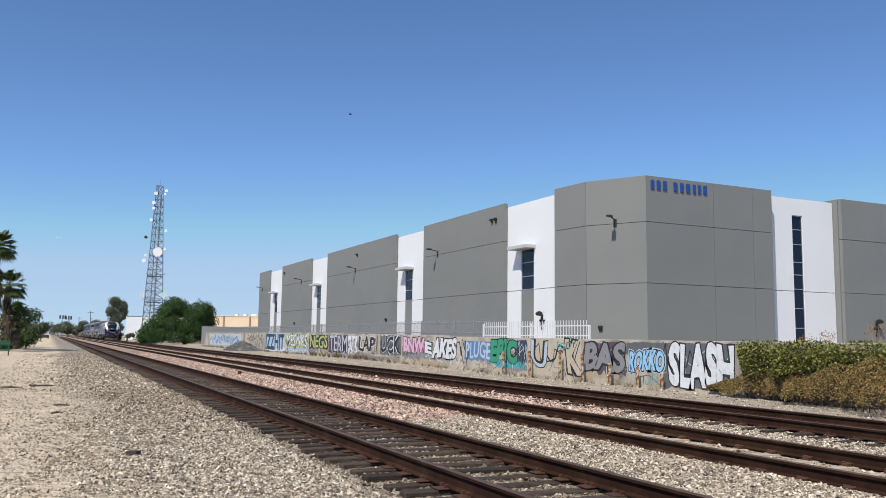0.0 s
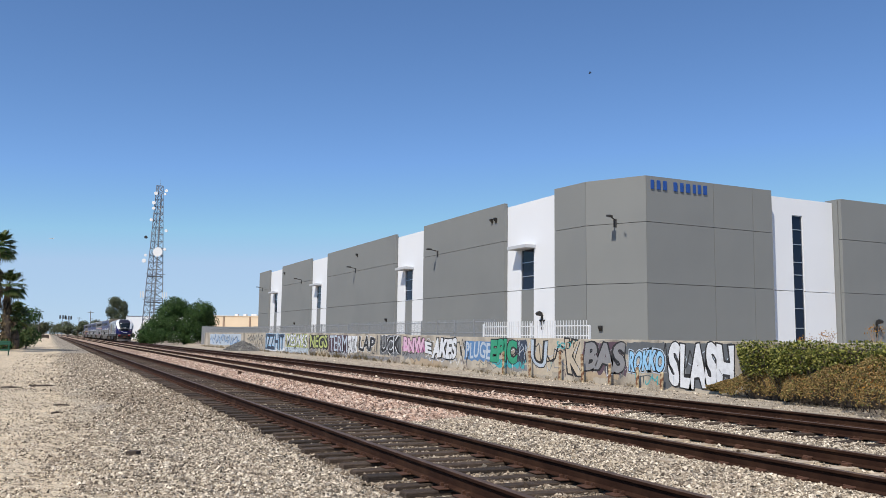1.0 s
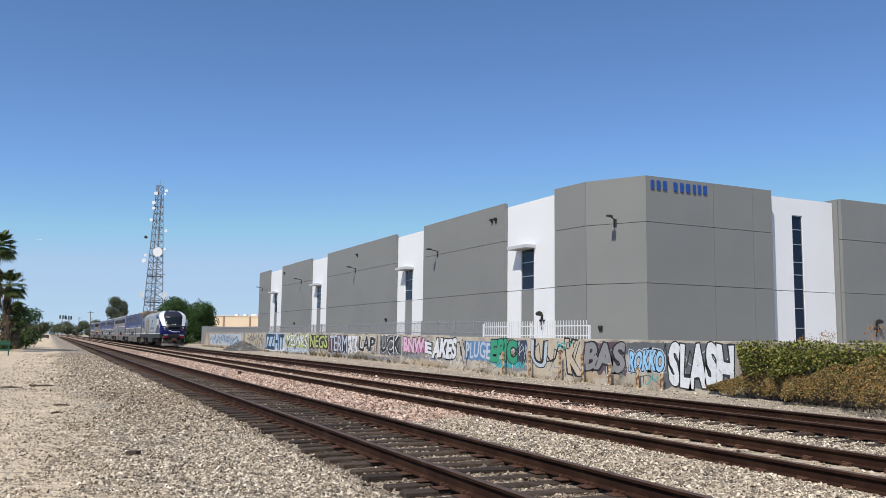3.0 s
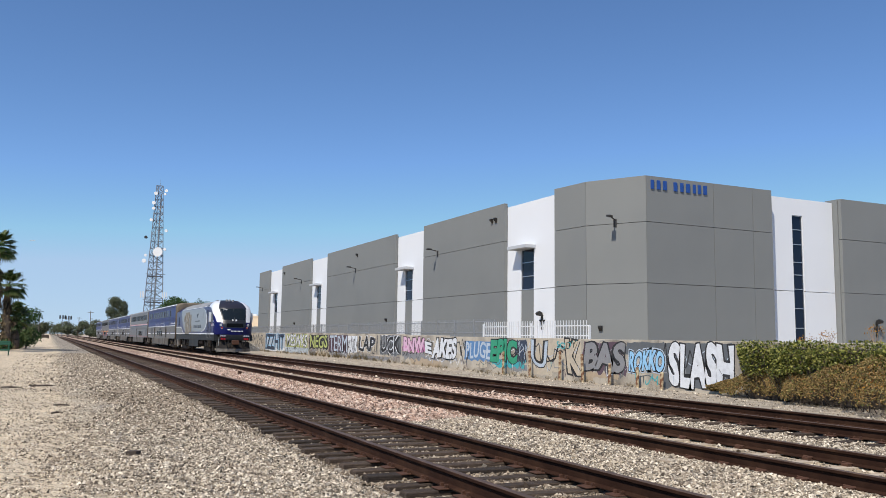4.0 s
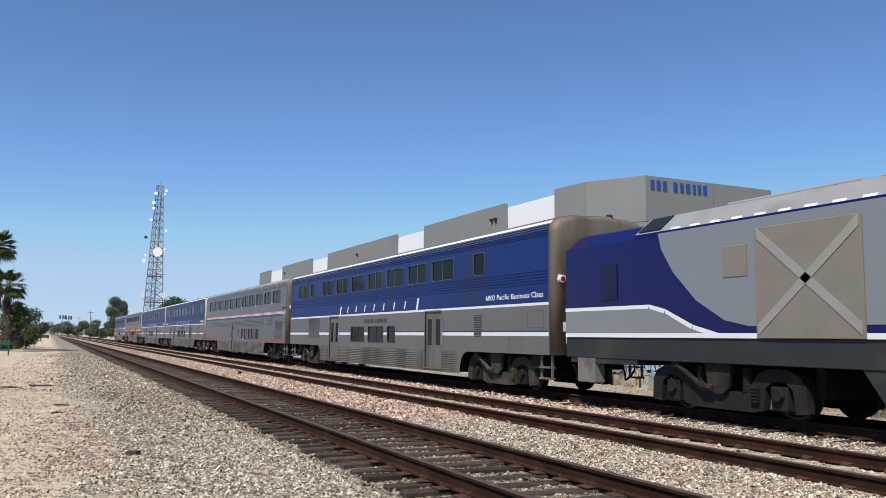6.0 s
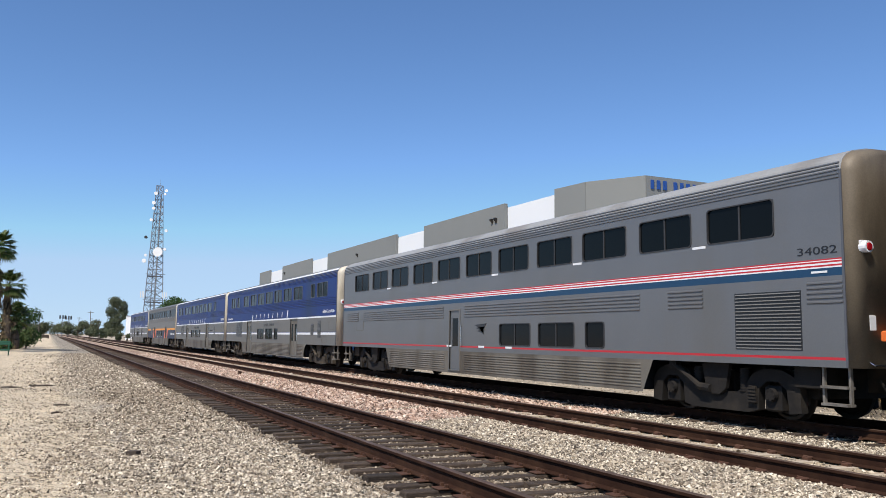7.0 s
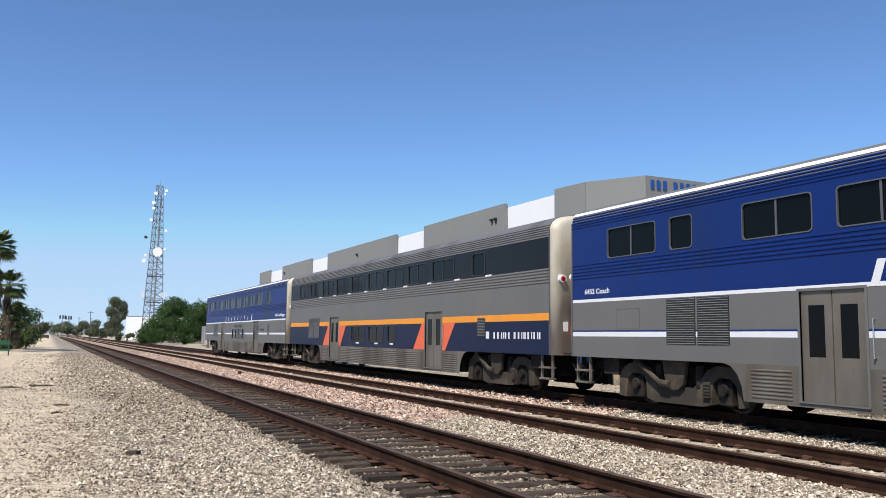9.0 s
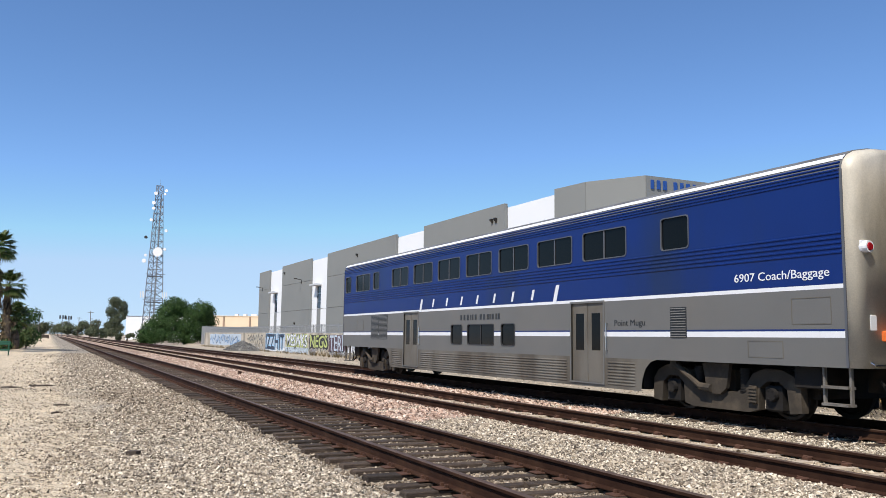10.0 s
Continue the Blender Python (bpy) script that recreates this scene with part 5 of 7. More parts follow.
        s.tube((x, d, 4.1), (x, d, 4.24), 0.09, 0.08, n=12)
        part("beacon", s, M_ROOF, lo)
    return lo


TRAIN.append((build_locomotive(), 0.0))


# ---- surroundings: materials ----
M_LEAF_DARK = island_mat("dark_tree_leaves", [(0.012, 0.032, 0.009), (0.030, 0.070, 0.016), (0.055, 0.115, 0.026), (0.080, 0.150, 0.038)], 0.6, 0.3, 0.2)
M_LEAF_FAR = island_mat("grey_green_leaves", [(0.045, 0.06, 0.035), (0.08, 0.105, 0.055), (0.12, 0.135, 0.08), (0.15, 0.145, 0.095)], 0.7, 0.2, 0.15)
M_LEAF_HEDGE = island_mat("ivy_leaves", [(0.035, 0.05, 0.01), (0.13, 0.15, 0.025), (0.27, 0.27, 0.055), (0.40, 0.38, 0.11), (0.05, 0.065, 0.015), (0.09, 0.11, 0.02)], 0.5, 0.35, 0.25)
M_LEAF_BROWN = island_mat("dry_bush_leaves", [(0.05, 0.038, 0.018), (0.26, 0.18, 0.075), (0.38, 0.22, 0.085), (0.15, 0.17, 0.05), (0.44, 0.31, 0.13), (0.11, 0.08, 0.04), (0.30, 0.23, 0.11)], 0.8, 0.15, 0.15)
M_LEAF_RUST = island_mat("rust_orange_leaves", [(0.26, 0.11, 0.03), (0.42, 0.18, 0.03), (0.50, 0.27, 0.05), (0.18, 0.12, 0.04)], 0.8, 0.15, 0.2)
M_PALM = island_mat("palm_fronds", [(0.025, 0.05, 0.012), (0.05, 0.085, 0.02), (0.08, 0.11, 0.03), (0.11, 0.12, 0.04)], 0.55, 0.3, 0.15)
M_PALM_DEAD = island_mat("dead_palm_fronds", [(0.07, 0.05, 0.03), (0.12, 0.09, 0.055), (0.17, 0.13, 0.08), (0.05, 0.04, 0.03)], 0.9, 0.1)
M_STRAW = island_mat("dry_weeds", [(0.22, 0.17, 0.09), (0.34, 0.27, 0.15), (0.16, 0.13, 0.08), (0.28, 0.24, 0.16)], 0.9, 0.1, 0.2)
M_BARK = mat("bark", (0.11, 0.085, 0.065), 0.95, 0, 0.3, 4, 30, 0.5)
M_GALV = mat("galvanised_steel", (0.17, 0.19, 0.225), 0.6, 0.2, 0.12, 2, 30)
M_DISH = mat("white_dish", (0.72, 0.73, 0.74), 0.5, 0, 0.06)
M_FENCE_WHITE = mat("white_fence_paint", (0.70, 0.71, 0.72), 0.5, 0, 0.06)
M_FENCE_GREY = mat("grey_fence_paint", (0.30, 0.31, 0.32), 0.5, 0.2, 0.08)
M_CREAM = mat("cream_stucco", (0.78, 0.62, 0.44), 0.85, 0, 0.06, 0.3, 20, 0.1)
M_CREAM_TRIM = mat("brown_pilaster_paint", (0.36, 0.25, 0.18), 0.85, 0, 0.06)
M_BOLLARD = mat("peeling_yellow_paint", (0.56, 0.47, 0.30), 0.8, 0, 0.2, 4, 40, 0.2, (0.15, 0.06, 0.028), 0.75, 6)
M_GREEN_BOX = mat("green_cabinet_paint", (0.02, 0.10, 0.06), 0.5, 0, 0.1)
M_SIGNAL_BLACK = mat("signal_black", (0.015, 0.015, 0.017), 0.6, 0, 0.1)
M_POLE = mat("weathered_pole_wood", (0.10, 0.085, 0.07), 0.9, 0, 0.2)
M_STICK = mat("dark_driftwood", (0.07, 0.052, 0.04), 0.9, 0, 0.3, 6, 60, 0.4)
M_BIRD = mat("dark_feathers", (0.02, 0.019, 0.018), 0.8, 0, 0.1)
SPRAY = {}


def spray(name, colour):
    if name not in SPRAY:
        SPRAY[name] = mat("spray_" + name, colour, 0.7, 0, 0.14, 5, 40, 0.05, tuple(0.8 * c + 0.03 for c in colour), 0.4, 3.0)
    return SPRAY[name]


S_BLACK, S_WHITE, S_GREY = spray("black", (0.018, 0.018, 0.02)), spray("white", (0.68, 0.70, 0.73)), spray("grey", (0.24, 0.24, 0.25))
S_BLUE, S_SKY, S_PINK = spray("blue", (0.10, 0.22, 0.42)), spray("sky_blue", (0.30, 0.55, 0.78)), spray("pink", (0.62, 0.22, 0.46))
S_GREEN, S_TEAL, S_TAN = spray("green", (0.03, 0.30, 0.17)), spray("teal", (0.05, 0.38, 0.42)), spray("tan", (0.42, 0.33, 0.23))
S_YELLOW, S_NAVY, S_PALE = spray("yellow_green", (0.42, 0.47, 0.16)), spray("navy", (0.03, 0.045, 0.08)), spray("pale_blue", (0.45, 0.52, 0.60))
S_PLUM, S_BUFF, S_SLATE = spray("plum", (0.10, 0.06, 0.08)), spray("buff", (0.50, 0.43, 0.33)), spray("slate", (0.11, 0.12, 0.13))


# ---- graffiti ----
def patch(y0, y1, z0, z1, material, depth, seed, ragged=0.08):
    """A sprayed field with an uneven edge."""
    r = random.Random(seed)
    pts, n = [], 14
    for i in range(n):
        pts.append((y0 + (y1 - y0) * i / n, z0 + r.uniform(-ragged, ragged)))
    for i in range(5):
        pts.append((y1 + r.uniform(-ragged, ragged), z0 + (z1 - z0) * i / 5))
    for i in range(n):
        pts.append((y1 + (y0 - y1) * i / n, z1 + r.uniform(-ragged * 0.6, 0)))
    for i in range(5):
        pts.append((y0 + r.uniform(-ragged, ragged), z1 + (z0 - z1) * i / 5))
    s = Shape()
    s.prism(pts, 'x', WALL_X - depth, WALL_X + 0.004)
    part("graffiti_patch", s, material, WALL)


def graffiti(text, y_left, y_right, z0, z1, fill, edge, field=None, fat=0.05, rim=0.06, lean=0.0, seed=0, halo=None):
    """Painted block lettering on the wall: field, outline and fill in three coats."""
    if field:
        patch(y_right - 0.2, y_left + 0.2, z0 - 0.10, min(z1 + 0.06, wall_top((y_left + y_right) / 2) - 0.02), field, 0.0036 + 0.0001 * (seed % 4), seed)
    coats = [(fat + rim, edge, 0.006), (fat, fill, 0.010)]
    if halo:
        coats.insert(0, (fat + rim * 2.0, halo, 0.0045))
    for off, material, depth in coats:
        me = lettering(text, 1.0, material, 0.0015, off, shear=lean)
        xs, ys = [v.co.x for v in me.vertices], [v.co.y for v in me.vertices]
        grow = (off - fat) * 0.9
        sx, sy = (y_left - y_right + 2 * grow) / (max(xs) - min(xs)), (z1 - z0 + 2 * grow) / (max(ys) - min(ys))
        r = random.Random(seed + 3)
        ph = r.uniform(0, 6)
        for v in me.vertices:
            u = (v.co.x - min(xs)) * sx - grow
            w = (v.co.y - min(ys)) * sy - grow
            v.co.x, v.co.y = u + 0.05 * math.sin(w * 4 + ph + u), w + 0.05 * math.sin(u * 3.1 + ph)
        o = part("graffiti_lettering", me, None, WALL)
        o.matrix_basis = Matrix.Translation((WALL_X - depth, y_left, z0)) @ FACE_WEST


def scribble(y_left, y_right, z0, z1, material, seed, n=14, r0=0.022):
    """Loose sprayed strokes that spell nothing."""
    rr = random.Random(seed)
    s = Shape()
    px = WALL_X - 0.0044 - 0.00001 * (seed % 37)
    y, z = y_left, (z0 + z1) / 2
    for i in range(n):
        y2 = y_left + (y_right - y_left) * (i + 1) / n + rr.uniform(-0.1, 0.1)
        z2 = rr.uniform(z0, z1)
        dy, dz = y2 - y, z2 - z
        ln = math.hypot(dy, dz) or 1
        ny, nz = -dz / ln * r0, dy / ln * r0
        px -= 0.000004
        s.quad((px, y + ny, z + nz), (px, y2 + ny, z2 + nz), (px, y2 - ny, z2 - nz), (px, y - ny, z - nz))
        y, z = y2, z2
    part("graffiti_stroke", s, material, WALL)


def build_graffiti():
    patch(20.9, 24.4, -0.30, 1.36, S_SLATE, 0.003, 1)
    graffiti("SLASH", 24.05, 20.75, -0.28, 1.33, S_WHITE, S_BLACK, None, 0.055, 0.06, 0.05, 1)
    patch(24.2, 26.5, 0.85, 1.37, S_SLATE, 0.0035, 2, 0.1)
    graffiti("ROKKO", 26.35, 24.32, 0.22, 1.02, S_SKY, S_BLACK, None, 0.045, 0.05, 0.05, 2, S_PALE)
    scribble(26.4, 24.3, 1.0, 1.35, S_SLATE, 61, 10)
    scribble(25.4, 24.6, -0.35, 0.1, S_TEAL, 62, 6)
    patch(26.6, 29.4, 0.05, 1.36, S_PLUM, 0.0034, 3, 0.18)
    graffiti("BAS", 29.45, 26.55, 0.12, 1.30, S_GREY, S_BLACK, None, 0.045, 0.07, 0.15, 3)
    for k in range(4):
        scribble(29.2 - 0.6 * k, 28.2 - 0.6 * k, 0.15, 0.75, S_PALE, 300 + k, 16, 0.009)
    scribble(28.0, 26.6, -0.15, 0.7, S_SLATE, 63, 18)
    patch(29.6, 34.0, -0.05, 1.41, S_BUFF, 0.0036, 5, 0.03)
    graffiti("U", 33.7, 32.3, 0.12, 1.34, S_PALE, S_BLACK, None, 0.0, 0.055, 0.0, 5)
    graffiti("K", 30.9, 29.5, -0.1, 1.38, S_BUFF, S_BLACK, None, 0.05, 0.09, -0.2, 5)
    scribble(32.4, 31.0, 0.2, 1.3, S_BLACK, 310, 4, 0.05)
    graffiti("SODY", 31.5, 29.9, 1.02, 1.32, S_TEAL, S_TEAL, None, 0.0, 0.005, 0.1, 6)
    patch(34.3, 37.6, 0.05, 0.42, S_TEAL, 0.0036, 7, 0.14)
    graffiti("EPIC", 37.75, 35.0, 0.22, 1.38, S_GREEN, S_BLACK, None, 0.06, 0.055, 0.05, 7)
    patch(34.15, 35.3, 0.30, 1.38, S_NAVY, 0.0040, 8, 0.12)
    scribble(35.0, 34.1, 0.4, 1.3, S_PALE, 64, 16, 0.016)
    graffiti("PLUGE", 40.5, 37.75, 0.35, 1.22, S_PALE, S_BLUE, S_BLUE, 0.02, 0.02, 0.0, 9)
    graffiti("E", 46.0, 45.0, 0.45, 1.15, S_WHITE, S_BLACK, None, 0.05, 0.05, 0.0, 10)
    graffiti("AKES", 45.0, 41.6, 0.22, 1.38, S_WHITE, S_BLACK, None, 0.05, 0.07, 0.25, 24)
    patch(41.6, 46.0, 0.10, 0.32, S_GREY, 0.0033, 25, 0.1)
    graffiti("BNW", 49.4, 46.1, 0.48, 1.40, spray("rose", (0.66, 0.42, 0.56)), S_PLUM, None, 0.045, 0.06, 0.05, 11)
    patch(46.0, 49.5, 0.55, 1.2, S_PINK, 0.0036, 26, 0.12)
    patch(46.0, 49.6, 0.08, 0.5, S_GREY, 0.0033, 27, 0.16)
    graffiti("UCK", 53.4, 50.0, 0.35, 1.50, S_BLACK, S_WHITE, S_SLATE, 0.03, 0.035, 0.1, 12)
    graffiti("LAP", 58.0, 54.6, 0.4, 1.45, S_BLACK, S_WHITE, S_BUFF, 0.03, 0.04, 0.1, 13)
    graffiti("TERM", 65.0, 60.6, 0.25, 1.50, S_PALE, S_PLUM, S_PLUM, 0.0, 0.05, 0.0, 14)
    graffiti("NEGS", 70.6, 65.6, 0.45, 1.50, S_YELLOW, S_BLACK, S_BLACK, 0.02, 0.05, 0.0, 15)
    graffiti("MESWKS", 78.4, 71.6, 0.5, 1.56, S_WHITE, S_NAVY, S_YELLOW, 0.01, 0.04, 0.0, 16)
    graffiti("IZZHIT", 87.0, 79.4, 0.05, 1.62, S_NAVY, S_SKY, S_PALE, 0.03, 0.03, 0.0, 17)
    patch(88, 97, 0.5, 1.66, S_BUFF, 0.003, 18)
    scribble(96.0, 88.5, 0.7, 1.55, S_SLATE, 65, 22, 0.05)
    patch(99.5, 120.5, 0.15, 1.6, S_PALE, 0.003, 19)
    scribble(120.3, 100.0, 0.2, 1.55, S_BLUE, 66, 60, 0.09)
    scribble(118.0, 101.0, 0.3, 1.5, S_NAVY, 67, 40, 0.07)
    # overspray, shading and tags crowded between the large letterings
    r = random.Random(71)
    for i, (ya, yb) in enumerate(((29.3, 26.7), (34.0, 29.7), (41.2, 40.2), (45.9, 41.2), (49.6, 46.0), (53.5, 49.8), (58.3, 54.0), (60.5, 58.4), (65.1, 60.5),
                                  (71.0, 65.2), (79.0, 71.2), (96.0, 88.0), (24.4, 20.9), (37.6, 34.2))):
        scribble(ya, yb, 0.15, wall_top(ya) - 0.08, S_BLACK, 200 + i, int(10 + 3 * (ya - yb)), 0.020 + 0.0003 * ya)
        scribble(ya, yb, -0.1, 0.55, r.choice((S_GREY, S_SLATE, S_WHITE, S_PALE)), 230 + i, int(8 + 3 * (ya - yb)), 0.022)
        scribble(ya, yb, 0.5, wall_top(ya) - 0.05, r.choice((S_WHITE, S_PALE, S_GREY)), 260 + i, int(8 + 2 * (ya - yb)), 0.016)
    patch(58.35, 60.5, 0.2, 1.5, S_WHITE, 0.0038, 20)
    patch(71.2, 79.0, -0.1, 0.4, S_PALE, 0.0038, 21)
    patch(60.4, 65.1, -0.12, 0.3, S_GREY, 0.0038, 22)
    patch(79.2, 87.0, -0.1, 0.25, S_WHITE, 0.0038, 23)
    for i in range(60):
        y, z = r.uniform(21.5, 86), r.uniform(0.0, 0.5)
        s = Shape()
        w, d = r.uniform(0.012, 0.035), 0.0145 + 0.00002 * i
        s.quad((WALL_X - d, y - w, z), (WALL_X - d, y + w, z), (WALL_X - d, y + w * 0.4, z - r.uniform(0.15, 0.45)), (WALL_X - d, y - w * 0.4, z - 0.2))
        part("paint_drip", s, r.choice((S_BLACK, S_SLATE, S_WHITE, S_TEAL, S_PALE)), WALL)
    # drips, ghost strokes and repaint patches low on the wall
    r = random.Random(70)
    for i in range(26):
        y = r.uniform(22, 86)
        patch(y, y + r.uniform(0.8, 3.2), r.uniform(-0.5, -0.1), r.uniform(0.05, 0.3), r.choice((S_BUFF, S_TAN, S_GREY, S_BUFF)), 0.0016 + 0.00006 * i, 80 + i, 0.05)
    for i in range(14):
        y = r.uniform(25, 84)
        scribble(y, y - r.uniform(0.8, 2.4), -0.3, 0.3, r.choice((S_SLATE, S_PLUM, S_GREY)), 120 + i, 8, 0.018)


build_graffiti()


# ---- bollards, fences, hatches along the wall ----
def bollard_mesh(h):
    s = Shape()
    s.tube((0, 0, -0.7), (0, 0, h), 0.065, n=12)
    s.tube((0, 0, h), (0, 0, h + 0.025), 0.065, 0.04, n=12)
    return s


for y, top, lean in ((35.9, 0.75, 1), (33.38, 0.83, -1), (30.85, 0.88, 0.5), (29.13, 0.77, -2), (27.25, 0.45, 1), (25.52, 0.36, 0), (24.12, 0.22, 2)):
    b = solid("bollard", bollard_mesh(top), M_BOLLARD, "rusty steel post with peeling yellow paint by the wall", "bollard", (20.52, y, 0), "posts along the wall")
    b.rotation_euler = (radians(lean), radians(lean * 0.6), 0)


def build_fences():
    f = thing("picket_fence", "white steel picket fence on top of the wall", "fence")
    for z in (1.58, 2.02):
        s = Shape()
        s.box(21.06, 21.10, 29.4, 39.0, z - 0.025, z + 0.025)
        part("rail", s, M_FENCE_WHITE, f)
    pk = Shape()
    pk.box(-0.014, 0.014, -0.014, 0.014, 1.30, 2.26)
    pm = pk.mesh("picket", M_FENCE_WHITE)
    for i in range(43):
        o = part("picket", pm, None, f)
        o.location = (21.04, 29.55 + i * 0.222, 0.02 * (i / 43))
    for y in (29.4, 34.2, 39.0):
        s = Shape()
        s.box(21.04, 21.13, y - 0.045, y + 0.045, 0.2, 2.16 if y > 30 else 2.02, c=0.01)
        part("post", s, M_FENCE_WHITE, f)
    g = thing("metal_fence", "grey steel picket fence behind the graffiti wall", "fence")
    for z in (1.75, 2.35):
        s = Shape()
        s.box(21.9, 21.93, 39.2, 128.0, z - 0.02, z + 0.02)
        part("rail", s, M_FENCE_GREY, g)
    for i in range(37):
        s = Shape()
        s.box(21.88, 21.95, 39.3 + i * 2.44 - 0.03, 39.3 + i * 2.44 + 0.03, 0, 2.48)
        part("post", s, M_FENCE_GREY, g)
    s = Shape()
    y = 39.4
    while y < 128:
        s.box(21.93, 21.945, y - 0.008, y + 0.008, 0.3, 2.5)
        y += 0.125
    o = part("far_picket", s, M_FENCE_GREY, g, fix=False)
    o["kind"] = "stuff"
    h = thing("sheet_fence", "low grey sheet metal fence beyond the wall", "fence")
    for i in range(8):
        s = Shape()
        s.prism([(21.3 + i * 1.25 + k * 0.125, 131.0 + (0.03 if k % 2 else 0)) for k in range(11)] + [(22.53 + i * 1.25, 131.12), (21.3 + i * 1.25, 131.12)], 'z', -0.35, 2.75)
        part("sheet", s, M_FENCE_GREY, h)


build_fences()


# ---- wall lamps on the warehouse ----
def arm_lamp(x, y, z, turn=0.0):
    t = thing("wall_lamp", "dark arm-mounted wall lamp on the warehouse", "lamp", (x, y, z), "lamps on the warehouse")
    s = Shape()
    s.box(-0.06, 0.0, -0.1, 0.1, -0.45, 0.05, c=0.01)
    s.tube((-0.03, 0, 0), (-0.75, 0, 0.12), 0.035, n=8)
    part("arm", s, M_LAMP_BLACK, t)
    s = Shape()
    s.box(-1.05, -0.62, -0.14, 0.14, 0.08, 0.19, c=0.03)
    part("lamp_head", s, M_LAMP_BLACK, t)
    t.rotation_euler = (0, 0, turn)


def box_lamp(x, y, z, turn=0.0, label="small dark box lamp on the warehouse wall"):
    t = thing("box_lamp", label, "lamp", (x, y, z), "lamps on the warehouse")
    s = Shape()
    s.prism([(0.0, -0.17), (0.0, 0.17), (-0.22, 0.17), (-0.22, 0.05)], 'y', -0.11, 0.11)
    part("housing", s, M_LAMP_BLACK, t)
    t.rotation_euler = (0, 0, turn)


for y in (126.6, 104.8, 83.7, 62.9):
    arm_lamp(29.5, y, 8.75)
arm_lamp(30.75, 40.15, 8.70, radians(29))
for y in (52.7, 53.3, 83.2, 113.5):
    box_lamp(29.5, y, 10.15)
for y in (74.4, 107.5):
    box_lamp(29.5, y, 3.05, 0.0, "dark wall pack lamp low on the warehouse")
box_lamp(30.25, 41.0, 2.1, radians(29))


def cross_lamp(x, y, z, turn):
    t = thing("security_camera", "dark camera on a cross-shaped bracket on the warehouse", "camera", (x, y, z))
    s = Shape()
    s.box(-0.10, 0.0, -0.055, 0.055, -0.62, 0.42, c=0.01)
    s.box(-0.07, 0.0, -0.30, 0.34, -0.10, 0.06, c=0.01)
    part("bracket", s, M_LAMP_BLACK, t)
    s = Shape()
    s.prism([(-0.10, 0.30), (-0.10, 0.52), (-0.30, 0.62), (-0.50, 0.50), (-0.46, 0.34)], 'y', -0.13, 0.13)
    part("camera_body", s, M_LAMP_BLACK, t)
    t.rotation_euler = (0, 0, turn)


cross_lamp(51.55, 38.4, 2.45, radians(90))
cross_lamp(29.75, 46.75, 2.65, 0)


# ---- foliage ----
def leaf_cloud(points, size, seed, flat=0.0, aspect=0.55, facing=None):
    """One quad for each leaf, folded a little, at the points given."""
    rng_ = np.random.RandomState(seed)
    n = len(points)
    d = rng_.normal(size=(n, 3))
    d[:, 2] *= 1 - flat
    d /= np.linalg.norm(d, axis=1)[:, None] + 1e-9
    e = np.cross(d, rng_.normal(size=(n, 3)))
    e /= np.linalg.norm(e, axis=1)[:, None] + 1e-9
    if facing is not None:
        w = np.asarray(facing) + rng_.normal(size=(n, 3)) * 0.45
        w /= np.linalg.norm(w, axis=1)[:, None] + 1e-9
        d = np.cross(w, d)
        d /= np.linalg.norm(d, axis=1)[:, None] + 1e-9
        e = np.cross(w, d)
    nn = np.cross(d, e)
    sz = size * rng_.uniform(0.6, 1.35, size=(n, 1))
    p = np.asarray(points)
    a, b = p - d * sz * 0.5, p + d * sz * 0.5
    c, g = p + e * sz * aspect * 0.5 + nn * sz * 0.12, p - e * sz * aspect * 0.5 + nn * sz * 0.12
    v = np.stack([a, c, b, g], 1).reshape(-1, 3)
    f = np.arange(n * 4).reshape(-1, 4)
    me = bpy.data.meshes.new("leaves")
    me.from_pydata(v.tolist(), [], f.tolist())
    return me


def clump_points(clumps, n, seed, shell=0.45):
    """Points near the skins of ellipsoids (x, y, z, rx, ry, rz), with gaps."""
    rng_ = np.random.RandomState(seed)
    vol = np.array([(c[3] * c[4] * c[5]) ** 0.67 for c in clumps])
    cnt = (n * vol / vol.sum()).astype(int)
    out, way = [], []
    for c, k in zip(clumps, cnt):
        u = rng_.normal(size=(k, 3))
        u /= np.linalg.norm(u, axis=1)[:, None]
        r = 1 - shell * rng_.rand(k, 1) ** 1.6
        wob = 1 + 0.22 * np.sin(u[:, :1] * 5 + c[0]) * np.cos(u[:, 1:2] * 6 + c[1])
        out.append(np.array(c[:3]) + u * r * wob * np.array(c[3:]))
        way.append(u)
    return np.concatenate(out), np.concatenate(way)


def broad_tree(name, label, at, clumps, n, size, material, trunk_h, trunk_r, seed, limbs=6):
    t = thing(name, label, "tree", at)
    s = Shape()
    s.tube((0, 0, -0.4), (0.1, 0, trunk_h * 0.5), trunk_r, trunk_r * 0.8, 9)
    s.tube((0.1, 0, trunk_h * 0.5), (0, 0.1, trunk_h), trunk_r * 0.8, trunk_r * 0.6, 9)
    r = random.Random(seed)
    for c in r.sample(clumps, min(limbs, len(clumps))):
        s.tube((0, 0.05, trunk_h * 0.8), (c[0] * 0.8, c[1] * 0.8, c[2]), trunk_r * 0.45, trunk_r * 0.12, 6)
    part("trunk", s, M_BARK, t)
    spots, way = clump_points(clumps, n, seed)
    me = leaf_cloud(spots, size, seed, facing=way)
    me.materials.append(material)
    part("crown", me, None, t)
    return t


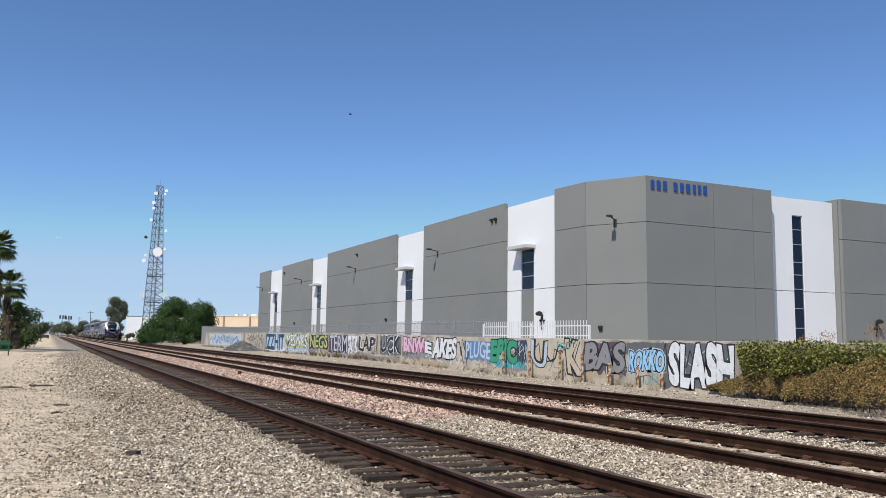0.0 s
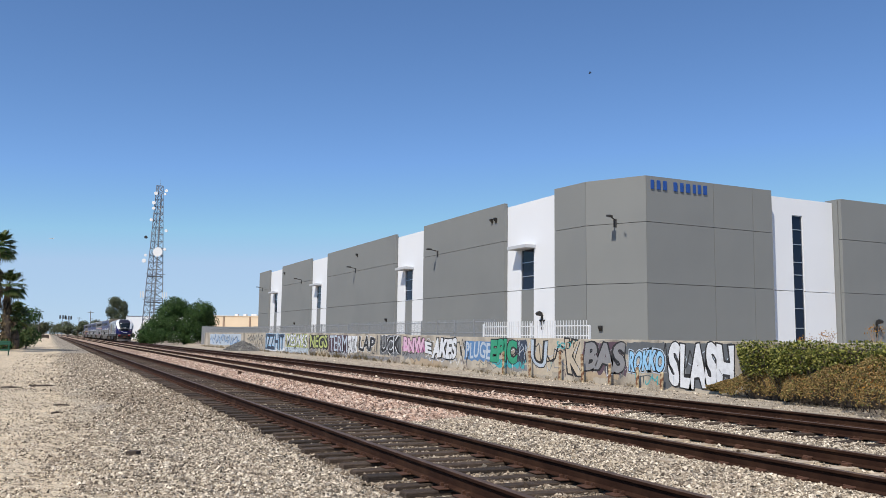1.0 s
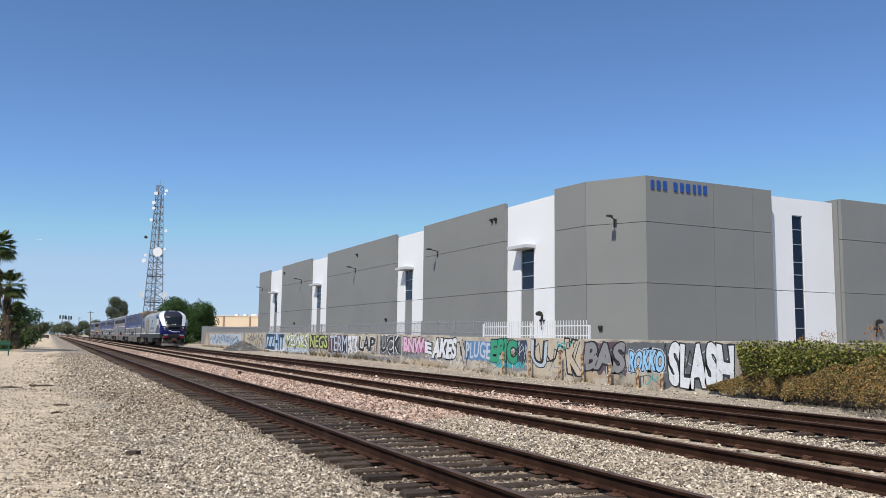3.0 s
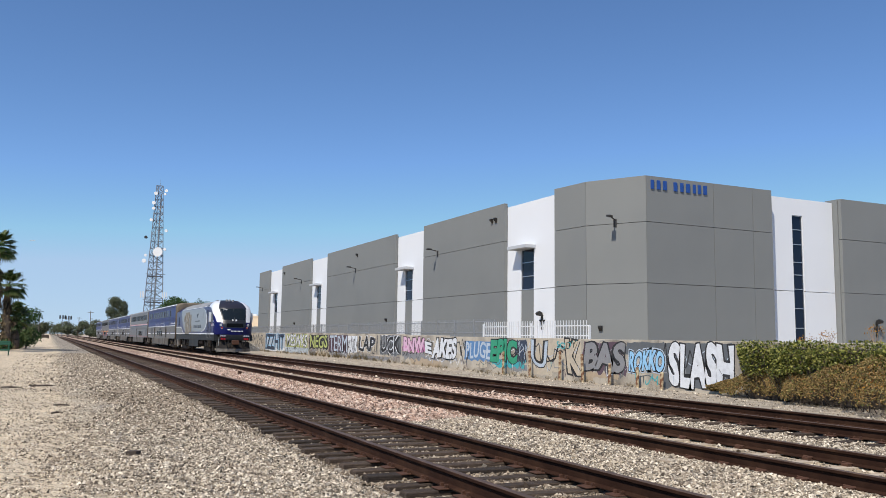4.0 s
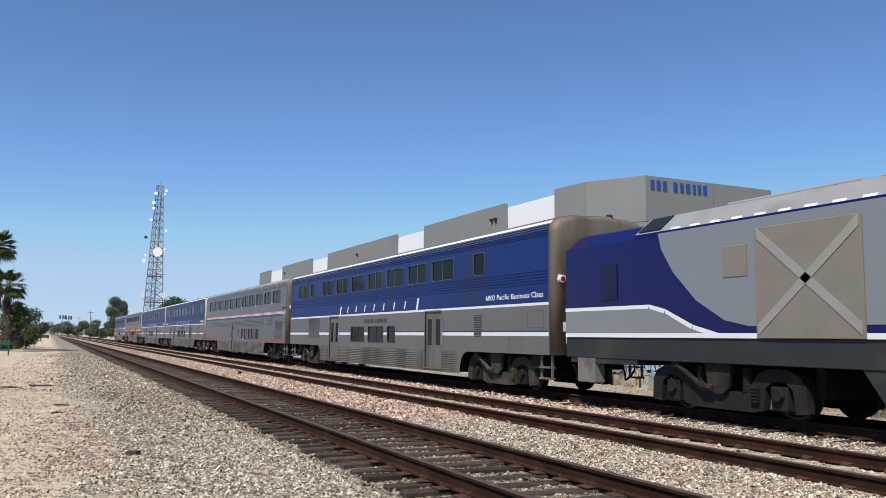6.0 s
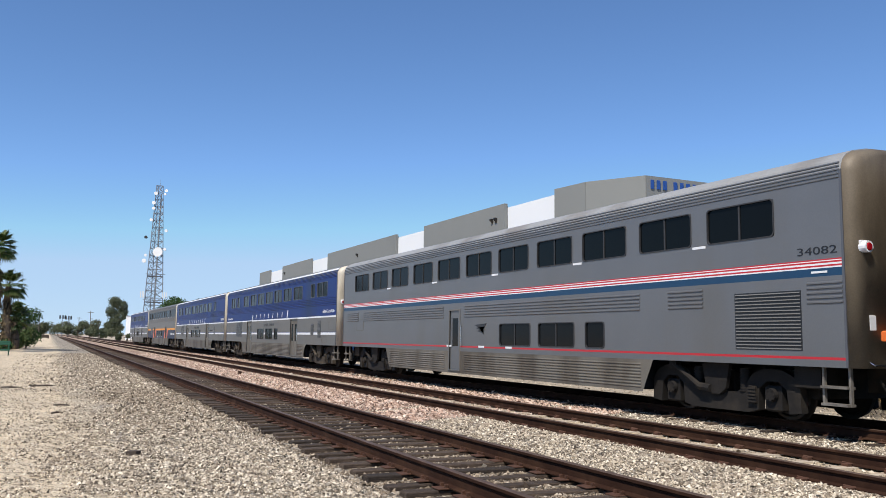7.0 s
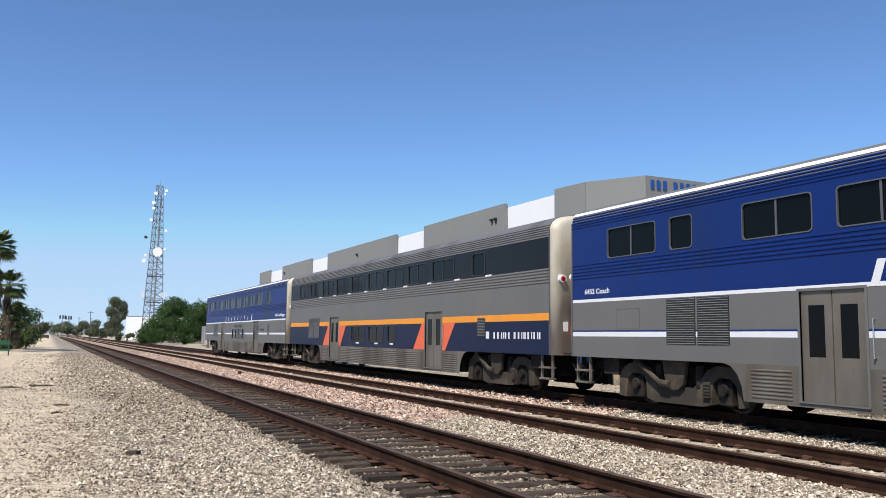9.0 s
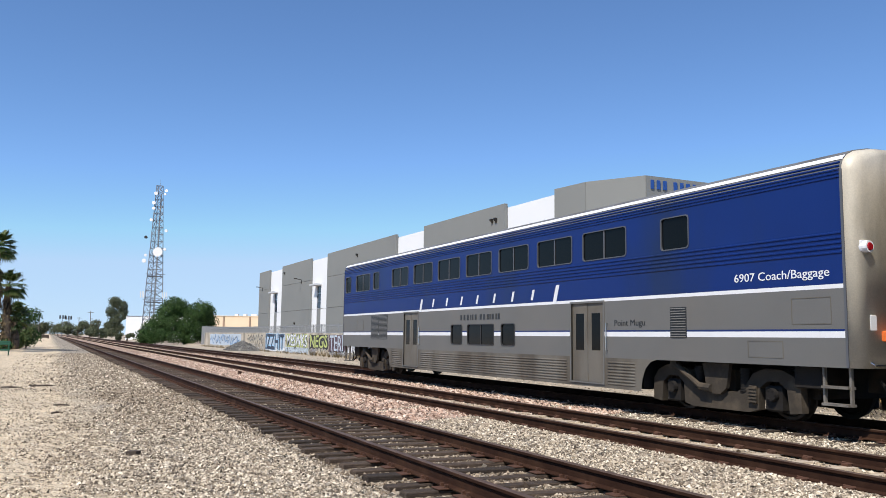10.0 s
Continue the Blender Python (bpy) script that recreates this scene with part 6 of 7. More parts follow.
def scatter_clumps(w, d, z0, z1, n, r, seed):
    rr = random.Random(seed)
    out = []
    for i in range(n):
        t = rr.random()
        z = z0 + (z1 - z0) * t
        k = math.sqrt(max(1 - ((z - (z0 + (z1 - z0) * 0.45)) / ((z1 - z0) * 0.62)) ** 2, 0.08))
        q = r * rr.uniform(0.7, 1.25)
        out.append((rr.uniform(-1, 1) * w * k, rr.uniform(-1, 1) * d * k, z, q, q, q * 0.85))
    return out


FICUS = [(2.3, -0.5, 5.3, 2.3, 2.2, 2.0), (3.3, 0, 3.7, 1.9, 1.8, 1.6), (0.9, -0.8, 4.4, 1.9, 1.9, 1.8), (-2.0, 0.6, 6.4, 2.0, 1.9, 1.5), (-3.0, 0.3, 5.2, 1.9, 1.8, 1.6), (-1.0, 0, 5.9, 1.7, 1.7, 1.4),
         (-4.0, -0.4, 3.6, 1.9, 1.7, 1.6), (-5.4, 0, 2.3, 1.8, 1.6, 1.6), (-6.6, 0, 1.2, 1.5, 1.4, 1.2), (-2.4, -1.2, 3.2, 1.9, 1.6, 1.6), (-0.4, -1.4, 2.6, 1.8, 1.5, 1.5), (1.6, -1.2, 2.5, 1.8, 1.5, 1.5),
         (-4.2, -1.4, 1.4, 1.8, 1.4, 1.3), (-2.0, -1.7, 1.2, 1.8, 1.3, 1.2), (0.4, -1.7, 1.0, 1.7, 1.3, 1.1), (2.6, -0.8, 1.3, 1.5, 1.3, 1.1), (3.4, -0.3, 5.6, 1.2, 1.2, 1.0), (-6.0, -0.8, 0.6, 1.6, 1.2, 0.9)]
broad_tree("ficus_tree", "dense dark green tree in rounded lobes beyond the wall", (21.0, 145.5, -0.1), FICUS, 46000, 0.26, M_LEAF_DARK, 3.2, 0.35, 11)
broad_tree("round_shrub", "dark green shrub at the end of the wall", (25.0, 139, -0.1), scatter_clumps(2.2, 1.5, 0.3, 1.4, 6, 0.8, 4), 1500, 0.24, M_LEAF_FAR, 0.6, 0.1, 12, 3)
broad_tree("eucalyptus_tree", "grey-green tree with an open ragged crown", (18.4, 268.5, -0.2),
           [(-0.8, 0, 11.2, 1.9, 1.9, 1.7), (1.2, 0, 10.0, 1.7, 1.7, 1.8), (-1.8, 0, 8.3, 1.6, 1.6, 1.6), (0.8, 0, 7.2, 2.0, 1.8, 1.6), (2.0, 0, 8.2, 1.1, 1.1, 1.3), (-0.6, 0, 5.6, 2.0, 1.8, 1.5), (0.4, 0, 3.6, 1.7, 1.6, 1.5), (-1.2, 0, 2.0, 2.0, 1.6, 1.3)],
           9000, 0.42, M_LEAF_FAR, 7.0, 0.3, 13)
for k, (x, y, w, h, n) in enumerate(((9.5, 330, 5, 5.5, 1500), (21, 420, 9, 8, 2200), (12, 520, 8, 9, 1600), (5.5, 640, 10, 10, 1500), (-4.5, 300, 4, 5.5, 1300), (-6.5, 210, 3.0, 5, 1500),
                                     (-14, 480, 10, 9, 1500), (30, 560, 14, 10, 1800), (-4, 760, 14, 11, 1500), (16, 800, 20, 12, 1500), (15.5, 300, 3, 3.2, 900), (17, 212, 2.6, 2.2, 900))):
    tagged(broad_tree("lineside_tree", "distant grey-green tree beside the railway", (x, y, -0.3), scatter_clumps(w, w * 0.6, h * 0.25, h * 0.8, 9, h * 0.26, 30 + k), n * 2, 0.6 if y > 250 else 0.35, M_LEAF_FAR, h * 0.5, 0.22, 50 + k, 4), group="trees along the line")


def fan_palm(at, h, crown, label, seed, skirt=3.5, n=46, trunk=0.34):
    t = thing("fan_palm", label, "palm tree", at, "palms beside the track")
    r = random.Random(seed)
    s = Shape()
    prev, k = (0, 0, -0.4), 6
    for i in range(1, k + 1):
        p = (0.12 * math.sin(i), 0.1 * math.cos(i * 1.3), h * i / k)
        s.tube(prev, p, trunk * (1.15 - 0.06 * i), trunk * (1.15 - 0.06 * (i + 1)), 10)
        prev = p
    part("trunk", s, M_BARK, t)
    live, dead = Shape(), Shape()

    def frond(sh, base, az, el, ln, droop, blades=11, spread=62):
        d = Vector((math.cos(az) * math.cos(el), math.sin(az) * math.cos(el), math.sin(el)))
        side = Vector((-math.sin(az), math.cos(az), 0))
        stem = base + d * ln * 0.5
        w = side * 0.03
        sh.quad(base - w, base + w, stem + w * 0.5, stem - w * 0.5)
        for b in range(blades):
            a = radians(-spread + 2 * spread * b / (blades - 1))
            dirn = (d * math.cos(a) + side * math.sin(a)).normalized()
            mid = stem + dirn * ln * 0.32
            tip = stem + dirn * ln * 0.55 + Vector((0, 0, -droop * ln * r.uniform(0.15, 0.3)))
            q = dirn.cross(Vector((0, 0, 1))).normalized() * 0.05 * ln
            sh.quad(stem, mid + q, tip, mid - q)
    top = Vector((0, 0, h))
    for i in range(n):
        el = radians(r.uniform(-35, 80))
        frond(live, top + Vector((0, 0, r.uniform(-0.3, 0.2))), r.uniform(0, 6.28), el, crown * r.uniform(0.75, 1.15), 0.7)
    for i in range(int(n * skirt / 2.2)):
        z = h - 0.4 - skirt * r.random() ** 0.8
        frond(dead, Vector((0, 0, z)), r.uniform(0, 6.28), radians(r.uniform(-86, -58)), crown * r.uniform(0.5, 0.8), 0.3, 7, 40)
    part("crown", live, M_PALM, t, fix=False)
    part("dead_frond_skirt", dead, M_PALM_DEAD, t, "hanging dead brown fronds", fix=False)


fan_palm((-4.6, 85, -0.3), 9.5, 1.75, "tall fan palm with a brown frond skirt", 3, 8.6, 70)
fan_palm((-3.8, 90.5, -0.3), 6.2, 1.75, "fan palm with drooping green crown", 4, 5.4, 64)
fan_palm((-3.1, 94, -0.3), 3.2, 1.7, "young bushy fan palm beside the access track", 5, 2.2, 64)
fan_palm((-5.1, 80, -0.3), 6.4, 1.5, "fan palm with a thick dead skirt", 6, 6.0, 40)
broad_tree("roadside_bush", "dark green bush below the palms", (-2.7, 104, -0.3), scatter_clumps(1.6, 1.6, 0.8, 4.3, 9, 1.0, 6), 3200, 0.26, M_LEAF_DARK, 2.0, 0.15, 14, 4)
broad_tree("roadside_bush", "olive green bush beside the dirt track", (-2.2, 98, -0.3), scatter_clumps(1.2, 1.4, 0.3, 1.9, 7, 0.7, 7), 1700, 0.22, M_PALM, 0.8, 0.1, 15, 3)
broad_tree("roadside_bush", "dark undergrowth at the foot of the palms", (-5.0, 89, -0.3), scatter_clumps(1.6, 4.0, 0.3, 2.2, 10, 0.9, 8), 2600, 0.26, M_LEAF_DARK, 0.8, 0.1, 16, 3)


def build_hedge():
    rng_ = np.random.RandomState(8)
    n = 34000
    y = rng_.uniform(2.0, 20.5, n)
    z = rng_.uniform(0.0, 1.0, n) ** 0.8
    front = 20.0 + 0.18 * np.sin(y * 1.7) + 0.12 * np.sin(y * 4.1)
    x = front + rng_.rand(n) ** 2 * 0.8
    zz = 0.32 + z * 1.08 + 0.05 * np.sin(y * 3.3) + 0.04 * np.sin(y * 8)
    x = np.where(zz > 1.22, x + rng_.rand(n) * 0.9, x)
    keep = (zz > 0.55 + 0.25 * np.sin(y * 0.9)) | (rng_.rand(n) < 0.2)
    keep &= y < 19.55 + 0.3 * zz + (x - 20.0) * 1.0
    me = leaf_cloud(np.stack([x, y, zz], 1)[keep], 0.082, 21, aspect=0.75)
    me.materials.append(M_LEAF_HEDGE)
    h = thing("ivy_hedge", "green ivy hedge growing over the boundary wall", "hedge")
    part("foliage", me, None, h)
    core = Shape()
    core.box(20.45, 21.1, 2.0, 19.8, -0.4, 1.22)
    part("stem_mass", core, M_BARK, h)
    for name, label, mtl, n, y0, y1, seed, top in (("dry_bush", "brown dry bush in front of the ivy hedge", M_LEAF_BROWN, 48000, 2.0, 21.9, 31, 0.85),
                                              ("rust_bush", "rust-orange dry bush beside the gravel", M_LEAF_RUST, 6000, 2.0, 15.2, 32, 0.9)):
        rng_ = np.random.RandomState(seed)
        y = rng_.uniform(y0, y1, n)
        foot = np.interp(y, [2, 8, 13, 17, 20, 21.9], [17.0, 17.3, 18.1, 19.5, 20.25, 20.62])
        foot = foot + 0.25 * np.sin(y * 2.1) + 0.12 * np.sin(y * 5.3)
        t = rng_.rand(n) ** 1.1
        hgt = np.interp(y, [2, 13, 17, 19, 21, 21.9], [1.15, 1.0, 0.9, 0.6, 0.1, -0.2]) * (0.85 + 0.2 * np.sin(y * 1.3 + 1) + 0.12 * np.sin(y * 3.9))
        x = foot + (20.5 - foot) * t
        z = -0.42 + (hgt + 0.42) * np.minimum(1, 0.25 + 0.9 * np.sqrt(t)) * (1 - 0.45 * rng_.rand(n) ** 2)
        if mtl is M_LEAF_RUST:
            k = np.sin(y * 1.9) + np.sin(x * 3) + rng_.normal(size=n) * 0.4 > 0.6 - (14 - y) * 0.2
            x, y, z = x[k] - 0.10, y[k], -0.42 + (z[k] + 0.42) * 0.86
        me = leaf_cloud(np.stack([x, y, z], 1), 0.078, seed, aspect=0.45)
        me.materials.append(mtl)
        b = thing(name, label, "bush")
        part("foliage", me, None, b)
        s = Shape()
        r = random.Random(seed)
        for i in range(120):
            yy = r.uniform(y0, y1 - 1)
            xx = float(np.interp(yy, [2, 8, 13, 17, 20, 21.9], [17.4, 17.8, 18.7, 19.8, 20.2, 20.62]))
            s.tube((xx + 0.4, yy, -0.45), (xx + r.uniform(-0.5, 0.3), yy + r.uniform(-.3, .3), r.uniform(0.1, 0.6)), 0.012, 0.005, 4)
        part("twig_mass", s, M_STICK, b, fix=False)["kind"] = "stuff"
    # red-tipped twigs above the hedge
    for y, hgt in ((17.2, 1.75), (15.6, 1.9), (18.0, 1.6)):
        s = Shape()
        r = random.Random(int(y * 10))
        for i in range(9):
            s.tube((20.9, y, 1.2), (20.9 + r.uniform(-.15, .15), y + r.uniform(-.25, .25), hgt - r.uniform(0, .25)), 0.008, 0.004, 4)
        tw = thing("sapling", "thin reddish sapling above the hedge", "shrub")
        part("stems", s, M_CREAM_TRIM, tw, fix=False)
        me = leaf_cloud(np.array([20.9, y, hgt - 0.12]) + np.random.RandomState(3).normal(size=(60, 3)) * np.array([.12, .16, .07]), 0.06, 5)
        me.materials.append(M_LEAF_RUST)
        part("leaves", me, None, tw)


build_hedge()


def build_weeds():
    """Dry tufts along the foot of the wall."""
    r = np.random.RandomState(12)
    s = Shape()
    for i in range(420):
        y = r.uniform(23.5, 124)
        x = 20.75 - abs(r.normal()) * 0.35
        g = ground_z(x, y)
        big = r.uniform(0.10, 0.30) * (1.9 if 60 < y < 72 or 56 < y < 60 or 49 < y < 56 and i % 3 == 0 else 1)
        for b in range(7):
            a = r.uniform(0, 6.28)
            tip = (x + math.cos(a) * big * 0.5, y + math.sin(a) * big * 0.8, g + big * r.uniform(0.6, 1.3))
            w = 0.012 + big * 0.02
            s.quad((x - w, y - w, g - 0.02), (x + w, y + w, g - 0.02), tip)
    solid("dry_weeds", s, M_STRAW, "dry straw-coloured weeds along the wall", "weeds", kind="stuff", fix=False)


build_weeds()


# ---- lattice tower ----
def build_tower():
    t = thing("lattice_tower", "tall grey lattice radio tower with dishes", "tower", (22.25, 211, -0.2))
    H = 38.2

    def leg(k, z):
        r0 = 2.95 - 2.05 * z / H
        a = radians(95 + 120 * k)
        return Vector((r0 * math.cos(a) + 0.35 * (z / H), r0 * math.sin(a), z))
    n = 22
    zs = [H * i / n for i in range(n + 1)]
    for k in range(3):
        s = Shape()
        s.tube(leg(k, 0), leg(k, H), 0.13, 0.08, n=6)
        part("leg", s, M_GALV, t)
    for i in range(n):
        for k in range(3):
            s = Shape()
            a, b = leg(k, zs[i]), leg((k + 1) % 3, zs[i])
            c, d = leg(k, zs[i + 1]), leg((k + 1) % 3, zs[i + 1])
            s.tube(a, d, 0.05, n=5, caps=False)
            s.tube(b, c, 0.05, n=5, caps=False)
            s.tube(c, d, 0.06, n=5, caps=False)
            part("brace", s, M_GALV, t)
    s = Shape()
    s.tube((0.4, 0.3, 0), (0.9, 0.2, H - 2), 0.22, 0.16, 6)
    part("cable_ladder", s, M_FENCE_GREY, t)
    for z in (9.4, 15.7):
        s = Shape()
        for k in range(3):
            s.tube(leg(k, z) * 1.0, leg((k + 1) % 3, z), 0.14, n=5)
            o = leg(k, z)
            s.tube(Vector((o.x * 1.25, o.y * 1.25, z + 0.5)), Vector((leg((k + 1) % 3, z).x * 1.25, leg((k + 1) % 3, z).y * 1.25, z + 0.5)), 0.05, n=5)
        part("platform", s, M_GALV, t)

    def dish(px, z, r, deep, dark=False):
        dx = (px - 274) * 0.138
        a = -1.2
        s = Shape()
        p = Vector((dx * 0.92, -dx * 0.35 - 0.8, z))
        f = Vector((-0.35, -0.93, 0.0))
        s.tube(p + f * deep, p, r, r * 0.92, 18)
        s.tube(p, p - f * 0.7, 0.07, n=6)
        part("dish", s, M_SIGNAL_BLACK if dark else M_DISH, t, "white microwave dish")
    for px, py, r, dp in ((279, 446, 1.15, 0.35), (265, 389, .38, .4), (292, 408, .36, .4), (257, 420, .38, .4), (258, 452, .34, .4), (256, 462, .5, .5),
                          (291, 441, .34, .4), (271, 341, .45, .4), (268, 358, .45, .45), (268, 368, .36, .4), (289, 336, .38, .4), (287, 342, .3, .3)):
        dish(px, (600 - py) * 0.1379 + 0.4, r, dp, py == 420)
    for dx in (-2.9, -2.5, 2.6, 3.0, 2.2, -2.2):
        for zz in (10.2,):
            s = Shape()
            s.box(dx - 0.10, dx + 0.10, -1.5 - 0.08, -1.5 + 0.08, zz + 0.2, zz + 1.7, c=0.02)
            s.tube((dx * 0.7, -0.9, zz + 1), (dx, -1.5, zz + 1), 0.04, n=5)
            part("panel_antenna", s, M_DISH, t)
    s = Shape()
    s.tube((0.55, 0, H), (0.55, 0, H + 1.8), 0.04, 0.02, 5)
    part("lightning_rod", s, M_GALV, t)


build_tower()


# ---- far buildings, signals, poles ----
def build_far():
    b = thing("cream_warehouse", "long cream stucco warehouse with brown pilasters", "building", (0, 0, 0))
    s = Shape()
    s.box(29.0, 75, 172.0, 210, -0.2, 5.25)
    part("wall", s, M_CREAM, b)
    s = Shape()
    s.box(28.9, 75.1, 171.9, 210.1, 5.25, 5.4)
    part("parapet_cap", s, M_CREAM, b)
    for x in (32.2, 37.6, 43.0, 48.4):
        s = Shape()
        s.box(x, x + 0.3, 171.85, 172.0, -0.2, 5.2)
        part("pilaster", s, M_CREAM_TRIM, b)
    for x in (33.4, 35.2, 36.9, 37.4, 40.5):
        s = Shape()
        s.box(x, x + 0.6, 176, 177, 5.3, 5.85, c=0.05)
        part("roof_unit", s, M_DISH, b)
    b.matrix_basis = Matrix.Translation((29, 172, 0)) @ Matrix.Rotation(radians(-28), 4, 'Z') @ Matrix.Translation((-29, -172, 0))
    b = thing("white_warehouse", "white low warehouse beyond the tower", "building")
    s = Shape()
    s.box(19.3, 40, 247, 290, -0.2, 6.4, c=0.05)
    part("wall", s, M_WHITE_PAINT, b)
    s = Shape()
    s.box(23.2, 25.6, 246.6, 247.0, -0.2, 2.9)
    part("loading_door", s, M_CREAM_TRIM, b)
    s = Shape()
    s.box(19.2, 40.1, 246.9, 290, 6.4, 6.55)
    part("parapet_cap", s, M_FENCE_GREY, b)
    b.matrix_basis = Matrix.Translation((20, 247, 0)) @ Matrix.Rotation(radians(-25), 4, 'Z') @ Matrix.Translation((-20, -247, 0))
    for x, y, h in ((8.0, 440, 10.5), (10.6, 440, 10.2)):
        m = thing("railway_signal", "black railway signal heads on a mast", "railway signal", (x - 2.5, y, -0.2), "signals down the line")
        s = Shape()
        s.tube((0, 0, 0), (0, 0, h - 1), 0.13, 0.1, 8)
        part("mast", s, M_GALV, m)
        s = Shape()
        s.tube((-1.3, 0, h - 1.2), (1.3, 0, h - 1.2), 0.08, n=6)
        part("cross_arm", s, M_GALV, m)
        for dx in (-1.1, 0.2, 1.2):
            s = Shape()
            s.box(dx - 0.32, dx + 0.32, -0.2, 0.1, h - 1.9, h - 0.2, c=0.06)
            o = part("signal_head", s, M_SIGNAL_BLACK, m)
            for q in (0.4, 0.9, 1.4):
                g = Shape()
                g.tube((dx, -0.2, h - 0.2 - q), (dx, -0.55, h - 0.2 - q), 0.15, n=10)
                part("hood", g, M_SIGNAL_BLACK, o)
    for x, y, h in ((14.7, 360, 10.8), (12.3, 420, 9.5), (16.5, 330, 7.0), (-3.0, 291, 9.2), (20.0, 470, 10), (10.0, 520, 10)):
        p = thing("utility_pole", "wooden utility pole with crossarm", "pole", (x, y, -0.3), "utility poles")
        s = Shape()
        s.tube((0, 0, 0), (0, 0, h), 0.16, 0.11, 8)
        part("shaft", s, M_POLE, p)
        s = Shape()
        s.box(-1.1, 1.1, -0.06, 0.06, h - 0.7, h - 0.55)
        part("crossarm", s, M_POLE, p)
    c = thing("equipment_cabinet", "low dark railway equipment on the access track", "equipment", (-0.9, 279, -0.27))
    s = Shape()
    s.box(-1.2, 1.0, -0.8, 0.8, 0.25, 1.2, c=0.05)
    part("body", s, M_STICK, c)
    for x in (-1.0, 0.8):
        s = Shape()
        s.box(x - 0.15, x + 0.15, -0.8, 0.8, 0.0, 0.26)
        part("skid", s, M_STICK, c)
    b = thing("green_bench", "small dark green metal bench beside the dirt track", "bench", (-3.1, 68.2, -0.28))
    for z in (0.42, 0.85, 1.0):
        s = Shape()
        s.box(-0.6, 0.6, -0.05 if z > 0.5 else -0.25, 0.0 if z > 0.5 else 0.2, z - 0.06, z + 0.06, c=0.01)
        part("slat", s, M_GREEN_BOX, b)
    for x in (-0.5, 0.5):
        s = Shape()
        s.box(x - 0.04, x + 0.04, -0.03, 0.03, 0, 1.06)
        part("leg", s, M_GREEN_BOX, b)


build_far()


# ---- loose stone ----
def stones(count, x0, x1, y0, y1, size, seed, material, label, accept, name="gravel"):
    """Angular stones, each an eight-faced lump, strewn over the ground as one heap."""
    rng_ = np.random.RandomState(seed)
    u = rng_.rand(count)
    y = y0 * (y1 / y0) ** u if y0 > 0 else y0 + (y1 - y0) * u
    x = rng_.uniform(x0, x1, count)
    k = accept(x, y, rng_.rand(count))
    x, y = x[k], y[k]
    n = len(x)
    z = ground_zs(x, y)
    base = np.array([(1, 0, 0), (0, 1, 0), (-1, 0, 0), (0, -1, 0), (0, 0, 1), (0, 0, -1)], float)
    v = np.repeat(base[None], n, 0) * rng_.uniform(0.55, 1.25, (n, 6, 1)) + rng_.normal(size=(n, 6, 3)) * 0.17
    v[:, :, 2] *= 0.75
    a = rng_.uniform(0, 6.28, n)
    c, s_ = np.cos(a), np.sin(a)
    vx, vy = v[:, :, 0] * c[:, None] - v[:, :, 1] * s_[:, None], v[:, :, 0] * s_[:, None] + v[:, :, 1] * c[:, None]
    tilt = rng_.normal(size=(n, 2)) * 0.4
    vz = v[:, :, 2] + vx * tilt[:, :1] + vy * tilt[:, 1:]
    sz = (size * rng_.lognormal(0, 0.27, n))[:, None]
    P = np.stack([x[:, None] + vx * sz, y[:, None] + vy * sz, z[:, None] + vz * sz + sz * 0.28], -1).reshape(-1, 3)
    f0 = np.array([(0, 1, 4), (1, 2, 4), (2, 3, 4), (3, 0, 4), (1, 0, 5), (2, 1, 5), (3, 2, 5), (0, 3, 5)])
    F = (f0[None] + 6 * np.arange(n)[:, None, None]).reshape(-1, 3)
    me = bpy.data.meshes.new(name)
    me.from_pydata(P.tolist(), [], F.tolist())
    me.materials.append(material)
    tagged(new(name, me), label, "gravel", kind="stuff")


def in_track(x, half):
    return (np.abs(x - TRACKS[0]) < half) | (np.abs(x - TRACKS[1]) < half) | (np.abs(x - TRACKS[2]) < half)


def wobble(y):
    return 0.45 * np.sin(y * 0.35) + 0.3 * np.sin(y * 0.93 + 1)


def near_rail(x):
    out = np.zeros(len(x), bool)
    for t in TRACKS:
        for sg in (-1, 1):
            out |= np.abs(x - t - sg * 0.754) < 0.10
    return out


def keep_grey(x, y, u):
    dens = np.where(x < 0.7 + wobble(y) + 0.8 * (np.sin(x * 9 + y * 5) * np.sin(y * 7)), 0.10, 1.0)
    dens = np.where((np.abs(x - TRACKS[1]) < 0.70), 0.10, dens)
    dens = np.where((x > 6) & (x < 14.6) & (y > 17 + wobble(y * 2) * 4), 0.12, dens)
    dens = np.where((np.abs(x - TRACKS[0]) < 1.45), 0.0, dens)
    return (u < dens) & ~near_rail(x) & (x < 16.3) & (x < y * 2.2 + 1)


def keep_bed(x, y, u):
    off = np.abs(x - TRACKS[0])
    on_tie = (np.abs((y - 2.0 + 0.25) % 0.5 - 0.25) < 0.125) & (off < 1.36)
    return (u < np.where(on_tie, 0.03, 0.9)) & ~near_rail(x)


def keep_shoulder(x, y, u):
    return u < np.clip((y - 14) / 14, 0, 1) * np.clip((x - 0.9 - wobble(y) * 0.5) / 1.2, 0, 0.8)


def keep_pink(x, y, u):
    dens = np.where((np.abs(x - TRACKS[1]) < 0.70), 0.12, 0.95)
    return (u < dens) & ~near_rail(x) & (y > 17 + wobble(y * 2) * 4)


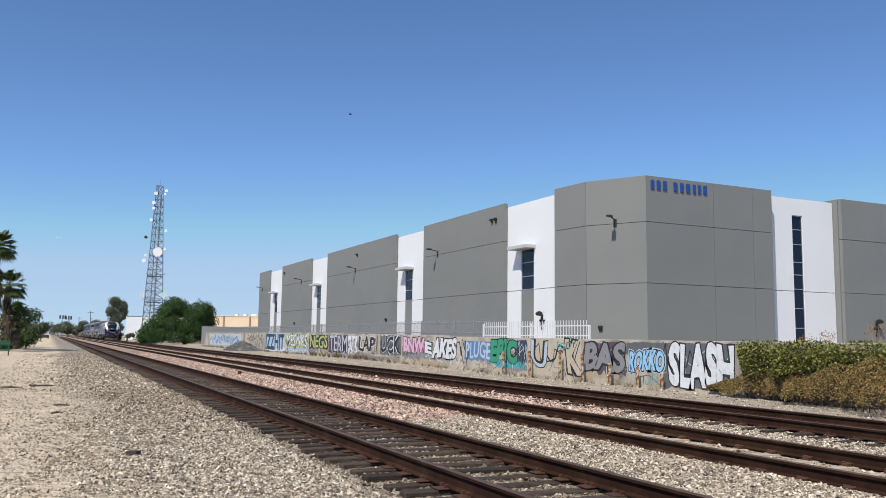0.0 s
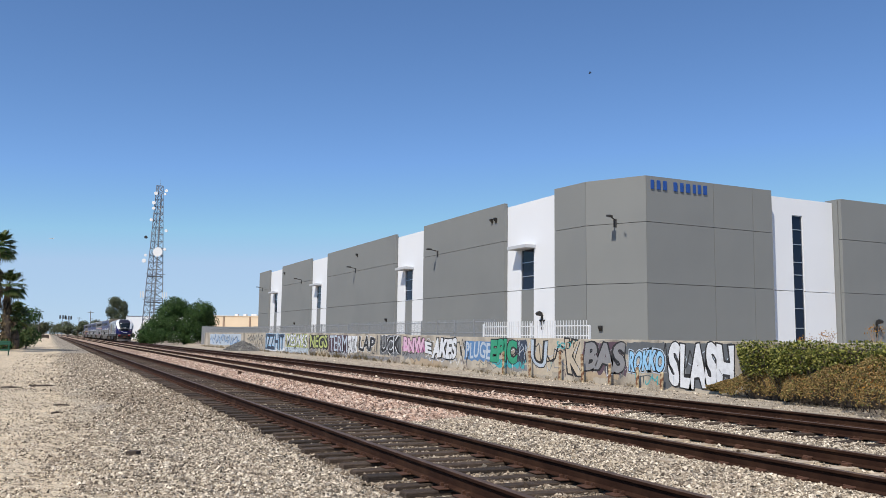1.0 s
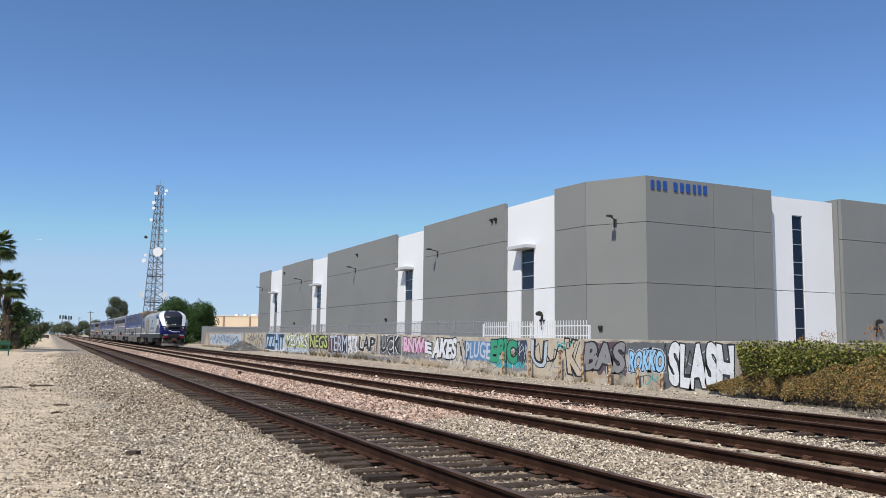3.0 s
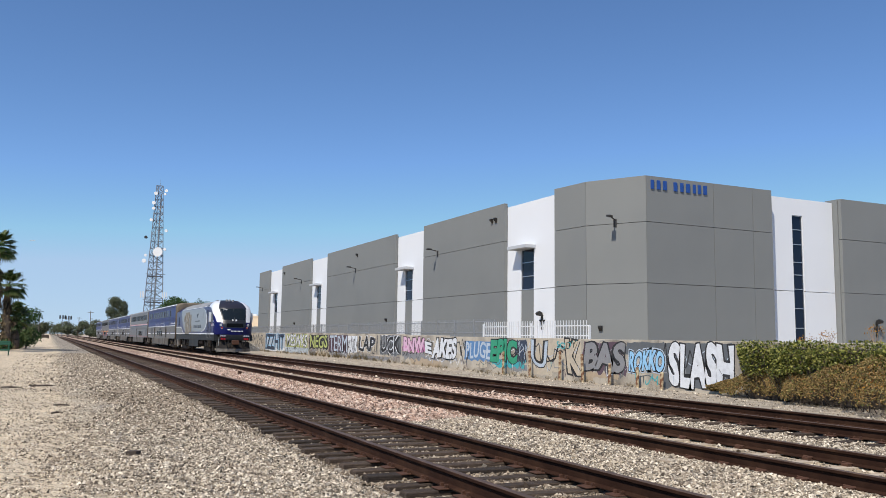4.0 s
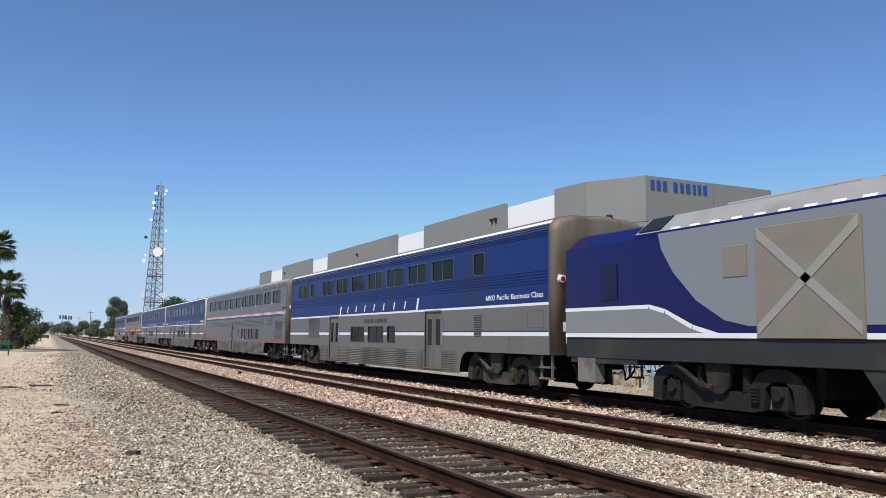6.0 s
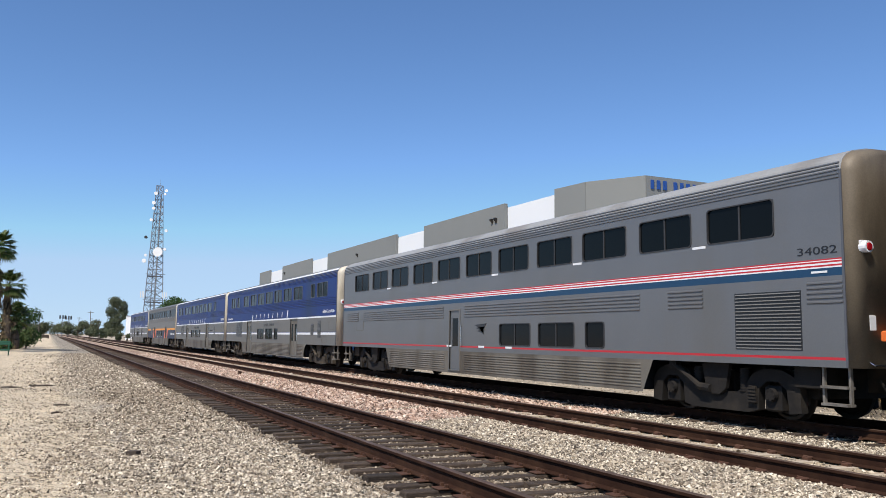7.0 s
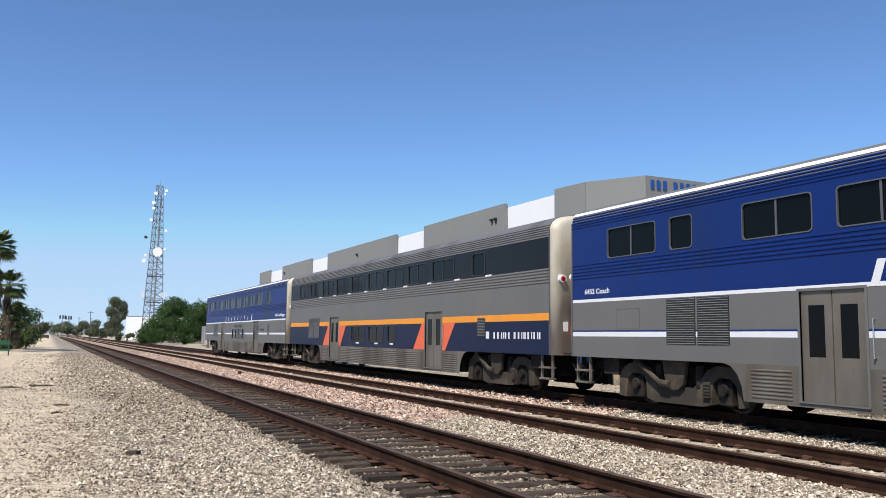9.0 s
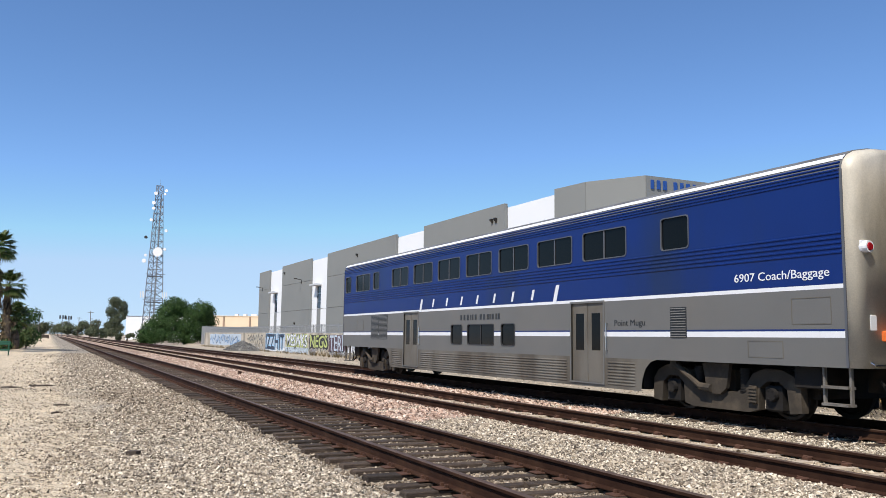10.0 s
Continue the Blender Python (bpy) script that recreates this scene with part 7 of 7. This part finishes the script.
stones(290000, -2.0, 16.3, 4.6, 30.0, 0.0185, 1, M_STONE, "loose grey crushed stone over the railway bed", keep_grey)
stones(60000, -1.6, 16.3, 26.0, 75.0, 0.036, 2, M_STONE, "loose grey crushed stone along the track", keep_grey)
stones(90000, 6.0, 14.7, 15.0, 75.0, 0.031, 3, M_STONE_PINK, "loose pinkish crushed stone between the tracks", keep_pink)
stones(34000, -3.5, 2.4, 7.0, 45.0, 0.0125, 6, M_STONE, "small pebbles in the pale dirt", lambda x, y, u: u < 0.9)
stones(5000, 15.6, 20.6, 12.0, 60.0, 0.025, 4, M_STONE, "scattered small stones by the wall", lambda x, y, u: u < 0.8)


stones(42000, 3.25, 6.15, 4.6, 45.0, 0.021, 7, M_STONE_BROWN, "grimy brown stones between the wooden ties", keep_bed)
stones(60000, 0.8, 3.5, 14.0, 75.0, 0.027, 8, M_STONE_BROWN, "dull brown stones on the bed shoulder", keep_shoulder)


def build_pile():
    r = np.random.RandomState(9)
    s = Shape()
    for i in range(6500):
        a, q = r.uniform(0, 6.28), math.sqrt(r.rand())
        x, y = 19.3 + 1.9 * q * math.cos(a), 91.5 + 5.0 * q * math.sin(a)
        z = -0.35 + 1.2 * (1 - q) ** 0.8
        w = r.uniform(0.025, 0.06)
        p = [(x + r.normal() * w, y + r.normal() * w, z + r.normal() * w * 0.6) for _ in range(4)]
        s.quad(p[0], p[1], p[2])
        s.quad(p[0], p[2], p[3])
        s.quad(p[1], p[3], p[2])
    k = len(s.v)
    ringp = [(19.3 + 1.9 * math.cos(t * 0.35), 91.5 + 5.0 * math.sin(t * 0.35), -0.4) for t in range(18)]
    for i in range(18):
        s.quad(ringp[i], ringp[(i + 1) % 18], (19.3, 91.5, 0.82))
    solid("gravel_pile", s, M_STONE_GREY, "heap of grey gravel against the wall", "gravel pile", kind="stuff", fix=False)


build_pile()

# loose pieces on the dirt
for x, y, ln, turn, r_ in ((-0.95, 28.3, 0.55, 80, 0.03), (-0.1, 28.6, 0.75, 100, 0.025), (0.35, 21.0, 0.35, 85, 0.02), (0.25, 19.2, 0.25, 120, 0.02), (1.1, 35.0, 0.9, 60, 0.02)):
    s = Shape()
    s.tube((-ln / 2, 0, 0), (0, 0.02, 0.015), r_, r_, 7)
    s.tube((0, 0.02, 0.015), (ln / 2, 0, 0), r_, r_ * 0.7, 7)
    o = solid("stick", s, M_STICK, "dark weathered stick lying on the dirt", "stick", (x, y, ground_z(x, y) + r_ * 0.8), "sticks on the dirt")
    o.rotation_euler = (0, 0, radians(turn - 90))
s = Shape()
s.prism([(-0.10, -0.03), (-0.05, 0.06), (0.05, 0.07), (0.10, 0.0), (0.03, -0.06)], 'z', -0.02, 0.06)
solid("dark_rock", s, M_STICK, "single dark rock on the pale gravel", "rock", (1.15, 12.3, ground_z(1.15, 12.3)))


# ---- things in the sky ----
def build_bird():
    b = thing("bird", "dark bird with spread wings in flight", "bird")
    s = Shape()
    s.tube((-0.08, 0, 0), (0.04, 0, 0.0), 0.012, 0.024, 8)
    s.tube((0.04, 0, 0.0), (0.10, 0, 0.01), 0.024, 0.008, 8)
    part("body", s, M_BIRD, b)
    for sg in (-1, 1):
        s = Shape()
        s.prism([(0.04, 0.0), (0.035, sg * 0.09), (-0.015, sg * 0.19), (-0.04, sg * 0.10), (-0.035, 0.0)], 'z', -0.004, 0.006)
        o = part("wing", s, M_BIRD, b)
        o.rotation_euler = (radians(sg * 14), 0, 0)
    return b


def build_plane():
    b = thing("airliner", "tiny white airliner far away in the sky", "airplane")
    s = Shape()
    s.tube((-8, 0, 0), (8, 0, 0), 1.0, 0.8, 8)
    part("fuselage", s, M_DISH, b)
    for sg in (-1, 1):
        s = Shape()
        s.prism([(1.5, 0), (-3, sg * 8), (-4.5, sg * 8), (-2, 0)], 'z', -0.15, 0.15)
        part("wing", s, M_DISH, b)
    s = Shape()
    s.prism([(-8, 0.5), (-5.5, 0.5), (-7.5, 3.2), (-8.5, 3.2)], 'y', -0.12, 0.12)
    part("tail_fin", s, M_DISH, b)
    return b


BIRD, PLANE = build_bird(), build_plane()


# ---- motion ----
def motions():
    """The train runs past at a nearly steady speed; a bird and a far airliner cross the sky."""
    times = sorted({0.0, 0.1, 0.2, *[0.5 + 0.5 * i for i in range(19)], 9.8, 9.9, 10.0})
    gain = {7.5: -0.12, 8.0: -0.30, 8.5: 0.08, 9.5: -0.25}
    for ob, ahead in TRAIN:
        walk(ob, [(t, pose(TRACKS[2], 34.76 - 34.55 * (t - 5.5) + gain.get(t, 0.0) + ahead, 0)) for t in times])
    a, b = Vector((14.23, 41.9, 13.54)), Vector((43.58, 27.18, 19.61))
    head = math.degrees(math.atan2(b.y - a.y, b.x - a.x))
    walk(BIRD, [(t, pose(*(a + (b - a) * (t / 2.5)), 10 * math.sin(t * 5), -8, head)) for t in (0.0, 0.25, 0.5, 0.75, 1.0, 1.5, 2.0, 3.0, 5.0, 8.0, 10.0)])
    walk(PLANE, [(t, pose(10 - 21.0 * t, 3297 + 10 * t, 349 - 2.9 * t, 0, 0, 176)) for t in (0.0, 1.0, 2.5, 5.0, 7.5, 10.0)])


motions()
